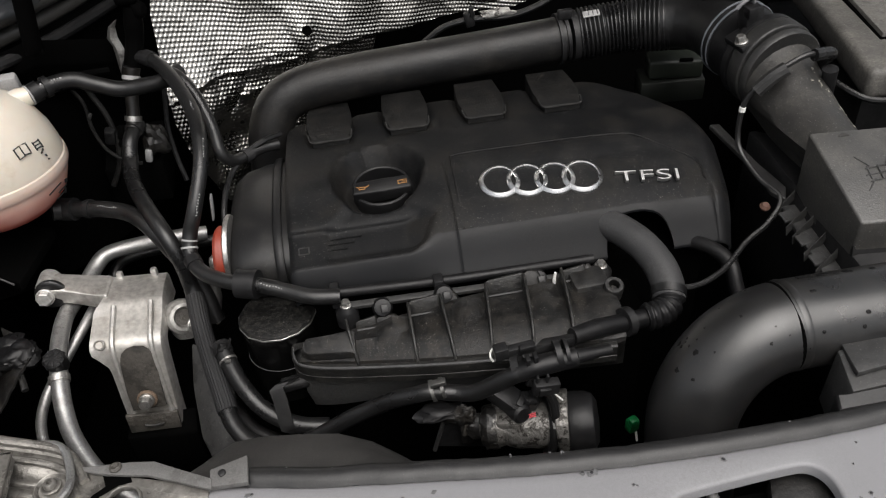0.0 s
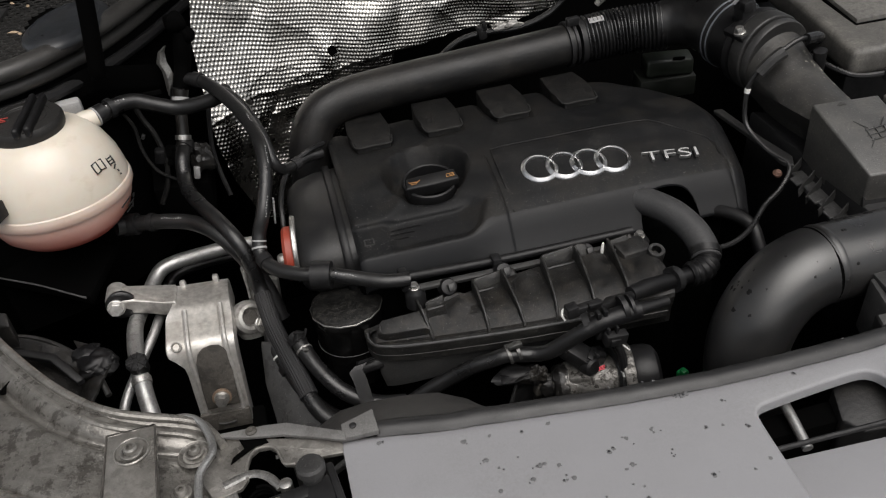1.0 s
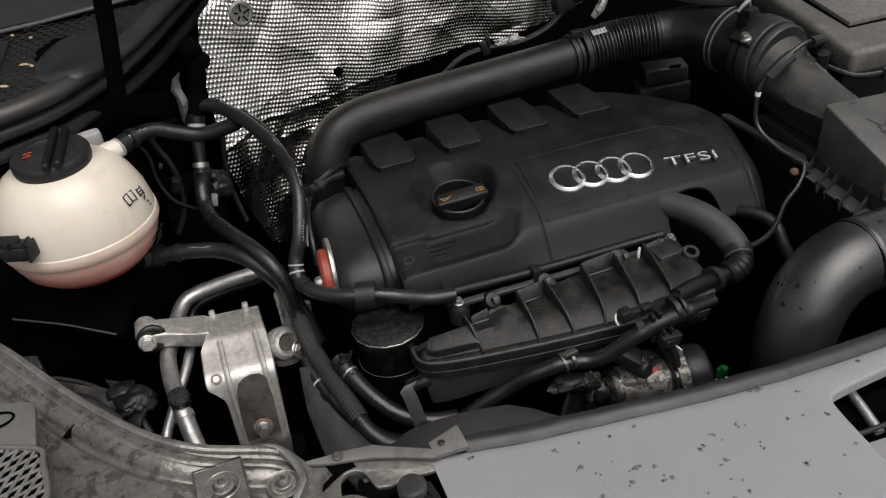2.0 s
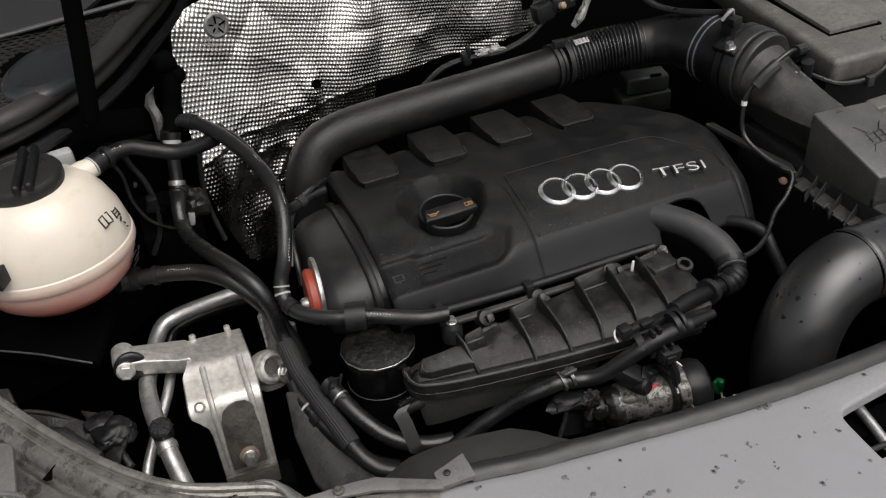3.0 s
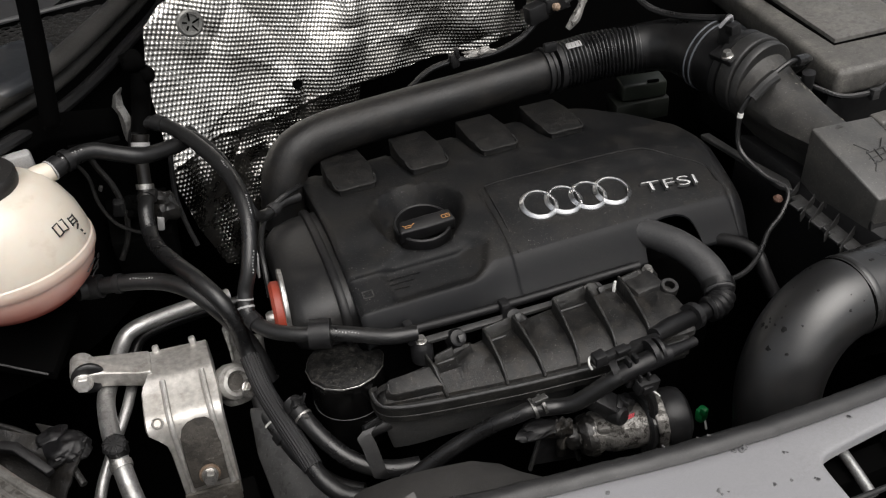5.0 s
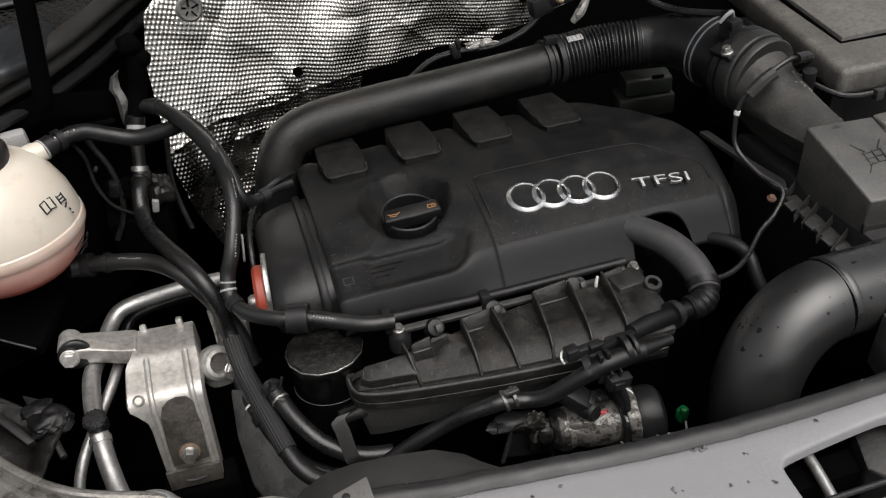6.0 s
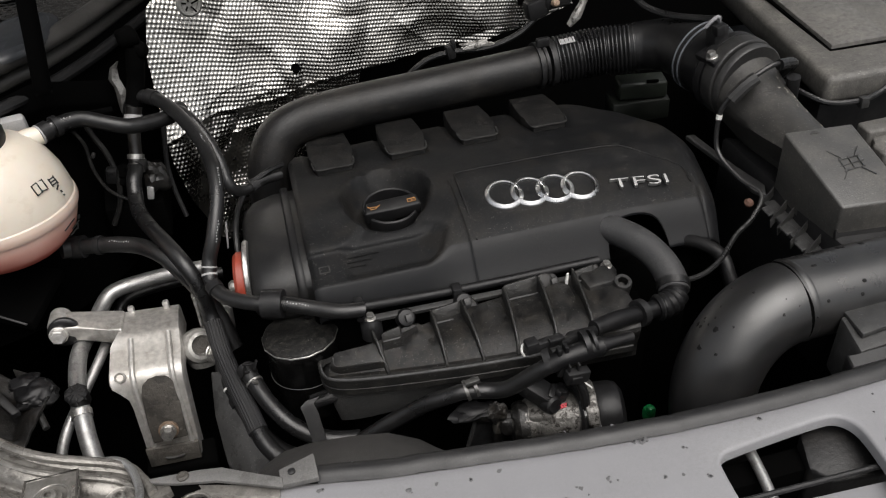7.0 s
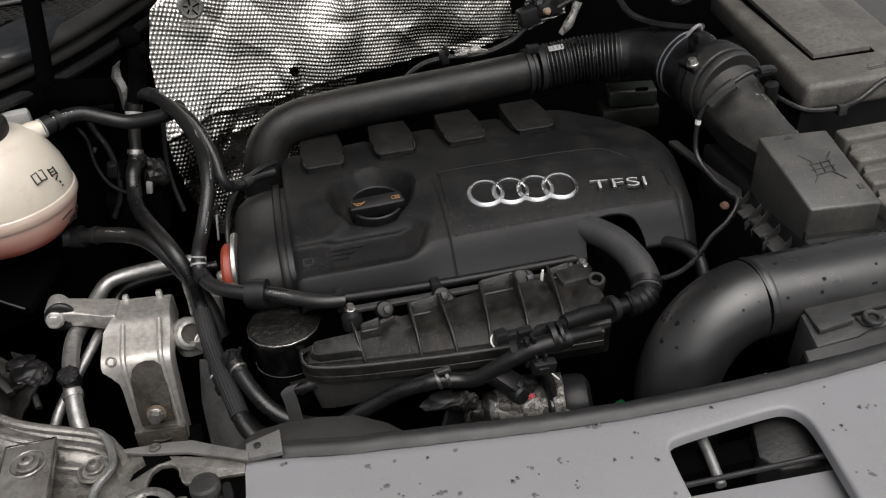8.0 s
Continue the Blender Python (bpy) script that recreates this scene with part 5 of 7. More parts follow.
def foil_ends(s):
    low = float(np.interp(s, [0, 0.01, 0.03, 0.06, 0.10, 0.13, 0.16, 0.19, 0.25, 0.262, 0.30, 0.367, 0.438, 0.512, 0.575], [0.89, 0.83, 0.755, 0.735, 0.74, 0.77, 0.82, 0.86, 0.895, 0.928, 0.929, 0.933, 0.935, 0.946, 0.962]))
    high = float(np.interp(s, [0, 0.012, 0.035, 0.12, 0.30, 0.47, 0.488, 0.492, 0.508, 0.512, 0.575], [1.015, 1.065, 1.083, 1.10, 1.10, 1.08, 1.06, 0.975, 0.975, 0.992, 0.985]))
    return low + 0.002 * noise.noise((s * 40, 1.0, 0.0)), high + 0.002 * noise.noise((s * 40, 5.0, 0.0))


# a fine net whose edges follow the outline; rows of round dimples, each second row shifted by half
def dot_pitch(s):
    """The dots stand wider where the sheet is stretched round its left end."""
    return float(np.interp(s, [0.0, 0.10, 0.25, 0.50], [0.0049, 0.0046, 0.0043, 0.0040]))


fb = bmesh.new()
ns, nz = int(0.575 / PITCH * 5.2), int(0.435 / PITCH * 5.2)
fv = {}
ends = [foil_ends(i * PITCH / 5.2) for i in range(ns + 1)]
dot_count = list(itertools.accumulate(PITCH / 5.2 / dot_pitch(i * PITCH / 5.2) for i in range(ns + 1)))
for i in range(ns + 1):
    s = i * PITCH / 5.2
    low, high = ends[i]
    for j in range(nz + 1):
        z = min(max(0.675 + j * PITCH / 5.2, low), high)
        if math.hypot(s - 0.174, z - 0.9525) < 0.0052:
            continue
        p = foil_xyz(s, z)
        own = dot_pitch(s)
        row = math.floor((z - 0.5) / (1.16 * own))
        du = ((dot_count[i] + 0.5 * (row % 2)) % 1.0) - 0.5
        dv = (((z - 0.5) / (1.16 * own)) % 1.0) - 0.5
        p.y -= 0.29 * own * math.cos(min(1.0, 2.1 * math.hypot(du, dv)) * math.pi / 2) ** 1.5
        fv[i, j] = fb.verts.new(p)
for (i, j), v in fv.items():
    q = [fv.get((i, j)), fv.get((i + 1, j)), fv.get((i + 1, j + 1)), fv.get((i, j + 1))]
    if all(q):
        za, zb = 0.675 + j * PITCH / 5.2, 0.675 + (j + 1) * PITCH / 5.2
        if zb > min(ends[i][0], ends[i + 1][0]) and za < max(ends[i][1], ends[i + 1][1]):
            fb.faces.new(q)
bmesh.ops.remove_doubles(fb, verts=fb.verts[:], dist=1e-6)
bmesh.ops.delete(fb, geom=[v for v in fb.verts if not v.link_faces], context="VERTS")
shield = thing("heat_shield", "crumpled silver aluminium heat shield with an embossed dot pattern", "heat shield", (0.0, 0.98, 0.8))
part("foil", fb, FOIL, shield, angle=80)
hole = foil_xyz(0.174, 0.9525)
# near-black disc over the opening, in place of the shade inside
part("clip_hole_shade", lathe([(0.0062, 0.0005), (0.0062, 0.0026), (0.0054, 0.0030), (0.0050, 0.0008), (0.0002, 0.0006)], hole, (0.1, -0.97, 0.15), 24), SHADE_BLACK, shield, "near-black disc standing for a small round hole")
part("push_clip", lathe([(0.0155, 0), (0.0155, 0.002), (0.013, 0.004), (0.010, 0.0035), (0.009, 0.0015), (0.001, 0.001)], (-0.169, 0.948, 1.068), (0.25, -0.95, 0.1), 30), surface("grey_zinc", (0.2, 0.2, 0.19), 0.5, metal=0.7), shield, "dull metal push clip")
for k in range(5):
    a = 2 * math.pi * k / 5 + 0.3
    part("clip_slit", box((-0.169 + 0.0075 * math.cos(a), 0.9445, 1.068 + 0.0075 * math.sin(a)), (0.0018, 0.001, 0.009), (0, 90 - math.degrees(a), 15), 0), DEEP, shield)
part("dark_stud", lathe([(0.012, 0), (0.012, 0.003), (0.006, 0.004), (0.005, 0.009), (0.002, 0.010)], (-0.194, 0.957, 0.836), (0.2, -0.9, 0.3), 8), SHADE_BLACK, shield)

# ---- coolant reservoir ----
RC = Vector((-0.394, 0.752, 0.955))
res = thing("coolant_reservoir", "milky white coolant reservoir with pink coolant and black cap", "coolant reservoir", (RC.x, RC.y, 0.875))


def bulb(profile, squash=0.96):
    bm = lathe(profile, (0, 0, 0), (0, 0, 1), 56)
    return moved(bm, Matrix.Translation(RC) @ Matrix.Diagonal((1.0, squash, 1.0, 1)))


part("upper_shell", bulb([(0.0785, -0.010), (0.0780, 0.005), (0.0745, 0.022), (0.067, 0.040), (0.057, 0.055), (0.047, 0.062), (0.038, 0.065), (0.034, 0.072)]), MILK, res, angle=70)
part("seam", bulb([(0.0755, -0.017), (0.0785, -0.0160), (0.0802, -0.0125), (0.0804, -0.0075), (0.0796, -0.0035), (0.0765, -0.0010)]), MILK, res)
part("lower_shell", bulb([(0.0775, -0.010), (0.0755, -0.024), (0.069, -0.040), (0.056, -0.053), (0.040, -0.060), (0.01, -0.063)]), MILK, res, angle=70)
capt = Vector((RC.x, RC.y, RC.z))
CAPM = surface("dull_cap_plastic", (0.017, 0.0165, 0.016), 0.48, dusty=0.35, dust=(0.05, 0.047, 0.043), specks=0.3, spec=0.35, pits=0.15)
screwcap = part("screw_cap", lathe([(0.034, 0.062), (0.0365, 0.064), (0.0378, 0.069), (0.0378, 0.076), (0.036, 0.079), (0.027, 0.080), (0.0265, 0.0792), (0.0235, 0.0792), (0.0230, 0.0785), (0.0225, 0.0792), (0.001, 0.0796)], capt, (0, -0.05, 1), 48), CAPM, res, "black ribbed screw cap")
part("cap_ridge", joined(moved(box((0.0030, 0, 0.0815), (0.007, 0.080, 0.011), (0, 0, 0), 0.003, 3), Matrix.Translation(capt) @ pose(0, 0, 0, 3, 0, -5)), moved(box((0.0140, 0, 0.0815), (0.007, 0.076, 0.011), (0, 0, 0), 0.003, 3), Matrix.Translation(capt) @ pose(0, 0, 0, 3, 0, -5))), BLACK, screwcap)
part("cap_print", joined(*[moved(box((dx, dy, 0.0806), (w, 0.0012, 0.0006), (0, 0, a), 0), Matrix.Translation(capt) @ pose(-0.020, -0.004, 0, 0, 0, -10)) for dx, dy, w, a in ((0, 0.004, 0.009, 10), (0, 0, 0.010, -30), (0.001, -0.004, 0.008, 15))]), REDINK, screwcap, "faded red print")
part("neck_spout", tube([(-0.362, 0.772, 0.995), (-0.348, 0.779, 1.004), (-0.334, 0.784, 1.006)], [0.015, 0.012, 0.0095], 18, 6), MILK, res)
part("outlet", tube([(-0.350, 0.751, 0.886), (-0.336, 0.757, 0.882)], 0.0105, 16, 2), BLACK, res)
part("level_plug", joined(box((-0.440, 0.681, 0.973), (0.026, 0.020, 0.014), (0, 0, -22), 0.002), box((-0.447, 0.684, 0.982), (0.020, 0.014, 0.008), (0, 0, -22), 0.001), box((-0.428, 0.677, 0.972), (0.003, 0.018, 0.018), (0, 0, -22), 0.001), box((-0.458, 0.688, 0.972), (0.018, 0.012, 0.010), (0, 0, -22), 0.002)), BLACK, res, "black level sensor plug")
part("plug_latch", joined(box((-0.436, 0.6745, 0.9815), (0.020, 0.006, 0.003), (0, 0, -22), 0.0008), box((-0.444, 0.6760, 0.9845), (0.003, 0.012, 0.006), (0, 0, -22), 0.0008), box((-0.428, 0.6720, 0.9845), (0.003, 0.012, 0.006), (0, 0, -22), 0.0008)), BLACK, res)


def on_bulb(az, h):
    r = float(np.interp(h, [-0.05, -0.03, -0.012, 0.005, 0.022, 0.040, 0.055], [0.070, 0.077, 0.0795, 0.0785, 0.0745, 0.067, 0.057])) + 0.0004
    n = Vector((math.cos(az), math.sin(az), 0.0))
    slope = step(-0.03, 0.06, h) * 1.15 - 0.25
    return RC + Vector((r * n.x, r * 0.96 * n.y, h)), Vector((n.x * math.cos(slope), n.y * math.cos(slope), math.sin(slope)))


def decal(az, h, strokes, material, name):
    p, n = on_bulb(az, h)
    z = n
    x = Vector((0, 0, 1)).cross(z).normalized()
    y = z.cross(x)
    m = Matrix((x, y, z)).transposed().to_4x4()
    m.translation = p
    part(name, moved(joined(*[box((dx, dy, 0), (w, hh, 0.001), (0, 0, a), 0) for dx, dy, w, hh, a in strokes]), m @ pose(0, 0, 0, 0, 0, -8) @ Matrix.Diagonal((1.05, 1.05, 1, 1))), material, res)


decal(-0.54, 0.027, [(-0.0035, 0.0, 0.001, 0.010, 0), (0.0035, 0.001, 0.001, 0.010, 0), (-0.010, -0.001, 0.001, 0.010, 0), (-0.0068, 0.0045, 0.007, 0.001, 10), (-0.0068, -0.0055, 0.007, 0.001, 10), (0.0, 0.0055, 0.007, 0.001, -8), (0.0, -0.0045, 0.007, 0.001, -8)], INK, "book_print")
decal(-0.34, 0.021, [(0.0, 0.003, 0.008, 0.0012, 0), (0.0, 0.006, 0.008, 0.0012, 0), (0.0, 0.0, 0.008, 0.0012, 0), (-0.004, 0.003, 0.0012, 0.009, 0), (0.004, 0.003, 0.0012, 0.009, 0), (0.0, -0.004, 0.006, 0.0012, 30), (0.001, -0.009, 0.0015, 0.0025, 0), (0.001, -0.013, 0.0015, 0.0015, 0)], INK, "warning_print")
decal(-0.35, -0.030, [(-0.008, 0.006, 0.020, 0.0008, 12), (0.004, 0.0, 0.014, 0.0008, 12), (0.010, 0.006, 0.0035, 0.004, 0), (0.0, -0.006, 0.012, 0.0008, 12), (0.008, -0.004, 0.002, 0.006, 0)], INK, "level_print")
part("pale_cap", box((-0.366, 0.81, 1.008), (0.030, 0.014, 0.024), (10, 0, 10), 0.004), LIGHTINK, res, "pale plastic holder")


# ---- hoses ----
def hose(label, pts, r, ends=(), marks=(), name="hose", material=RUBBER, kinds="hose"):
    h = thing(name, label, kinds, pts[0])
    part("hose_body", tube(pts, r, 16) if material is not CLOTH else tube(pts, r, 44, flute=0.05), material, h, angle=60 if material is not CLOTH else 15)
    path = smooth_path(pts, 8)
    for f, rr, w, mat, nm in ends:
        i = max(1, min(len(path) - 2, int(f * (len(path) - 1))))
        d = (path[i + 1] - path[i - 1]).normalized()
        part(nm, tube([path[i] - d * w / 2, path[i], path[i] + d * w / 2], rr, 18, 1), mat, h)
    for f, n, off in marks:
        i = max(1, min(len(path) - 2, int(f * (len(path) - 1))))
        d = (path[i + 1] - path[i - 1]).normalized()
        up = Vector(off).normalized()
        up = (up - d * up.dot(d)).normalized()
        sd = d.cross(up)
        m = Matrix((d, sd, up)).transposed().to_4x4()
        m.translation = path[i] + up * (r - 0.0001)
        q = random.Random(int(f * 1000) + n)
        part("print", moved(joined(*[box(((k - n / 2) * 0.0030, q.uniform(-0.0006, 0.0006), 0), (q.uniform(0.0008, 0.0018), q.uniform(0.0006, 0.0018), 0.0004), (0, 0, q.uniform(-20, 20)), 0) for k in range(n)]), m), LIGHTINK, h)
    return h


hose("black rubber vent hose from the reservoir's neck", [(-0.338, 0.782, 1.006), (-0.318, 0.797, 1.008), (-0.297, 0.808, 1.006), (-0.275, 0.810, 0.996), (-0.254, 0.812, 0.987), (-0.232, 0.826, 0.981), (-0.212, 0.842, 0.977), (-0.20, 0.86, 0.978)], 0.0085, ends=((0.06, 0.0105, 0.010, BLACK, "clamp"), (0.015, 0.0108, 0.0016, LIGHTINK, "pale_band"), (0.13, 0.0112, 0.006, BLACK, "clamp")), marks=((0.10, 3, (0.2, -0.6, 0.8)), (0.2, 4, (0.2, -0.6, 0.8))))
hose("long black coolant hose bending down beside the engine", [(-0.261, 0.873, 0.962), (-0.259, 0.876, 0.978), (-0.251, 0.877, 0.990), (-0.238, 0.872, 0.994), (-0.220, 0.855, 0.992), (-0.198, 0.816, 0.985), (-0.176, 0.760, 0.970), (-0.170, 0.708, 0.950), (-0.181, 0.672, 0.918), (-0.192, 0.662, 0.892), (-0.194, 0.648, 0.876), (-0.182, 0.625, 0.871), (-0.155, 0.603, 0.872), (-0.125, 0.592, 0.871), (-0.100, 0.582, 0.867), (-0.075, 0.570, 0.865), (-0.050, 0.568, 0.862)], 0.0076, ends=((0.65, 0.0087, 0.010, BLACK, "band"), (0.602, 0.0083, 0.002, LIGHTINK, "pale_band"), (0.58, 0.0082, 0.0016, LIGHTINK, "pale_band"), (0.795, 0.0145, 0.020, BLACK, "bracket_clip"), (0.22, 0.0090, 0.012, BLACK, "joint")), marks=((0.43, 8, (0.5, -0.7, 0.5)), (0.50, 8, (0.5, -0.7, 0.4)), (0.37, 5, (0.3, -0.6, 0.7)), (0.855, 9, (0, -0.6, 0.8))))
hose("black hose looping behind the coolant hose", [(-0.215, 0.852, 0.985), (-0.196, 0.835, 0.981), (-0.180, 0.815, 0.965), (-0.168, 0.79, 0.94), (-0.162, 0.77, 0.915), (-0.150, 0.78, 0.90), (-0.125, 0.80, 0.898), (-0.105, 0.81, 0.895)], 0.0065, ends=((0.80, 0.0078, 0.010, CLOTH, "sleeve"),))
hose("black coolant hose with a quick connector", [(-0.262, 0.850, 0.925), (-0.268, 0.825, 0.918), (-0.270, 0.806, 0.902), (-0.266, 0.780, 0.897), (-0.251, 0.737, 0.899), (-0.232, 0.695, 0.899), (-0.217, 0.668, 0.888), (-0.208, 0.657, 0.862), (-0.2065, 0.655, 0.835), (-0.2035, 0.645, 0.819), (-0.2005, 0.623, 0.8034), (-0.195, 0.600, 0.7944), (-0.1885, 0.576, 0.787), (-0.181, 0.550, 0.778), (-0.174, 0.525, 0.769), (-0.166, 0.510, 0.7625), (-0.155, 0.499, 0.7575), (-0.137, 0.490, 0.755), (-0.118, 0.486, 0.7568)], 0.0084, ends=((0.02, 0.0105, 0.012, BLACK, "sleeve"),), marks=())
hose("ribbed black sleeve over the hose beside the oil filter", [(-0.2045, 0.650, 0.8235), (-0.2005, 0.623, 0.8036), (-0.195, 0.600, 0.7946), (-0.1885, 0.576, 0.7872), (-0.181, 0.550, 0.7782), (-0.1755, 0.530, 0.7708)], 0.0094, name="hose_sleeve", material=CLOTH, kinds="hose sleeve")
hose("black lower reservoir hose with printed marks", [(-0.338, 0.757, 0.882), (-0.31, 0.748, 0.884), (-0.285, 0.737, 0.886), (-0.262, 0.722, 0.887), (-0.240, 0.697, 0.886), (-0.222, 0.677, 0.872), (-0.209, 0.668, 0.85), (-0.198, 0.661, 0.82), (-0.190, 0.648, 0.785)], 0.0088, ends=((0.03, 0.0125, 0.016, BLACK, "clamp"), (0.13, 0.0105, 0.006, BLACK, "collar")), marks=((0.28, 9, (0.1, -0.6, 0.8)),))
hose("thick grey-black breather elbow hose entering the cover's arch", [(0.185, 0.640, 0.857), (0.207, 0.628, 0.863), (0.2265, 0.606, 0.867), (0.244, 0.574, 0.867), (0.2535, 0.545, 0.861), (0.2545, 0.522, 0.854), (0.251, 0.508, 0.848)], 0.0155, ends=((0.93, 0.0166, 0.008, RUBBER, "cuff"),), material=surface("grey_black_rubber", (0.035, 0.035, 0.036), 0.5, dusty=0.6, dust=(0.12, 0.12, 0.12), blotch=60.0, stains=0.35, stain_scale=60.0, stain=(0.016, 0.016, 0.016), pits=0.1))
vent = thing("breather_connector", "black plastic elbow connector on the breather hose", "connector", (0.24, 0.49, 0.84))
part("corrugated_elbow", tube(smooth_path([(0.252, 0.512, 0.853), (0.247, 0.500, 0.849), (0.236, 0.493, 0.848), (0.222, 0.491, 0.848)], 14), lambda s: 0.0125 + 0.001 * math.sin(2 * math.pi * s / 0.006), 18, 1), BLACK, vent)
part("pipe", tube([(0.224, 0.491, 0.848), (0.200, 0.486, 0.851), (0.172, 0.478, 0.857), (0.148, 0.470, 0.861)], [0.0085, 0.0085, 0.0088, 0.0075], 18), BLACK, vent)
part("ring", tube([(0.207, 0.4880, 0.8502), (0.200, 0.4860, 0.8510)], 0.0135, 18, 1), BLACK, vent)
part("tee", tube([(0.094, 0.441, 0.859), (0.108, 0.4400, 0.8640), (0.125, 0.4405, 0.866), (0.143, 0.441, 0.867)], [0.0085, 0.0090, 0.0092, 0.0085], 18), BLACK, vent)
part("tee_web", block([(0.108, 0.452, 0.874), (0.146, 0.456, 0.874), (0.150, 0.470, 0.866), (0.120, 0.468, 0.868)], (0, 0, -0.012), 0.003), BLACK, vent)
part("pipe_lower", tube([(0.143, 0.441, 0.867), (0.160, 0.443, 0.866), (0.174, 0.445, 0.865)], [0.0065, 0.0050, 0.0045], 14), BLACK, vent)
part("band", joined(tube([(0.126, 0.445, 0.8685), (0.131, 0.445, 0.869)], 0.0130, 24, 1), tube([(0.134, 0.445, 0.869), (0.137, 0.445, 0.8692)], 0.0122, 24, 1)), BLACK, vent)
part("clamp", joined(tube([(0.092, 0.448, 0.8580), (0.098, 0.4465, 0.8605)], 0.0112, 18, 1), box((0.1015, 0.440, 0.872), (0.004, 0.008, 0.010), (0, 0, 0), 0.001), box((0.108, 0.440, 0.8735), (0.004, 0.008, 0.010), (0, 0, 0), 0.001), box((0.104, 0.436, 0.852), (0.008, 0.004, 0.012), (0, 20, 0), 0.001)), BLACK, vent)
part("sensor", joined(box((0.094, 0.456, 0.8705), (0.034, 0.008, 0.009), (0, -3, 4), 0.0015), box((0.082, 0.456, 0.8715), (0.012, 0.011, 0.012), (0, -3, 4), 0.0015), box((0.104, 0.4525, 0.876), (0.014, 0.006, 0.004), (0, -3, 4), 0.001)), BLACK, vent)
fronth = hose("thick black hose across the front with a spring clip", [(-0.118, 0.486, 0.7568), (-0.094, 0.486, 0.764), (-0.075, 0.4845, 0.7755), (-0.052, 0.482, 0.790), (-0.032, 0.479, 0.801), (-0.012, 0.472, 0.815), (0.006, 0.467, 0.8225), (0.020, 0.464, 0.827), (0.042, 0.460, 0.8245), (0.057, 0.453, 0.8290), (0.072, 0.447, 0.8415), (0.088, 0.442, 0.8550), (0.098, 0.440, 0.860)], 0.0076)
part("spring_clip", joined(tube([(0.020, 0.464, 0.8272), (0.023, 0.464, 0.8278)], 0.0099, 20, 1), tube([(0.029, 0.464, 0.8288), (0.032, 0.464, 0.8294)], 0.0099, 20, 1)), CLIPM, fronth, "dull spring steel clip")
part("clip_ear", joined(box((0.0265, 0.461, 0.8400), (0.014, 0.008, 0.0022), (0, -8, 0), 0.0006), box((0.0265, 0.4575, 0.8422), (0.013, 0.003, 0.004), (0, -8, 0), 0.0006)), CLIPM, fronth, "dull spring steel ear")
clipt = thing("hose_bracket", "grimy black bracket holding the front hose", "bracket", (0.026, 0.464, 0.80))
part("clip_foot", crumple((0.026, 0.458, 0.806), (0.024, 0.010, 0.005), 9.0, 0.5), BLACK, clipt)
part("clip_arm", crumple((0.046, 0.452, 0.803), (0.009, 0.007, 0.011), 4.4, 0.5, 0.2), SPLASH, clipt, angle=28)
part("clip_post", box((0.049, 0.454, 0.788), (0.010, 0.010, 0.026), (0, 10, 5), 0.002), GRIME, clipt)
hose("black hose with a clamp below the oil filter", [(-0.179, 0.590, 0.805), (-0.1722, 0.574, 0.7985), (-0.163, 0.554, 0.789), (-0.152, 0.537, 0.780), (-0.140, 0.525, 0.771), (-0.123, 0.514, 0.764), (-0.103, 0.506, 0.760), (-0.080, 0.503, 0.757)], 0.0084, ends=((0.17, 0.0092, 0.0022, STEEL, "spring_clip"), (0.07, 0.0096, 0.010, BLACK, "clamp")))
clampth = thing("hose_clamp", "small black hose clamp with a square eye", "hose clamp", (-0.176, 0.59, 0.81))
part("clamp_eye", joined(*[box((-0.1725 + dx, 0.5775, 0.8110 + dz), (w, 0.003, hh), (0, 25, 20), 0.0006) for dx, dz, w, hh in ((-0.006, 0.0, 0.002, 0.012), (0.006, 0.004, 0.002, 0.012), (0, 0.007, 0.014, 0.002), (0, -0.004, 0.014, 0.002))]), BLACK, clampth)
part("clamp_tab", box((-0.1695, 0.5640, 0.8055), (0.006, 0.005, 0.003), (0, 35, 20), 0.0006), STEEL, clampth, "bright clamp tab")
hose("short black hose with a pale band behind the sleeve", [(-0.2065, 0.645, 0.776), (-0.2065, 0.630, 0.769), (-0.2000, 0.608, 0.759), (-0.1895, 0.582, 0.749), (-0.176, 0.556, 0.741), (-0.158, 0.532, 0.735), (-0.135, 0.515, 0.732)], 0.0078, ends=((0.33, 0.0086, 0.0022, WHITEW, "pale_band"), (0.43, 0.0094, 0.010, BLACK, "clamp")))
hose("black hose low behind the strap", [(-0.150, 0.500, 0.752), (-0.135, 0.492, 0.752), (-0.112, 0.492, 0.752), (-0.08, 0.50, 0.752)], 0.0066)
hose("thin black hose behind the air pipe", [(0.300, 0.60, 0.84), (0.318, 0.575, 0.846), (0.330, 0.552, 0.842), (0.332, 0.535, 0.825), (0.336, 0.52, 0.805)], 0.0075, ends=((0.5, 0.0086, 0.006, BLACK, "clamp"),), material=BLACK)
qc = thing("quick_connector", "black quick connector with a brass-coloured band", "connector", (-0.263, 0.85, 0.92))
part("connector_body", tube([(-0.252, 0.868, 0.985), (-0.258, 0.858, 0.962), (-0.262, 0.848, 0.938), (-0.266, 0.838, 0.918)], [0.0095, 0.0072, 0.0072, 0.0095], 16), surface("brown_grey_plastic", (0.009, 0.0082, 0.0075), 0.33), qc)
part("band", tube([(-0.2625, 0.8475, 0.936), (-0.2635, 0.845, 0.931)], 0.0096, 18, 1), STEEL, qc, "bright metal band")
part("pale_collar", tube([(-0.2545, 0.865, 0.977), (-0.2555, 0.863, 0.973)], 0.0100, 18, 1), LIGHTINK, qc, "pale collar")
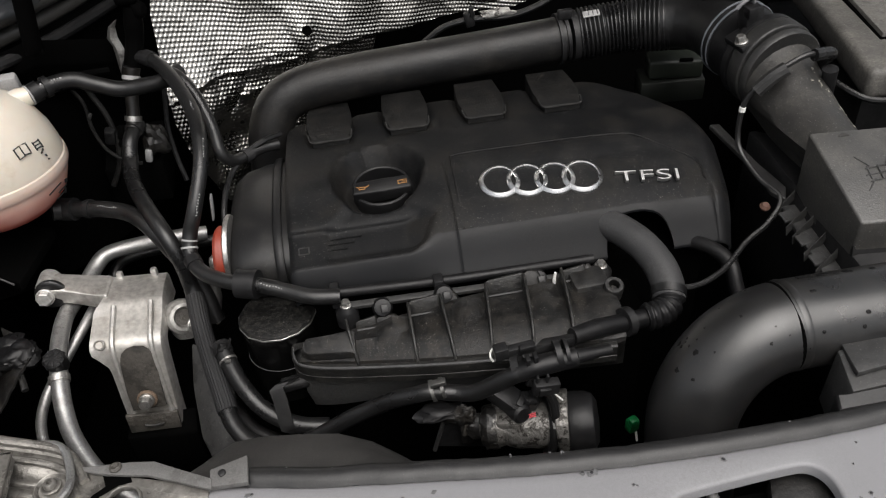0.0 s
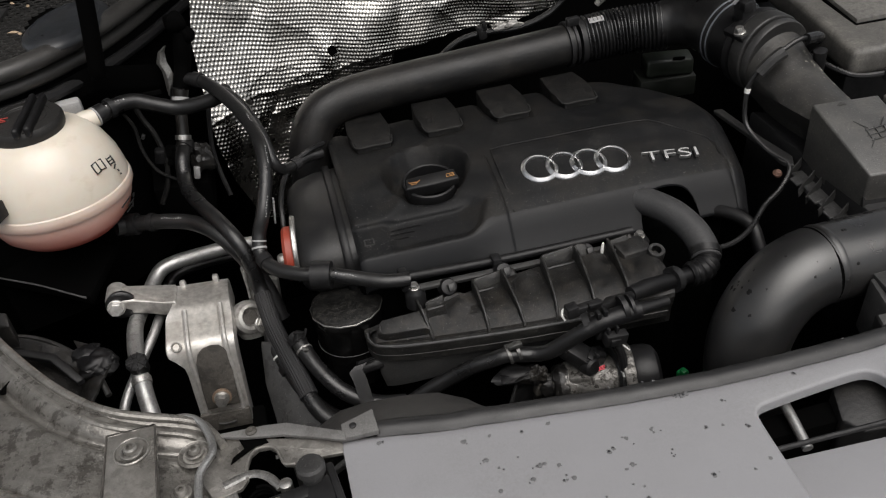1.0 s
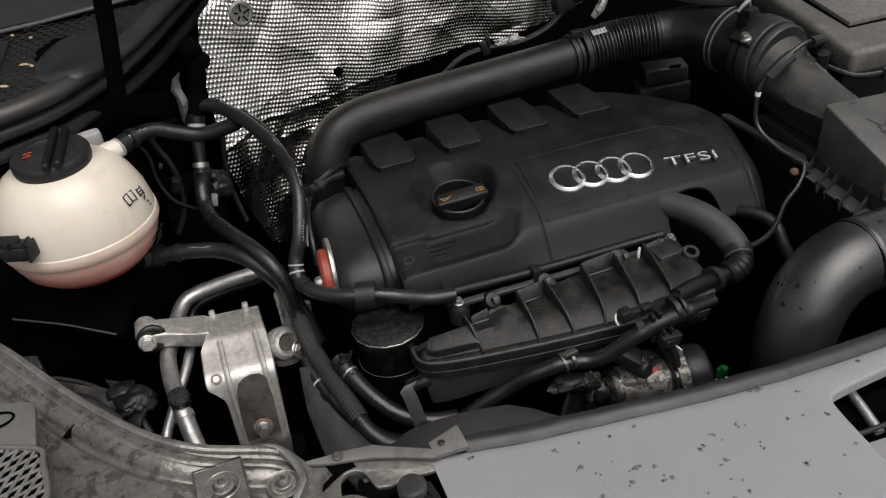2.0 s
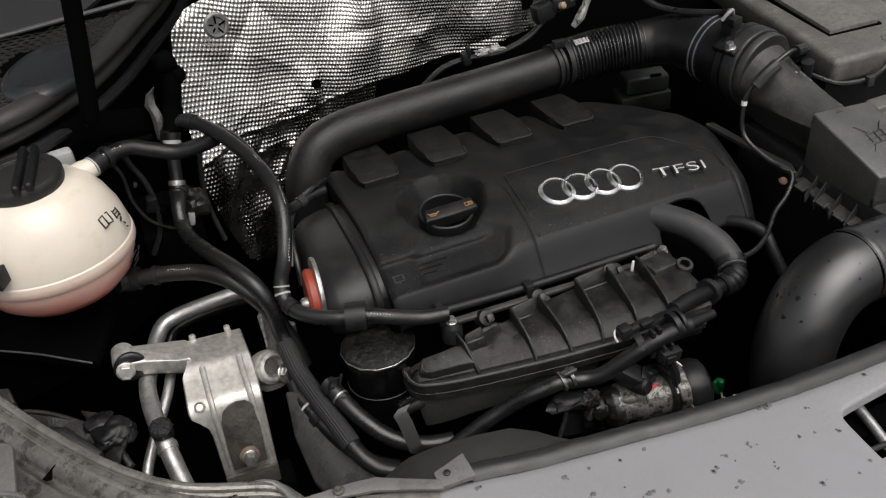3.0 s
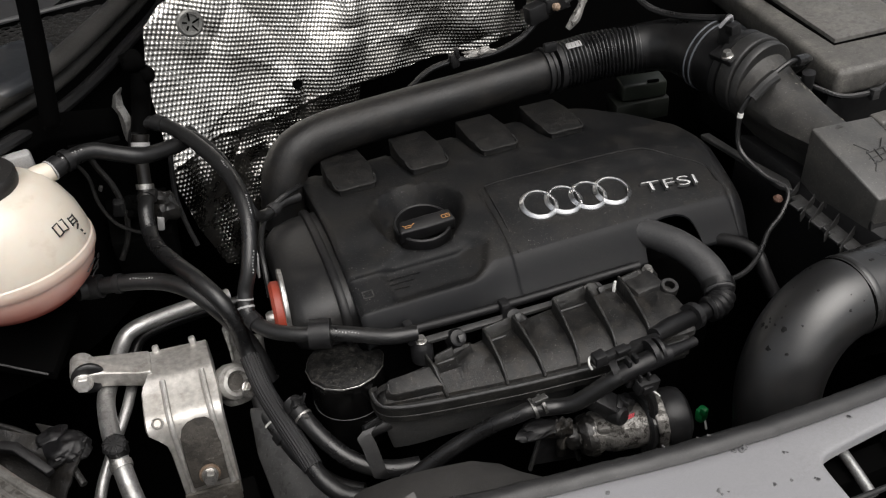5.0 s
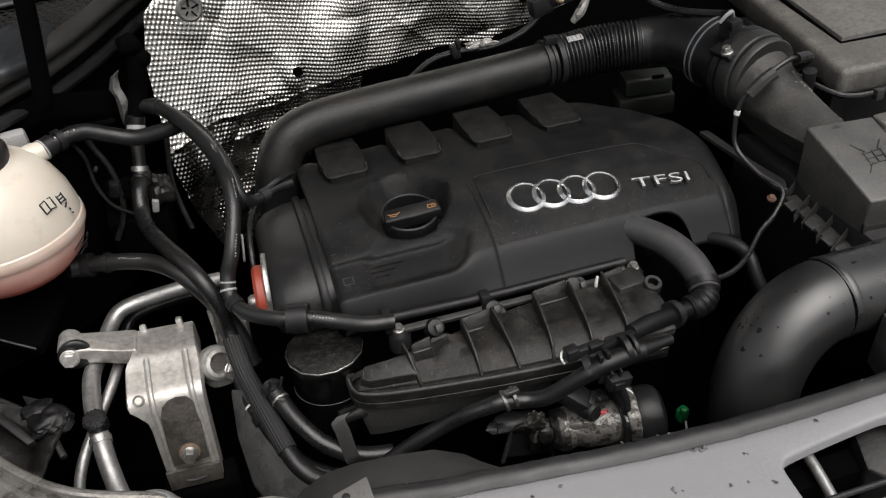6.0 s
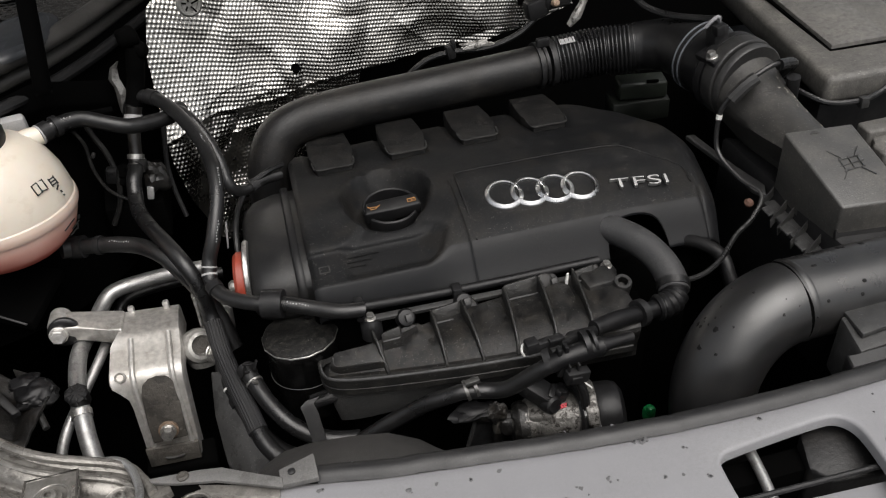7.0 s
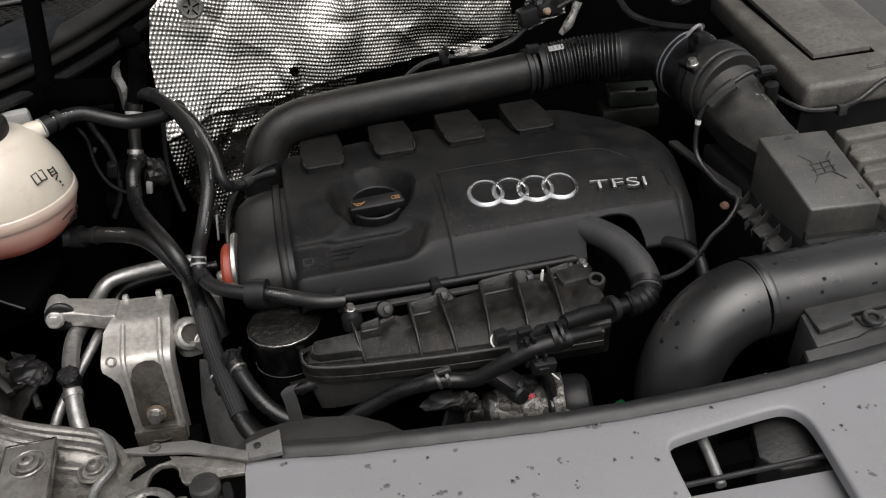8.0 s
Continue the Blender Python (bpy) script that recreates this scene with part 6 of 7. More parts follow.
part("upright", tube([(-0.235, 0.882, 1.050), (-0.238, 0.882, 1.030), (-0.243, 0.882, 1.010), (-0.252, 0.874, 0.985)], [0.0085, 0.0105, 0.0100, 0.0095], 14), SHADE_BLACK, qc)
part("hook", joined(crumple((-0.238, 0.880, 1.062), (0.013, 0.010, 0.012), 3.0, 0.25), crumple((-0.229, 0.880, 1.045), (0.009, 0.008, 0.010), 5.0, 0.25)), SHADE_BLACK, qc)
part("silver_blade", loft([[(c.x - w, c.y, c.z), (c.x - w * 0.3, c.y - 0.004, c.z), (c.x + w, c.y - 0.001, c.z), (c.x + w * 0.4, c.y + 0.002, c.z)] for c, w in zip([Vector(p) for p in ((-0.257, 0.886, 1.034), (-0.263, 0.885, 1.028), (-0.266, 0.884, 1.016), (-0.263, 0.883, 1.006), (-0.262, 0.882, 0.996), (-0.264, 0.881, 0.986), (-0.267, 0.880, 0.976))], (0.001, 0.004, 0.006, 0.0055, 0.0065, 0.005, 0.002))]), STEEL, qc, "thin bright metal blade", angle=60)
part("pale_plug", box((-0.259, 0.842, 0.886), (0.008, 0.008, 0.016), (0, 12, 0), 0.002), LIGHTINK, qc, "small pale plug")
clut = thing("bulkhead_bracket", "near-black bracket and plugs below the connector", "bracket", (-0.27, 0.86, 0.86))
# the dark behind the hoses is put into these near-black parts
part("bracket_plate", block([(-0.318, 0.85, 0.868), (-0.250, 0.85, 0.866), (-0.245, 0.90, 0.90), (-0.315, 0.90, 0.90)], (0, 0, -0.05), 0.002), SHADE_BLACK, clut)
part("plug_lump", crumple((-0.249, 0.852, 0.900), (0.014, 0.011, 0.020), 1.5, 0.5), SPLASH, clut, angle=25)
part("plug_lump", crumple((-0.285, 0.862, 0.905), (0.014, 0.012, 0.012), 7.5, 0.5), SHADE_BLACK, clut, angle=25)
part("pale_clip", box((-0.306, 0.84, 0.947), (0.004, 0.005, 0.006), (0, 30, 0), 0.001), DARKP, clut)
part("rail_edge", tube([(-0.322, 0.838, 1.000), (-0.300, 0.845, 0.995), (-0.274, 0.858, 0.990)], 0.0040, 8, 4), SHADE_BLACK, clut)
wloom = thing("wiring_loom", "thin black cables hanging in the dark behind the reservoir", "cables", (-0.30, 0.86, 0.86))
part("cable", tube([(-0.312, 0.870, 0.985), (-0.306, 0.868, 0.960), (-0.296, 0.862, 0.935), (-0.292, 0.855, 0.905), (-0.298, 0.850, 0.875), (-0.312, 0.845, 0.850)], 0.0034, 8), PADT, wloom)
part("cable", tube([(-0.330, 0.872, 0.975), (-0.318, 0.868, 0.950), (-0.316, 0.860, 0.920), (-0.306, 0.852, 0.895), (-0.288, 0.848, 0.880), (-0.272, 0.850, 0.872)], 0.0022, 8), PADT, wloom)
part("cable", tube([(-0.226, 0.885, 0.960), (-0.232, 0.880, 0.930), (-0.236, 0.872, 0.900), (-0.234, 0.862, 0.870), (-0.228, 0.850, 0.840)], 0.0030, 8), BLACK, wloom)
part("loom_plug", joined(box((-0.297, 0.853, 0.912), (0.012, 0.010, 0.020), (10, 14, 0), 0.002), box((-0.297, 0.848, 0.918), (0.008, 0.004, 0.006), (10, 14, 0), 0.001)), BLACK, wloom)

# ---- aluminium pipes ----
ac = thing("coolant_pipes", "dull aluminium pipes with a black valve cap", "metal pipes", (-0.33, 0.68, 0.75))
part("pipe", tube([(-0.21, 0.790, 0.800), (-0.244, 0.781, 0.807), (-0.283, 0.770, 0.812), (-0.307, 0.763, 0.8135), (-0.3215, 0.758, 0.811), (-0.3305, 0.747, 0.806), (-0.337, 0.730, 0.802), (-0.345, 0.705, 0.799), (-0.3500, 0.676, 0.801), (-0.3495, 0.645, 0.800), (-0.346, 0.615, 0.797), (-0.3425, 0.593, 0.791), (-0.337, 0.563, 0.775), (-0.331, 0.543, 0.752), (-0.314, 0.522, 0.720), (-0.285, 0.505, 0.690)], 0.0088, 18), ALUP, ac, angle=60)
part("thin_pipe", tube([(-0.20, 0.802, 0.780), (-0.26, 0.792, 0.786), (-0.303, 0.784, 0.786), (-0.320, 0.778, 0.778), (-0.328, 0.765, 0.765), (-0.33, 0.75, 0.75)], 0.0065, 12), RUBBER, ac, "thin black pipe")
part("pipe", tube([(-0.318, 0.72, 0.794), (-0.326, 0.695, 0.792), (-0.334, 0.668, 0.788), (-0.350, 0.640, 0.775), (-0.370, 0.600, 0.757), (-0.378, 0.576, 0.732), (-0.368, 0.552, 0.702), (-0.345, 0.535, 0.680)], 0.0055, 12), ALUP, ac, angle=60)
cap_at, cap_axis = Vector((-0.3425, 0.604, 0.7955)), Vector((0.02, -0.30, 0.95)).normalized()
valve = part("valve_cap", lathe([(0.0098, 0), (0.0102, 0.003), (0.0102, 0.012), (0.0108, 0.013), (0.0108, 0.017), (0.0085, 0.0190), (0.001, 0.0195)], cap_at, cap_axis, 22), BLACK, ac, "black ribbed valve cap")
for k in range(9):
    a = 2 * math.pi * k / 9
    side_on = Vector((math.cos(a), math.sin(a), 0))
    side_on = (side_on - cap_axis * side_on.dot(cap_axis)).normalized()
    part("cap_rib", tube([cap_at + cap_axis * 0.0195 + side_on * 0.003, cap_at + cap_axis * 0.0190 + side_on * 0.0095, cap_at + cap_axis * 0.0130 + side_on * 0.0112], 0.0009, 6, 2), BLACK, valve)
part("collar", tube([(-0.3428, 0.594, 0.7915), (-0.3418, 0.588, 0.7885)], 0.0104, 18, 1), STEEL, ac)

# ---- engine mount ----
mount = thing("engine_mount", "cast aluminium engine mount with ribs and bolts", "engine mount", (-0.28, 0.64, 0.71))
MP = [(0.712, 0.8150), (0.690, 0.8185), (0.672, 0.8190), (0.664, 0.8180), (0.650, 0.8125), (0.634, 0.8065), (0.620, 0.8000), (0.612, 0.785), (0.606, 0.755), (0.601, 0.722), (0.597, 0.688)]
mpp = smooth_path([(0, y, z) for y, z in MP], 3)


def mount_x(side, i):
    f = i / (len(mpp) - 1)
    l = float(np.interp(f, [0, 0.2, 0.30, 0.36, 0.66, 0.74, 1], [-0.304, -0.306, -0.309, -0.314, -0.317, -0.301, -0.302]))
    r = float(np.interp(f, [0, 0.2, 0.42, 0.62, 1], [-0.243, -0.242, -0.241, -0.242, -0.248]))
    return l + (r - l) * side


def mount_ring(i):
    f = i / (len(mpp) - 1)
    back = Vector((0, 0.020 * step(0.25, 0.6, f), -0.026 + 0.018 * step(0.35, 0.7, f)))
    topl = [Vector((mount_x(s, i), mpp[i].y, mpp[i].z - 0.005 * s * step(0.7, 0.3, f))) for s in (0.0, 0.02, 0.25, 0.5, 0.75, 0.98, 1.0)]
    topl[0] += back * 0.12
    topl[-1] += back * 0.12
    return topl + [topl[-1] + back, topl[0] + back]


part("body", loft([mount_ring(i) for i in range(len(mpp))]), ALU, mount, angle=42)
part("arm", block([(-0.374, 0.694, 0.834), (-0.364, 0.710, 0.836), (-0.300, 0.709, 0.8205), (-0.300, 0.672, 0.8225), (-0.313, 0.677, 0.8225), (-0.345, 0.683, 0.829), (-0.362, 0.684, 0.832)], (0, 0, -0.020), 0.003, 3), ALU, mount)
part("boss", lathe([(0.0115, -0.014), (0.0115, 0.008), (0.010, 0.011), (0.006, 0.011)], (-0.365, 0.700, 0.826), (0.02, -0.95, 0.05), 26), ALU, mount)
part("bolt", bolt((-0.3645, 0.683, 0.824), (0.02, -0.95, 0.25), 0.0080, 0.009, 1.2), ALU, mount, "steel hexagon bolt")
part("bush", lathe([(0.0165, -0.002), (0.0168, 0.002), (0.0150, 0.0035), (0.012, 0.004)], (-0.3595, 0.688, 0.8235), (0.02, -0.95, 0.12), 24), RUBBER, mount, "black rubber bush")
for f0, f1, s, s1 in ((10, 29, -0.2920, -0.001), (10, 29, -0.2535, 0.000)):
    part("rib", tube([Vector((s + s1 * (i - f0) / (f1 - f0), mpp[i].y - 0.0005, mpp[i].z + 0.0005)) for i in range(f0, f1, 2)], 0.0030, 8, 4), ALU, mount)
for x, y in ((-0.2945, 0.713), (-0.257, 0.711)):
    part("lug", box((x, y - 0.001, 0.8125), (0.007, 0.008, 0.015), (-10, 0, 0), 0.0022), ALU, mount)
part("recess", block([(-0.2885, 0.6118, 0.780), (-0.2845, 0.6128, 0.791), (-0.2775, 0.613, 0.7975), (-0.269, 0.613, 0.7995), (-0.2605, 0.613, 0.7975), (-0.2545, 0.6128, 0.790), (-0.252, 0.6115, 0.780), (-0.2545, 0.602, 0.748), (-0.256, 0.5985, 0.722), (-0.291, 0.5985, 0.722), (-0.2905, 0.602, 0.748)], (0, -0.0030, 0.0008), 0.0004), GRIME, mount, "grimy recessed face")
part("dirty_foot", block([(-0.3015, 0.5985, 0.717), (-0.2475, 0.5985, 0.712), (-0.2485, 0.5955, 0.690), (-0.3015, 0.5955, 0.693)], (0, -0.0045, 0.0), 0.001), GRIME, mount, "grimy foot")
part("foot_slot", tube([(-0.284, 0.5905, 0.703), (-0.274, 0.590, 0.701), (-0.264, 0.590, 0.702)], 0.0014, 8, 4), MESHP, mount)
part("washer", lathe([(0.0105, 0), (0.0105, 0.002), (0.009, 0.0025)], (-0.272, 0.5965, 0.737), (0, -0.97, 0.25), 26), surface("rust_stained_steel", (0.20, 0.145, 0.105), 0.55, metal=0.4, dusty=0.6, dust=(0.10, 0.06, 0.035), blotch=220.0), mount, "rusty washer")
part("bolt", bolt((-0.272, 0.5945, 0.7375), (0, -0.97, 0.25), 0.0072, 0.012, 1.15), STEEL, mount, "steel hexagon bolt")
part("eye", lathe([(0.0056, -0.01), (0.0056, 0.0015), (0.0048, 0.0022), (0.0034, 0.0004)], (-0.304, 0.6180, 0.8025), (0, -0.65, 0.75), 18), ALU, mount)
part("foot_plate", block([(-0.308, 0.612, 0.695), (-0.232, 0.610, 0.700), (-0.232, 0.586, 0.683), (-0.308, 0.588, 0.688)], (0, 0, -0.06), 0.004), DEEP, mount)
side = thing("mount_bracket", "grimy cast bracket between mount and engine", "bracket", (-0.215, 0.66, 0.76))
KNUCK = surface("worn_cast_grey", (0.30, 0.295, 0.28), 0.42, metal=0.5, dusty=0.4, dust=(0.13, 0.12, 0.105), blotch=60.0, bump=0.5, grain=420.0, stains=0.55, stain_scale=60.0, stain=(0.07, 0.064, 0.056), wear=0.6)
part("bracket_plate", block([(-0.2245, 0.682, 0.842), (-0.2165, 0.682, 0.841), (-0.2125, 0.684, 0.822), (-0.198, 0.684, 0.818), (-0.188, 0.683, 0.814), (-0.190, 0.680, 0.785), (-0.199, 0.676, 0.752), (-0.228, 0.676, 0.770), (-0.2235, 0.680, 0.803)], (0.003, 0.008, -0.001), 0.002, 2), KNUCK, side)
part("plate_rib", block([(-0.2220, 0.679, 0.838), (-0.2190, 0.679, 0.838), (-0.2200, 0.677, 0.800), (-0.2235, 0.677, 0.800)], (0.001, 0.006, 0), 0.001, 1), KNUCK, side)
part("bracket_knuckle", lathe([(0.006, -0.030), (0.013, -0.026), (0.0180, -0.014), (0.0195, -0.004), (0.0185, 0.004), (0.0150, 0.0085), (0.0115, 0.0095), (0.0100, 0.0065), (0.0085, 0.0020), (0.0005, 0.0010)], (-0.2265, 0.656, 0.791), (0.42, -0.72, 0.50), 18), KNUCK, side, angle=28)
part("knuckle_base", crumple((-0.2265, 0.664, 0.772), (0.019, 0.016, 0.016), 6.6, 0.25), KNUCK, side, angle=28)
part("dark_hollow", lathe([(0.0095, 0), (0.0095, 0.0012), (0.0005, 0.0014)], (-0.2255, 0.6543, 0.7925), (0.42, -0.72, 0.50), 20), GRIME, side)
part("bracket_bolt", bolt((-0.2130, 0.6480, 0.7830), (0.5, -0.7, 0.4), 0.0080, 0.010), STEEL, side, "bright bolt head")

# ---- oil filter ----
filt = thing("oil_filter", "black canister oil filter with a dusty domed end", "oil filter", (-0.118, 0.602, 0.74))
FA = (0.0, 0.03, 1)
FO = (-0.118, 0.598, 0.735)
part("canister", lathe([(0.037, 0), (0.037, 0.030), (0.0375, 0.034), (0.0375, 0.074), (0.0385, 0.078), (0.0385, 0.086)], FO, FA, 48), surface("gloss_black_paint", (0.003, 0.003, 0.003), 0.16, dusty=0.04, spec=0.5, bump=0.02), filt)
part("rim", lathe([(0.0384, 0.085), (0.0393, 0.0862), (0.0393, 0.0876), (0.0384, 0.0885)], FO, FA, 14), STEEL, filt, "thin bright rim")
part("end_cap", lathe([(0.0385, 0.086), (0.0390, 0.088), (0.0375, 0.0905), (0.034, 0.092), (0.001, 0.0925)], FO, FA, 14), FCAP, filt, "dusty faceted end")
for k in range(5):
    for j in range(7):
        a = -1.42 + 0.105 * j + 0.02 * (k % 2)
        part("print", box((FO[0] + 0.0374 * math.cos(a), FO[1] + 0.0374 * math.sin(a), FO[2] + 0.036 - 0.0042 * k), (0.0028 - 0.0008 * ((j * 3 + k) % 3), 0.0007, 0.0011), (0, 0, math.degrees(a) + 90), 0), LIGHTINK, filt)

part("print_line", lathe([(0.0376, 0.0447), (0.0379, 0.0449), (0.0379, 0.0453), (0.0376, 0.0455)], FO, FA, 48), MIDGREY, filt)

# ---- intake manifold ----
mani = thing("intake_manifold", "dusty ribbed black plastic intake manifold", "intake manifold", (0.06, 0.53, 0.76))


def mani_front(x):
    return float(np.interp(x, [-0.10, -0.04, 0.015, 0.047, 0.10, 0.20], [0.536, 0.516, 0.499, 0.490, 0.480, 0.472]))


def mani_rise(x):
    return float(np.interp(x, [-0.10, -0.04, 0.05, 0.12, 0.21], [0.818, 0.826, 0.840, 0.846, 0.848]))


def mani_sec(x, k=1.0, lift=0.0):
    f, z = mani_front(x), mani_rise(x)
    b = 0.553 + 0.004 * step(-0.05, 0.1, x)
    m = 0.5 * (f + b)
    return [(x, m + (f + 0.000 - m) * k, z - 0.008), (x, m + (f + 0.002 - m) * k, z - 0.003), (x, m + (f + 0.015 - m) * k, z + 0.0050 + lift), (x, m, z + 0.0080 + lift), (x, m + (b - m) * k, z + 0.006 + lift), (x, m + (b + 0.01 - m) * k, z - 0.008), (x, m + (b - m) * k, z - 0.05), (x, m + (f + 0.018 - m) * k, z - 0.055), (x, m + (f + 0.006 - m) * k, z - 0.02)]


xs = [-0.1025, -0.1015, -0.0985, -0.094, -0.088] + span(-0.075, 0.19, 24) + [0.20, 0.205]
# the end by the oil filter is blunt, with a rounded shoulder
insets = [(0.010, 0.0105), (0.004, 0.0045), (0.001, 0.0015), (0, 0.0004), (0, 0)] + [(0, 0)] * 24 + [(0.004, 0.001), (0.016, 0.004)]
plenum_secs = []
for x, (inset, drop) in zip(xs, insets):
    sec = mani_sec(x)
    rim = mani_rise(x) - 0.009
    plenum_secs.append([(px, max(py, mani_front(x) + inset), max(rim, pz - drop) if pz > rim else pz) for px, py, pz in sec])
part("plenum", loft(plenum_secs), MANI, mani, angle=30)
rim_line = smooth_path([(-0.1030, 0.566, 0.808), (-0.1035, 0.558, 0.808), (-0.1025, 0.5475, 0.808), (-0.0975, 0.5385, 0.8085), (-0.088, 0.5315, 0.8100)] + [(x, mani_front(x) - 0.002, mani_rise(x) - 0.010) for x in span(-0.07, 0.19, 12)], 5)
part("flange_edge", tube([q + Vector((0, -0.0016, 0.0040)) for q in rim_line[4::5]], 0.0011, 6, 4), MIDGREY, mani)
flange_secs = []
for k, q in enumerate(rim_line):
    d = (rim_line[min(k + 1, len(rim_line) - 1)] - rim_line[max(k - 1, 0)]).normalized()
    out = d.cross(Vector((0, 0, 1))).normalized()
    flange_secs.append([q + out * a + Vector((0, 0, b)) for a, b in ((-0.006, 0.0045), (0.0012, 0.0040), (0.0026, 0.0028), (0.0028, 0.0), (0.0020, -0.008), (0.0026, -0.0085), (0.0022, -0.0155), (0.0008, -0.017), (-0.006, -0.016))])
part("weld_flange", loft(flange_secs), MANIE, mani, angle=30)


def mani_z(x, y):
    f, z = mani_front(x), mani_rise(x)
    return float(np.interp(y, [f, f + 0.002, f + 0.015, 0.535, 0.556], [z - 0.008, z - 0.002, z + 0.0055, z + 0.0090, z + 0.0065]))


# thin curved fins across the plenum, higher towards the rear
for xb, xf in ((-0.048, -0.041), (0.012, 0.013), (0.043, 0.047), (0.087, 0.079), (0.124, 0.116), (0.160, 0.152)):
    f = mani_front(xf)
    line = [Vector((xf + (xb - xf) * t ** 0.7, f - 0.001 + (0.553 - f) * t, 0)) for t in span(0, 1, 11)]
    secs = []
    for k, q in enumerate(line):
        z = mani_z(q.x, max(q.y, f))
        h = 0.0040 + 0.0115 * (k / 10) ** 0.8
        secs.append([(q.x - 0.0016, q.y, z - 0.006), (q.x - 0.0013, q.y, z + h - 0.0008), (q.x - 0.0006, q.y, z + h), (q.x + 0.0006, q.y, z + h), (q.x + 0.0013, q.y, z + h - 0.0008), (q.x + 0.0016, q.y, z - 0.006)])
    part("fin", loft(secs), MANIE, mani, angle=25)
# upright tabs along the rear edge, each with a rounded hump beside it
for x0, x1, x2, h in ((-0.040, -0.020, 0.004, 0.010), (0.012, 0.043, 0.062, 0.015), (0.087, 0.124, 0.143, 0.016), (0.160, 0.184, 0.192, 0.012)):
    z = mani_rise(x0) + 0.004
    tabs = [((x0, z), (x0, z + h - 0.0015), (x0 + 0.003, z + h), (x1 - 0.001, z + h + 0.0025), (x1, z + h + 0.0015), (x1, z)),
            ((x1, z), (x1, z + h - 0.002), (x1 + (x2 - x1) * 0.35, z + h + 0.0005), (x1 + (x2 - x1) * 0.75, z + h - 0.001), (x2 - 0.0015, z + h - 0.006), (x2, z))]
    # upright tab takes the lit copy, its hump the darker one
    for prof, lean, mat in zip(tabs, (0.45, 0.75), (MANIE, MANI)):
        part("tab", block([(x, 0.549 + lean * (zz - z), zz) for x, zz in prof], (0.002, 0.004, -0.002), 0.0009, 2), mat, mani)
    part("tab_foot", tube([(x0 + 0.001, 0.5470, z + 0.0045), (0.5 * (x0 + x1), 0.5465, z + 0.0052), (x1 - 0.001, 0.5470, z + 0.0048)], 0.0009, 6, 4), MIDGREY, mani)
# low curved slabs between the fins
for x0, x1, h, bow in ((-0.026, 0.008, 0.0, 0.009), (0.047, 0.078, 0.0, 0.008), (0.120, 0.150, 0.0, 0.008)):
    secs = []
    for t in span(0, 1, 9):
        y = mani_front(0.5 * (x0 + x1)) + 0.008 + (0.546 - mani_front(0.5 * (x0 + x1)) - 0.008) * t
        sk = 0.005 * t
        sec = []
        for c, up in ((0.0, -0.004), (0.02, 0.6), (0.10, 1.0), (0.5, 1.0), (0.90, 1.0), (0.98, 0.6), (1.0, -0.004)):
            x = x0 + sk + (x1 - x0) * c
            lift = bow * math.sin(math.pi * c) * t ** 1.5 - 0.001
            sec.append((x, y, mani_z(x, y) + (lift if up > 0 else -0.004)))
        secs.append(sec)
    part("slab", loft(secs), MANI, mani, angle=35)
part("side_step", block([(-0.0955, 0.5400, 0.8260), (-0.0890, 0.5480, 0.8345), (-0.0410, 0.5430, 0.8405), (-0.0420, 0.5200, 0.8325), (-0.0860, 0.5325, 0.8262)], (0, 0.002, -0.014), 0.0025, 2), MANI, mani)
part("step_outline", tube([(-0.0900, 0.5445, 0.8318), (-0.0905, 0.5390, 0.8272), (-0.0855, 0.5340, 0.8265), (-0.0640, 0.5275, 0.8298), (-0.0461, 0.5218, 0.8325)], 0.0007, 6, 5), MANIE, mani)
# tank colour is lightened in place of light bounced under the flange
TANKM = surface("lightened_tank_plastic", (0.042, 0.042, 0.042), 0.36, dusty=0.4, dust=(0.07, 0.066, 0.06), blotch=50.0, specks=0.4, pits=0.3)
tank_secs = []
for x, k in [(-0.0995, 0.80), (-0.0980, 0.92), (-0.094, 1.0)] + [(x, 1.0) for x in span(-0.085, 0.075, 9)] + [(0.080, 0.9)]:
    f, z = mani_front(x) + 0.0025, mani_rise(x) - 0.018
    m = 0.5 * (f + 0.556)
    low = 0.062 - 0.012 * step(-0.09, -0.02, x) - 0.016 * step(0.0, 0.08, x)
    tank_secs.append([(x + 0.014 * (1 - t) * step(-0.06, -0.095, x), m + (q - m) * k, z - low * d) for q, d, t in ((f, 0.0, 1), (f + 0.001, 0.5, 0.9), (f + 0.004, 0.88, 0.6), (f + 0.012, 1.0, 0.2), (0.550, 1.0, 0.2), (0.556, 0.5, 0.9), (0.556, 0.0, 1))])
part("lower_tank", loft(tank_secs), TANKM, mani, angle=40)
for k in range(5):
    x = -0.060 + 0.024 * k
    part("front_rib", block([(x, 0.528 - 0.28 * (x + 0.06) - 0.002, 0.798 + 0.10 * (x + 0.06)), (x + 0.003, 0.528 - 0.28 * (x + 0.06) - 0.002, 0.798 + 0.10 * (x + 0.06)), (x + 0.003, 0.540 - 0.28 * (x + 0.06), 0.800 + 0.10 * (x + 0.06)), (x, 0.540 - 0.28 * (x + 0.06), 0.800 + 0.10 * (x + 0.06))], (0.002, 0.006, -0.042), 0.0008, 1), BLACK, mani)
part("stub", tube([(-0.092, 0.545, 0.782), (-0.120, 0.540, 0.783)], 0.0075, 14, 2), BLACK, mani)
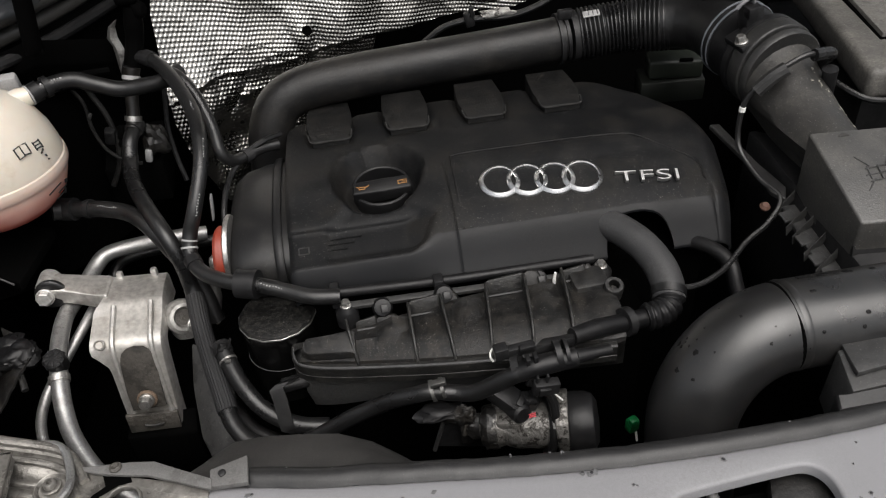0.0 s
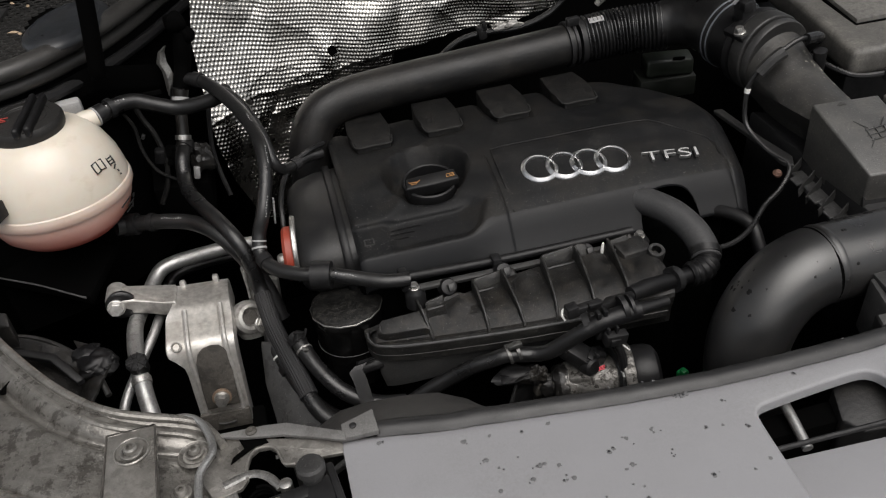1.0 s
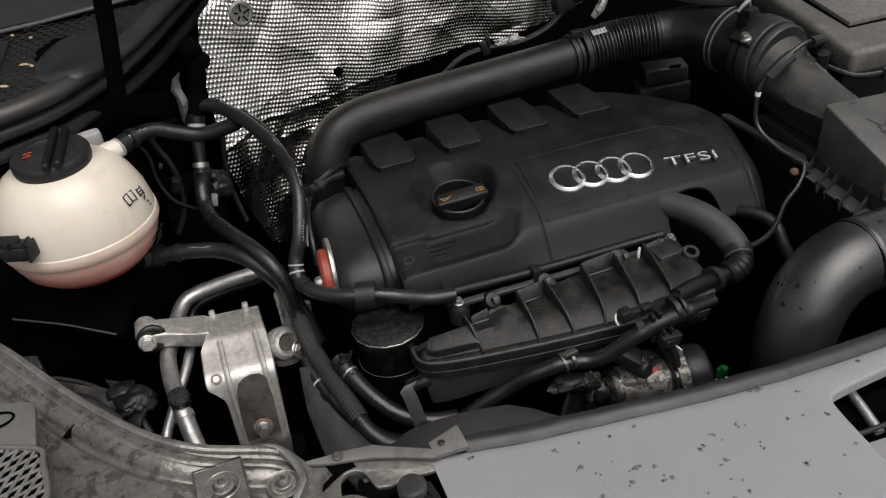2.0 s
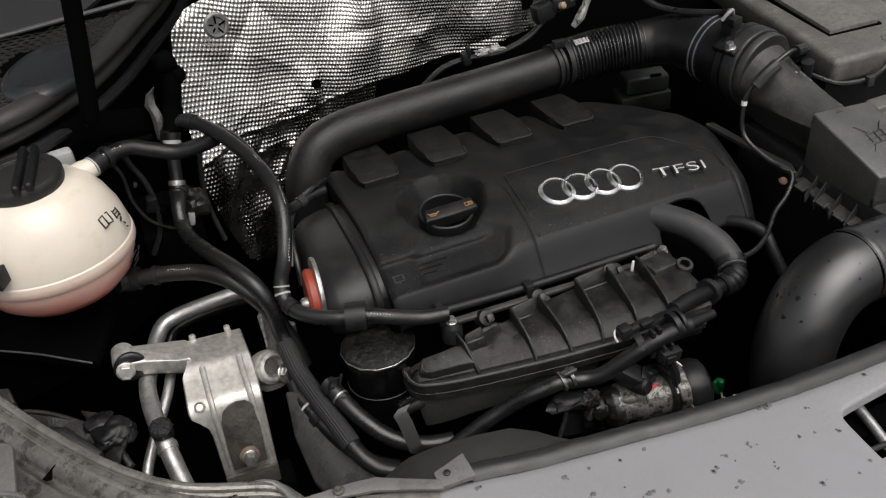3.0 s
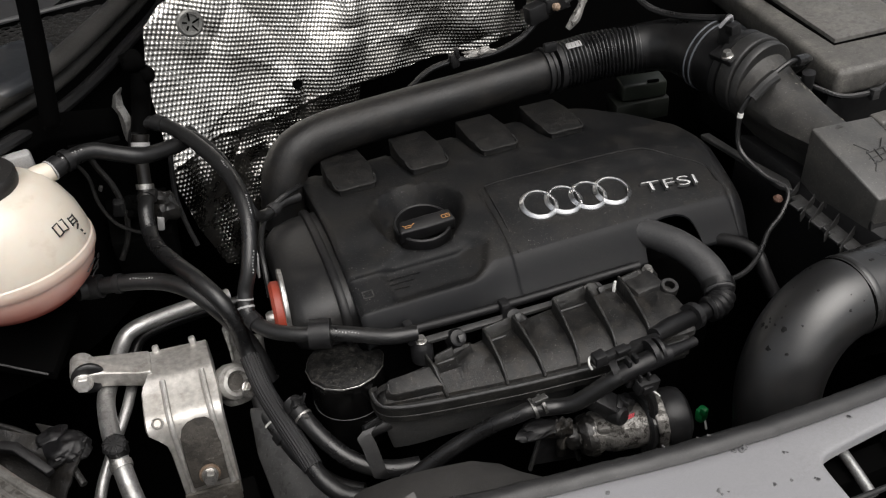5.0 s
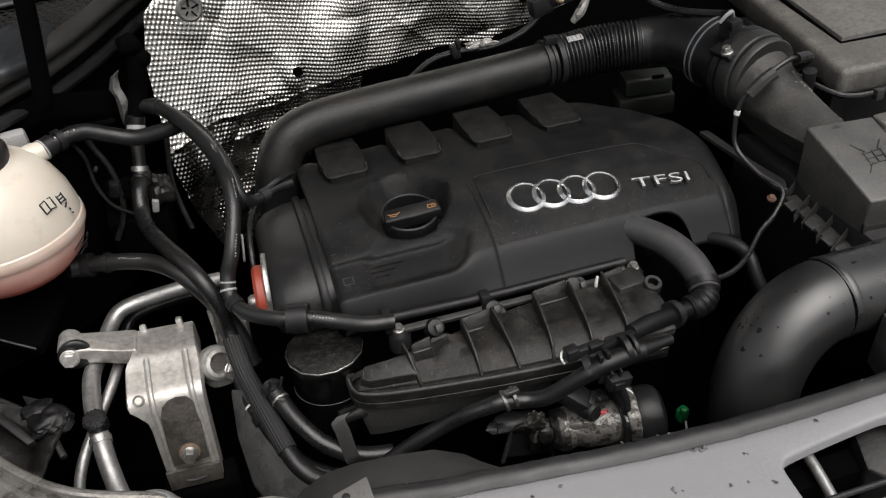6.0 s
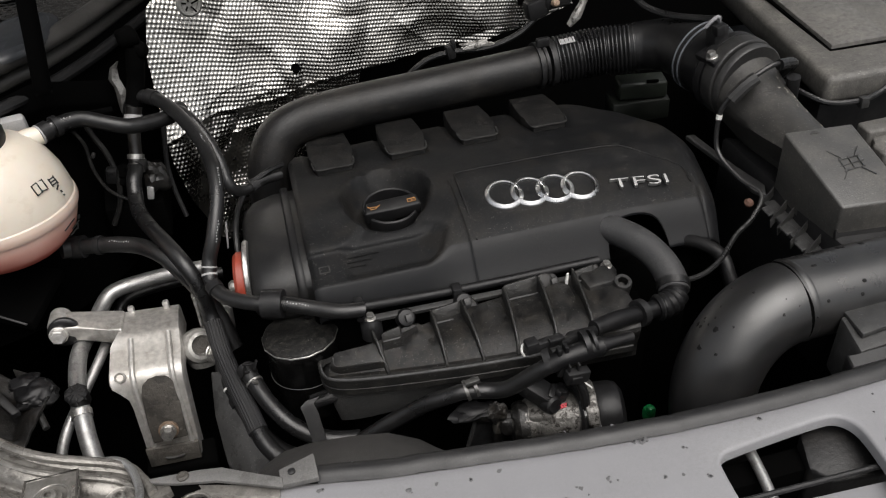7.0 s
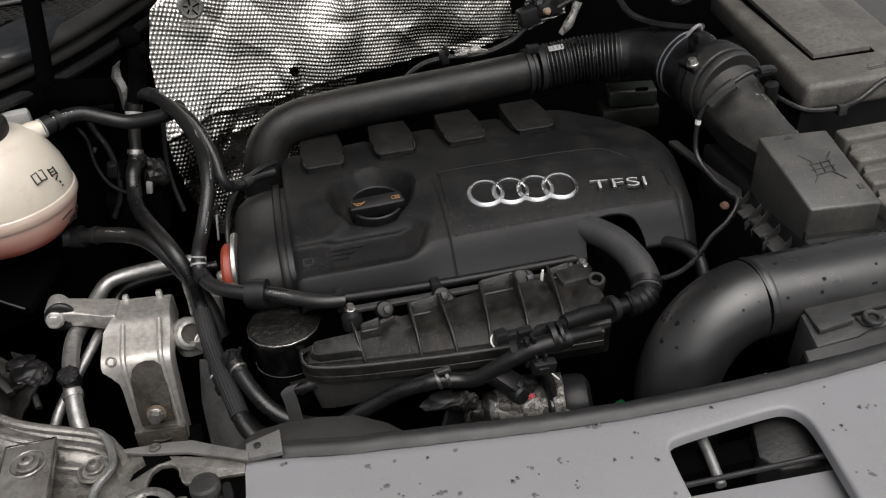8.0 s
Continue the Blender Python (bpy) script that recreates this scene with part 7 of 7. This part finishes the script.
part("right_flange", joined(box((0.185, 0.545, 0.850), (0.035, 0.03, 0.02), (0, 0, 5), 0.005), lathe([(0.0095, -0.012), (0.0095, 0.003), (0.0085, 0.005), (0.0052, 0.005), (0.0048, -0.004), (0.0004, -0.005)], (0.205, 0.530, 0.854), (0, -0.3, 1), 24)), MANI, mani)

rail = thing("fuel_rail", "black cable rail along the lower edge of the engine cover", "cable rail", (0.08, 0.572, 0.85))
part("rail_tube", tube([(-0.078, 0.580, 0.861), (-0.04, 0.580, 0.856), (0.06, 0.580, 0.851), (0.16, 0.580, 0.850), (0.20, 0.576, 0.853)], 0.0048, 12), BLACK, rail)
part("rail_strip", block([(-0.043, 0.571, 0.8515), (0.205, 0.566, 0.8490), (0.205, 0.560, 0.8475), (-0.041, 0.564, 0.8500)], (0, 0, -0.004), 0.0008), DARKP, rail)
part("rail_clip", box((0.045, 0.576, 0.853), (0.010, 0.014, 0.014), (0, 0, 0), 0.002), BLACK, rail)
part("rail_clip", box((-0.055, 0.576, 0.857), (0.009, 0.018, 0.020), (0, 0, 0), 0.002), BLACK, rail)
for bx, by, bz in ((-0.0465, 0.5685, 0.8490), (0.204, 0.566, 0.851)):
    part("post", lathe([(0.011, -0.022), (0.011, -0.006), (0.009, -0.003), (0.007, 0.0)], (bx, by, bz), (0, 0, 1), 18), BLACK, rail)
    part("bolt", bolt((bx, by, bz), (0, -0.05, 1), 0.0046, 0.006, 1.3), STEEL, rail, "bright bolt head")
part("white_wire", tube([(0.1535, 0.5475, 0.8680), (0.1525, 0.5475, 0.8590), (0.1530, 0.5475, 0.8450)], [0.0012, 0.0018, 0.0006], 8, 4), WHITEW, rail, "short white wire")
for ix, iz in ((-0.012, 0.846), (0.048, 0.850), (0.140, 0.851)):
    injector = thing("fuel_injector", "black injector plug between the cable rail and manifold", "injector", (ix, 0.566, iz - 0.03))
    part("plug", lathe([(0.0095, -0.012), (0.0100, -0.002), (0.0085, 0.001), (0.0080, 0.004), (0.0045, 0.005), (0.0005, 0.0045)], (ix, 0.561, iz), (0.05, -0.75, 0.65), 20), BLACK, injector)
    part("latch", box((ix + 0.002, 0.5535, iz + 0.005), (0.007, 0.004, 0.008), (-40, 0, 5), 0.001), DARKP, injector)
    part("stem", tube([(ix, 0.566, iz - 0.004), (ix + 0.001, 0.575, iz - 0.014), (ix + 0.002, 0.582, iz - 0.03)], 0.0065, 10, 3), BLACK, injector)
brace = thing("support_brace", "black sheet brace below the front hose", "brace", (0.04, 0.45, 0.72))
part("brace_plate", block([(0.018, 0.462, 0.752), (0.030, 0.466, 0.788), (0.058, 0.462, 0.786), (0.066, 0.458, 0.744)], (0.002, 0.006, -0.004), 0.001, 1), BLACK, brace)
part("brace_edge", tube([(0.0165, 0.461, 0.748), (0.029, 0.465, 0.786)], 0.0022, 8, 1), DARKP, brace)
part("brace_edge", tube([(0.067, 0.457, 0.742), (0.059, 0.461, 0.786)], 0.0022, 8, 1), DARKP, brace)
loom = thing("small_cable", "thin black cable dropping beside the end housing", "cable", (-0.13, 0.8, 0.9))
part("cable", tube([(-0.100, 0.815, 0.905), (-0.118, 0.800, 0.908), (-0.140, 0.790, 0.900), (-0.155, 0.770, 0.892), (-0.163, 0.74, 0.885), (-0.166, 0.715, 0.872), (-0.168, 0.70, 0.85)], 0.0032, 8), RUBBER, loom)

# ---- pump with plugs behind the front panel ----
pump = thing("fuel_pump", "oily bare aluminium pump with a black motor end and plugs", "pump", (0.105, 0.44, 0.76))
pa = Vector((0.97, -0.22, 0.10)).normalized()
po = Vector((0.060, 0.449, 0.786))


def encrusted(bm, amp, scale, seed, cuts=2):
    """Pits and lumps of a casting that has been sprayed with salt."""
    bmesh.ops.subdivide_edges(bm, edges=bm.edges[:], cuts=cuts, use_grid_fill=True)
    bm.normal_update()
    for v in bm.verts:
        v.co += v.normal * amp * (noise.noise(v.co * scale + Vector((seed, 0, 0))) + 0.5 * noise.noise(v.co * scale * 2.7 + Vector((0, seed, 0))))
    return bm


part("pump_body", encrusted(lathe([(0.012, 0.000), (0.017, 0.004), (0.019, 0.014), (0.017, 0.022), (0.0205, 0.030), (0.0215, 0.050), (0.0225, 0.066)], po, pa, 16), 0.0010, 150.0, 1.0), PUMPM, pump, angle=30)
part("pump_top", encrusted(block([po + pa * 0.012 + Vector((0, -0.012, 0.018)), po + pa * 0.034 + Vector((0, -0.016, 0.021)), po + pa * 0.036 + Vector((0, 0.012, 0.022)), po + pa * 0.012 + Vector((0, 0.012, 0.019))], (0, 0, -0.016), 0.003), 0.001, 130.0, 4.0, 1), PUMPM, pump, angle=30)
part("pump_flange", encrusted(moved(block([(-0.028, 0.013, 0), (-0.022, 0.024, 0), (-0.006, 0.030, 0), (0.010, 0.029, 0), (0.022, 0.020, 0), (0.027, 0.002, 0), (0.026, -0.016, 0), (0.014, -0.027, 0), (-0.010, -0.029, 0), (-0.024, -0.018, 0)], (0, 0, -0.011), 0.0015, 2), Matrix.Translation(po + pa * 0.079) @ pa.to_track_quat("Z", "Y").to_matrix().to_4x4()), 0.0012, 140.0, 7.0, 1), PUMPM, pump, angle=30)
part("pump_end", encrusted(lathe([(0.004, -0.014), (0.009, -0.008), (0.011, 0.000), (0.0165, 0.002), (0.0195, 0.008), (0.0195, 0.016)], po, pa, 14), 0.0022, 120.0, 8.0), SPLASH, pump, "oily dark end", angle=30)
part("flange_bolt", bolt(po + pa * 0.066 + Vector((0.0, -0.018, 0.019)), -pa, 0.0042, 0.006), STEEL, pump)
part("motor_end", lathe([(0.0265, 0.079), (0.0275, 0.082), (0.0270, 0.094), (0.0245, 0.100), (0.018, 0.104), (0.002, 0.105)], po, pa, 28), BLACK, pump)
part("pump_lug", encrusted(box((0.050, 0.456, 0.776), (0.011, 0.010, 0.030), (8, 12, 0), 0.003), 0.0016, 120.0, 3.0, 3), SPLASH, pump, angle=30)
part("pump_arm", encrusted(tube([(0.020, 0.460, 0.800), (0.034, 0.458, 0.795), (0.050, 0.455, 0.792), (0.066, 0.450, 0.790)], [0.004, 0.006, 0.006, 0.009], 10, 3), 0.0016, 120.0, 5.0, 1), SPLASH, pump, angle=30)
part("pump_strap", tube([po + pa * (0.058 + 0.004 * math.sin(t)) + Vector((0, 0.0250 * math.cos(t), 0.0250 * math.sin(t))) for t in span(-0.9, 3.9, 14)], 0.0042, 8, 3), RUBBER, pump, "black rubber strap")
part("plug", joined(box((0.083, 0.446, 0.8255), (0.026, 0.019, 0.017), (12, 34, -30), 0.002), box((0.074, 0.449, 0.832), (0.010, 0.016, 0.010), (12, 26, -30), 0.0015), box((0.082, 0.437, 0.829), (0.022, 0.002, 0.003), (12, 26, -30), 0.0005), box((0.084, 0.437, 0.823), (0.022, 0.002, 0.003), (12, 26, -30), 0.0005), box((0.094, 0.441, 0.822), (0.006, 0.014, 0.014), (12, 26, -30), 0.001)), BLACK, pump)
part("plug_boot", joined(lathe([(0.0090, -0.008), (0.0095, 0.0), (0.0090, 0.006), (0.0065, 0.008), (0.0005, 0.0075)], (0.092, 0.436, 0.8155), (0.3, -0.75, 0.2), 18), encrusted(box((0.103, 0.442, 0.819), (0.016, 0.014, 0.016), (10, 20, 10), 0.003), 0.003, 130.0, 2.0, 2)), BLACK, pump, angle=30)
part("plug", joined(box((0.114, 0.428, 0.8510), (0.022, 0.009, 0.013), (5, 8, 4), 0.0012), box((0.112, 0.4235, 0.8500), (0.010, 0.004, 0.008), (5, 8, 4), 0.001), box((0.1065, 0.428, 0.860), (0.002, 0.004, 0.010), (5, 8, 4), 0.0005), box((0.1150, 0.428, 0.860), (0.002, 0.004, 0.010), (5, 8, 4), 0.0005)), BLACK, pump)
part("black_lead", tube([(0.114, 0.430, 0.846), (0.118, 0.428, 0.838), (0.121, 0.424, 0.825), (0.120, 0.420, 0.808), (0.114, 0.42, 0.790)], 0.0042, 10), RUBBER, pump)
part("white_clip", tube([(0.121, 0.428, 0.841), (0.125, 0.426, 0.837), (0.128, 0.426, 0.833)], 0.0008, 8), WHITEW, pump)
for k in range(3):
    part("red_wire", tube([(0.091, 0.434, 0.8125 + 0.0015 * k), (0.097, 0.431, 0.8110 + 0.0018 * k), (0.106, 0.430, 0.8125 + 0.0022 * k)], 0.0005, 6), REDW, pump)
part("white_wire", tube([(0.079, 0.464, 0.868), (0.075, 0.461, 0.870), (0.073, 0.457, 0.867), (0.075, 0.455, 0.862)], 0.0010, 8), WHITEW, pump)
green = thing("green_connector", "small green plastic connector with a pale tail", "connector", (0.208, 0.456, 0.75))
part("green_body", joined(box((0.206, 0.455, 0.744), (0.012, 0.010, 0.016), (0, 0, 20), 0.003), box((0.204, 0.45, 0.754), (0.007, 0.007, 0.009), (0, 0, 20), 0.002)), GREEN, green)
part("tail", tube([(0.209, 0.452, 0.736), (0.210, 0.449, 0.726)], 0.0012, 6, 2), WHITEW, green)

# ---- fan shroud, splash shield and dark lower parts ----
SHROUD = surface("faded_shroud_plastic", (0.030, 0.029, 0.028), 0.5, dusty=0.4, dust=(0.065, 0.062, 0.058), blotch=40.0, specks=0.25, pits=0.08)
fan = thing("fan_shroud", "faded black arched shroud lip behind the front panel's seal", "fan shroud", (-0.06, 0.42, 0.7))


def shroud_lip(x, v):
    """From the seal down to the arched rear edge, then over it and down."""
    y = float(np.interp(x, [-0.20, -0.147, -0.123, -0.09, -0.016, 0.02], [0.440, 0.4300, 0.4220, 0.4110, 0.4100, 0.4100]))
    z = float(np.interp(x, [-0.20, -0.180, -0.165, -0.147, -0.123, -0.09, -0.06, -0.035, -0.016, 0.0, 0.02], [0.785, 0.812, 0.829, 0.844, 0.855, 0.8635, 0.857, 0.841, 0.820, 0.800, 0.775]))
    near = panel_edge(max(-0.148, x)) + 0.006
    if v <= 1:
        return Vector((x, near + (y - near) * v, 0.884 + (z - 0.884) * v + 0.004 * math.sin(math.pi * v)))
    return Vector((x, y + 0.004 * min(1, (v - 1) * 4), z - 0.10 * (v - 1) - 0.0015))


part("shroud_lip", sheet(shroud_lip, span(-0.20, 0.02, 45), span(0, 1, 9) + [1.03, 1.1, 1.3, 1.6], 0.003), SHROUD, fan, angle=50)
part("strap", sheet(lambda u, v: Vector((float(np.interp(u, [0, 1, 2, 3, 4, 5, 6], [-0.112, -0.121, -0.128, -0.1255, -0.124, -0.1225, -0.112])) + 0.0135 * (v - 0.5) + 0.004, float(np.interp(u, [0, 1, 2, 3, 4, 5, 6], [0.540, 0.530, 0.527, 0.520, 0.510, 0.5015, 0.500])) - 0.001 * v, float(np.interp(u, [0, 1, 2, 3, 4, 5, 6], [0.791, 0.797, 0.793, 0.785, 0.772, 0.762, 0.757])) + 0.003 * v)), span(0, 6, 24), span(0, 1, 3), 0.0016), RUBBER, fan, angle=50)
splash = thing("splash_shield", "worn grey plastic splash shield below the mount", "splash shield", (-0.19, 0.56, 0.7))
part("shield_plate", block([(-0.219, 0.628, 0.776), (-0.203, 0.622, 0.776), (-0.182, 0.590, 0.758), (-0.166, 0.545, 0.735), (-0.150, 0.49, 0.705), (-0.185, 0.485, 0.690), (-0.218, 0.555, 0.712), (-0.223, 0.598, 0.742)], (0, 0, -0.008), 0.002), surface("scuffed_grey_plastic", (0.028, 0.028, 0.028), 0.55, dusty=0.8, dust=(0.075, 0.074, 0.07), specks=0.5, stains=0.7, blotch=60.0, stain_scale=45.0), splash)
# near-black block colour carries the shade under the cover
block_lower = thing("engine_block", "dark engine block below the cover, bay shade in its colour", "engine block", (0.1, 0.7, 0.45))
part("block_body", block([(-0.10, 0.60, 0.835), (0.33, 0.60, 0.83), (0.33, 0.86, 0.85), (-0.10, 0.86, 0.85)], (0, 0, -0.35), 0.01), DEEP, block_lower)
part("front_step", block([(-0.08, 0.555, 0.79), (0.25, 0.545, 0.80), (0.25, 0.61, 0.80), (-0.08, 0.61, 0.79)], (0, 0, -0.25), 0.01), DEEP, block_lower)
ecu = thing("relay_box", "small grey-green plastic box behind the engine cover", "relay box", (0.40, 0.93, 0.84))
part("box_body", block([(0.352, 0.872, 0.872), (0.440, 0.876, 0.864), (0.446, 0.915, 0.868), (0.356, 0.910, 0.876)], (0, 0.0, -0.03), 0.003), surface("grey_green_plastic", (0.0060, 0.0075, 0.0058), 0.45, dusty=0.4, dust=(0.02, 0.022, 0.018)), ecu)
part("box_lid", block([(0.362, 0.876, 0.898), (0.436, 0.880, 0.889), (0.442, 0.910, 0.892), (0.366, 0.906, 0.901)], (0, -0.001, -0.024), 0.004, 3), surface("grey_green_lid", (0.0130, 0.0162, 0.0122), 0.4, dusty=0.4, dust=(0.03, 0.032, 0.027), blotch=60.0), ecu)
part("latch", box((0.412, 0.880, 0.8935), (0.018, 0.004, 0.004), (0, 7, 3), 0.001), DEEP, ecu)

# ---- cables at the back of the bay ----
rear = thing("rear_cable", "black sheathed cable along the heat shield's edge", "cable", (0.25, 0.95, 0.97))
part("cable", tube([(0.085, 0.960, 0.925), (0.115, 0.958, 0.945), (0.15, 0.955, 0.952), (0.20, 0.955, 0.950), (0.245, 0.955, 0.962), (0.275, 0.955, 0.985), (0.30, 0.955, 1.005)], 0.0042, 8), RUBBER, rear)
part("clip", joined(box((0.147, 0.950, 0.955), (0.012, 0.012, 0.020), (0, -10, 0), 0.003), box((0.150, 0.946, 0.966), (0.006, 0.008, 0.014), (0, -10, 0), 0.002)), BLACK, rear)
part("foil_tape", crumple((0.182, 0.953, 0.957), (0.024, 0.005, 0.006), 2.7, 0.5), ALUD, rear, "crumpled silver tape", angle=25)
plug = thing("rear_plug", "black plug and loom beyond the heat shield's end", "connector", (0.30, 0.96, 1.0))
part("plug_body", joined(box((0.272, 0.960, 0.992), (0.030, 0.02, 0.026), (0, -12, 5), 0.004), crumple((0.300, 0.962, 1.003), (0.022, 0.014, 0.018), 6.2, 0.5)), BLACK, plug, angle=30)
part("pale_tip", lathe([(0.005, 0), (0.005, 0.006), (0.003, 0.008)], (0.292, 0.945, 1.000), (0.3, -0.9, 0.3), 12), surface("tan_tip", (0.28, 0.20, 0.14), 0.5), plug, "tan tip")
part("lead", tube([(0.312, 0.955, 1.000), (0.330, 0.955, 1.008), (0.350, 0.957, 1.012), (0.372, 0.96, 1.03)], 0.0045, 8), RUBBER, plug)
strip = thing("foil_strip", "crinkled silver foil sleeve behind the intake tube", "foil sleeve", (0.30, 0.955, 0.95))
part("foil_sleeve", tube([(0.318, 0.955, 0.962), (0.328, 0.953, 0.975), (0.336, 0.953, 0.990), (0.342, 0.955, 1.004)], [0.004, 0.007, 0.005, 0.007], 9, 4), ALUD, strip, angle=20)
top = thing("top_cable", "thin black cables looping over the intake elbow", "cable", (0.40, 0.82, 1.0))
part("cable", tube([(0.375, 0.93, 1.05), (0.372, 0.90, 1.03), (0.376, 0.86, 1.012), (0.392, 0.83, 1.006), (0.41, 0.80, 1.008), (0.425, 0.775, 1.012), (0.42, 0.755, 1.02)], 0.0042, 8), RUBBER, top)
part("cable", tube([(0.43, 0.92, 1.06), (0.425, 0.88, 1.04), (0.435, 0.85, 1.02), (0.455, 0.84, 1.03), (0.47, 0.86, 1.05)], 0.0042, 8), RUBBER, top)
leftrub = thing("wheelarch_parts", "jumble of grimy black brackets beside the wing", "brackets", (-0.43, 0.66, 0.75))
part("flat_plate", sheet(lambda u, v: Vector((-0.50 + (0.128 - 0.030 * (1 - v)) * u, 0.575 + (0.110 - 0.070 * u ** 1.6) * v + 0.002 * noise.noise((u * 5, v * 4, 1.0)), 0.786 - 0.014 * u + 0.030 * v + 0.005 * noise.noise((u * 4, v * 4, 4.0)) - 0.010 * step(0.15, 0.3, v) * step(0.85, 0.7, v) * step(0.95, 0.8, u))), span(0, 1, 40), span(0, 1, 24), -0.003), SPLASH, leftrub)
part("plate_rim", tube([(-0.50, 0.688, 0.8180), (-0.455, 0.676, 0.8130), (-0.418, 0.650, 0.8060), (-0.392, 0.622, 0.7960), (-0.378, 0.590, 0.7830)], [0.0035, 0.003, 0.0028, 0.003, 0.0035], 8, 6), SPLASH, leftrub, "worn rim")
part("bracket", block([(-0.418, 0.672, 0.803), (-0.394, 0.652, 0.806), (-0.388, 0.630, 0.796), (-0.402, 0.632, 0.790)], (0.004, 0.01, -0.03), 0.002), SPLASH, leftrub)
part("crumpled_wrap", crumple((-0.386, 0.626, 0.800), (0.021, 0.019, 0.011), 3.3, 0.35, 0.2), BLACK, leftrub, angle=45)
part("crumpled_wrap", crumple((-0.402, 0.643, 0.800), (0.019, 0.015, 0.009), 8.1, 0.35, 0.2), BLACK, leftrub, angle=45)
part("strap", block([(-0.50, 0.664, 0.832), (-0.50, 0.655, 0.831), (-0.43, 0.625, 0.818), (-0.405, 0.598, 0.803), (-0.398, 0.602, 0.803), (-0.425, 0.634, 0.819)], (0, 0, -0.006), 0.0012), BLACK, leftrub)
part("small_box", block([(-0.482, 0.672, 0.862), (-0.462, 0.662, 0.864), (-0.458, 0.645, 0.858), (-0.478, 0.652, 0.856)], (0, 0, -0.03), 0.002), SPLASH, leftrub)
part("tray_edge", tube([(-0.505, 0.766, 0.846), (-0.447, 0.728, 0.846), (-0.415, 0.706, 0.843), (-0.392, 0.690, 0.841)], 0.0011, 8), MIDGREY, leftrub, "pale worn edge")
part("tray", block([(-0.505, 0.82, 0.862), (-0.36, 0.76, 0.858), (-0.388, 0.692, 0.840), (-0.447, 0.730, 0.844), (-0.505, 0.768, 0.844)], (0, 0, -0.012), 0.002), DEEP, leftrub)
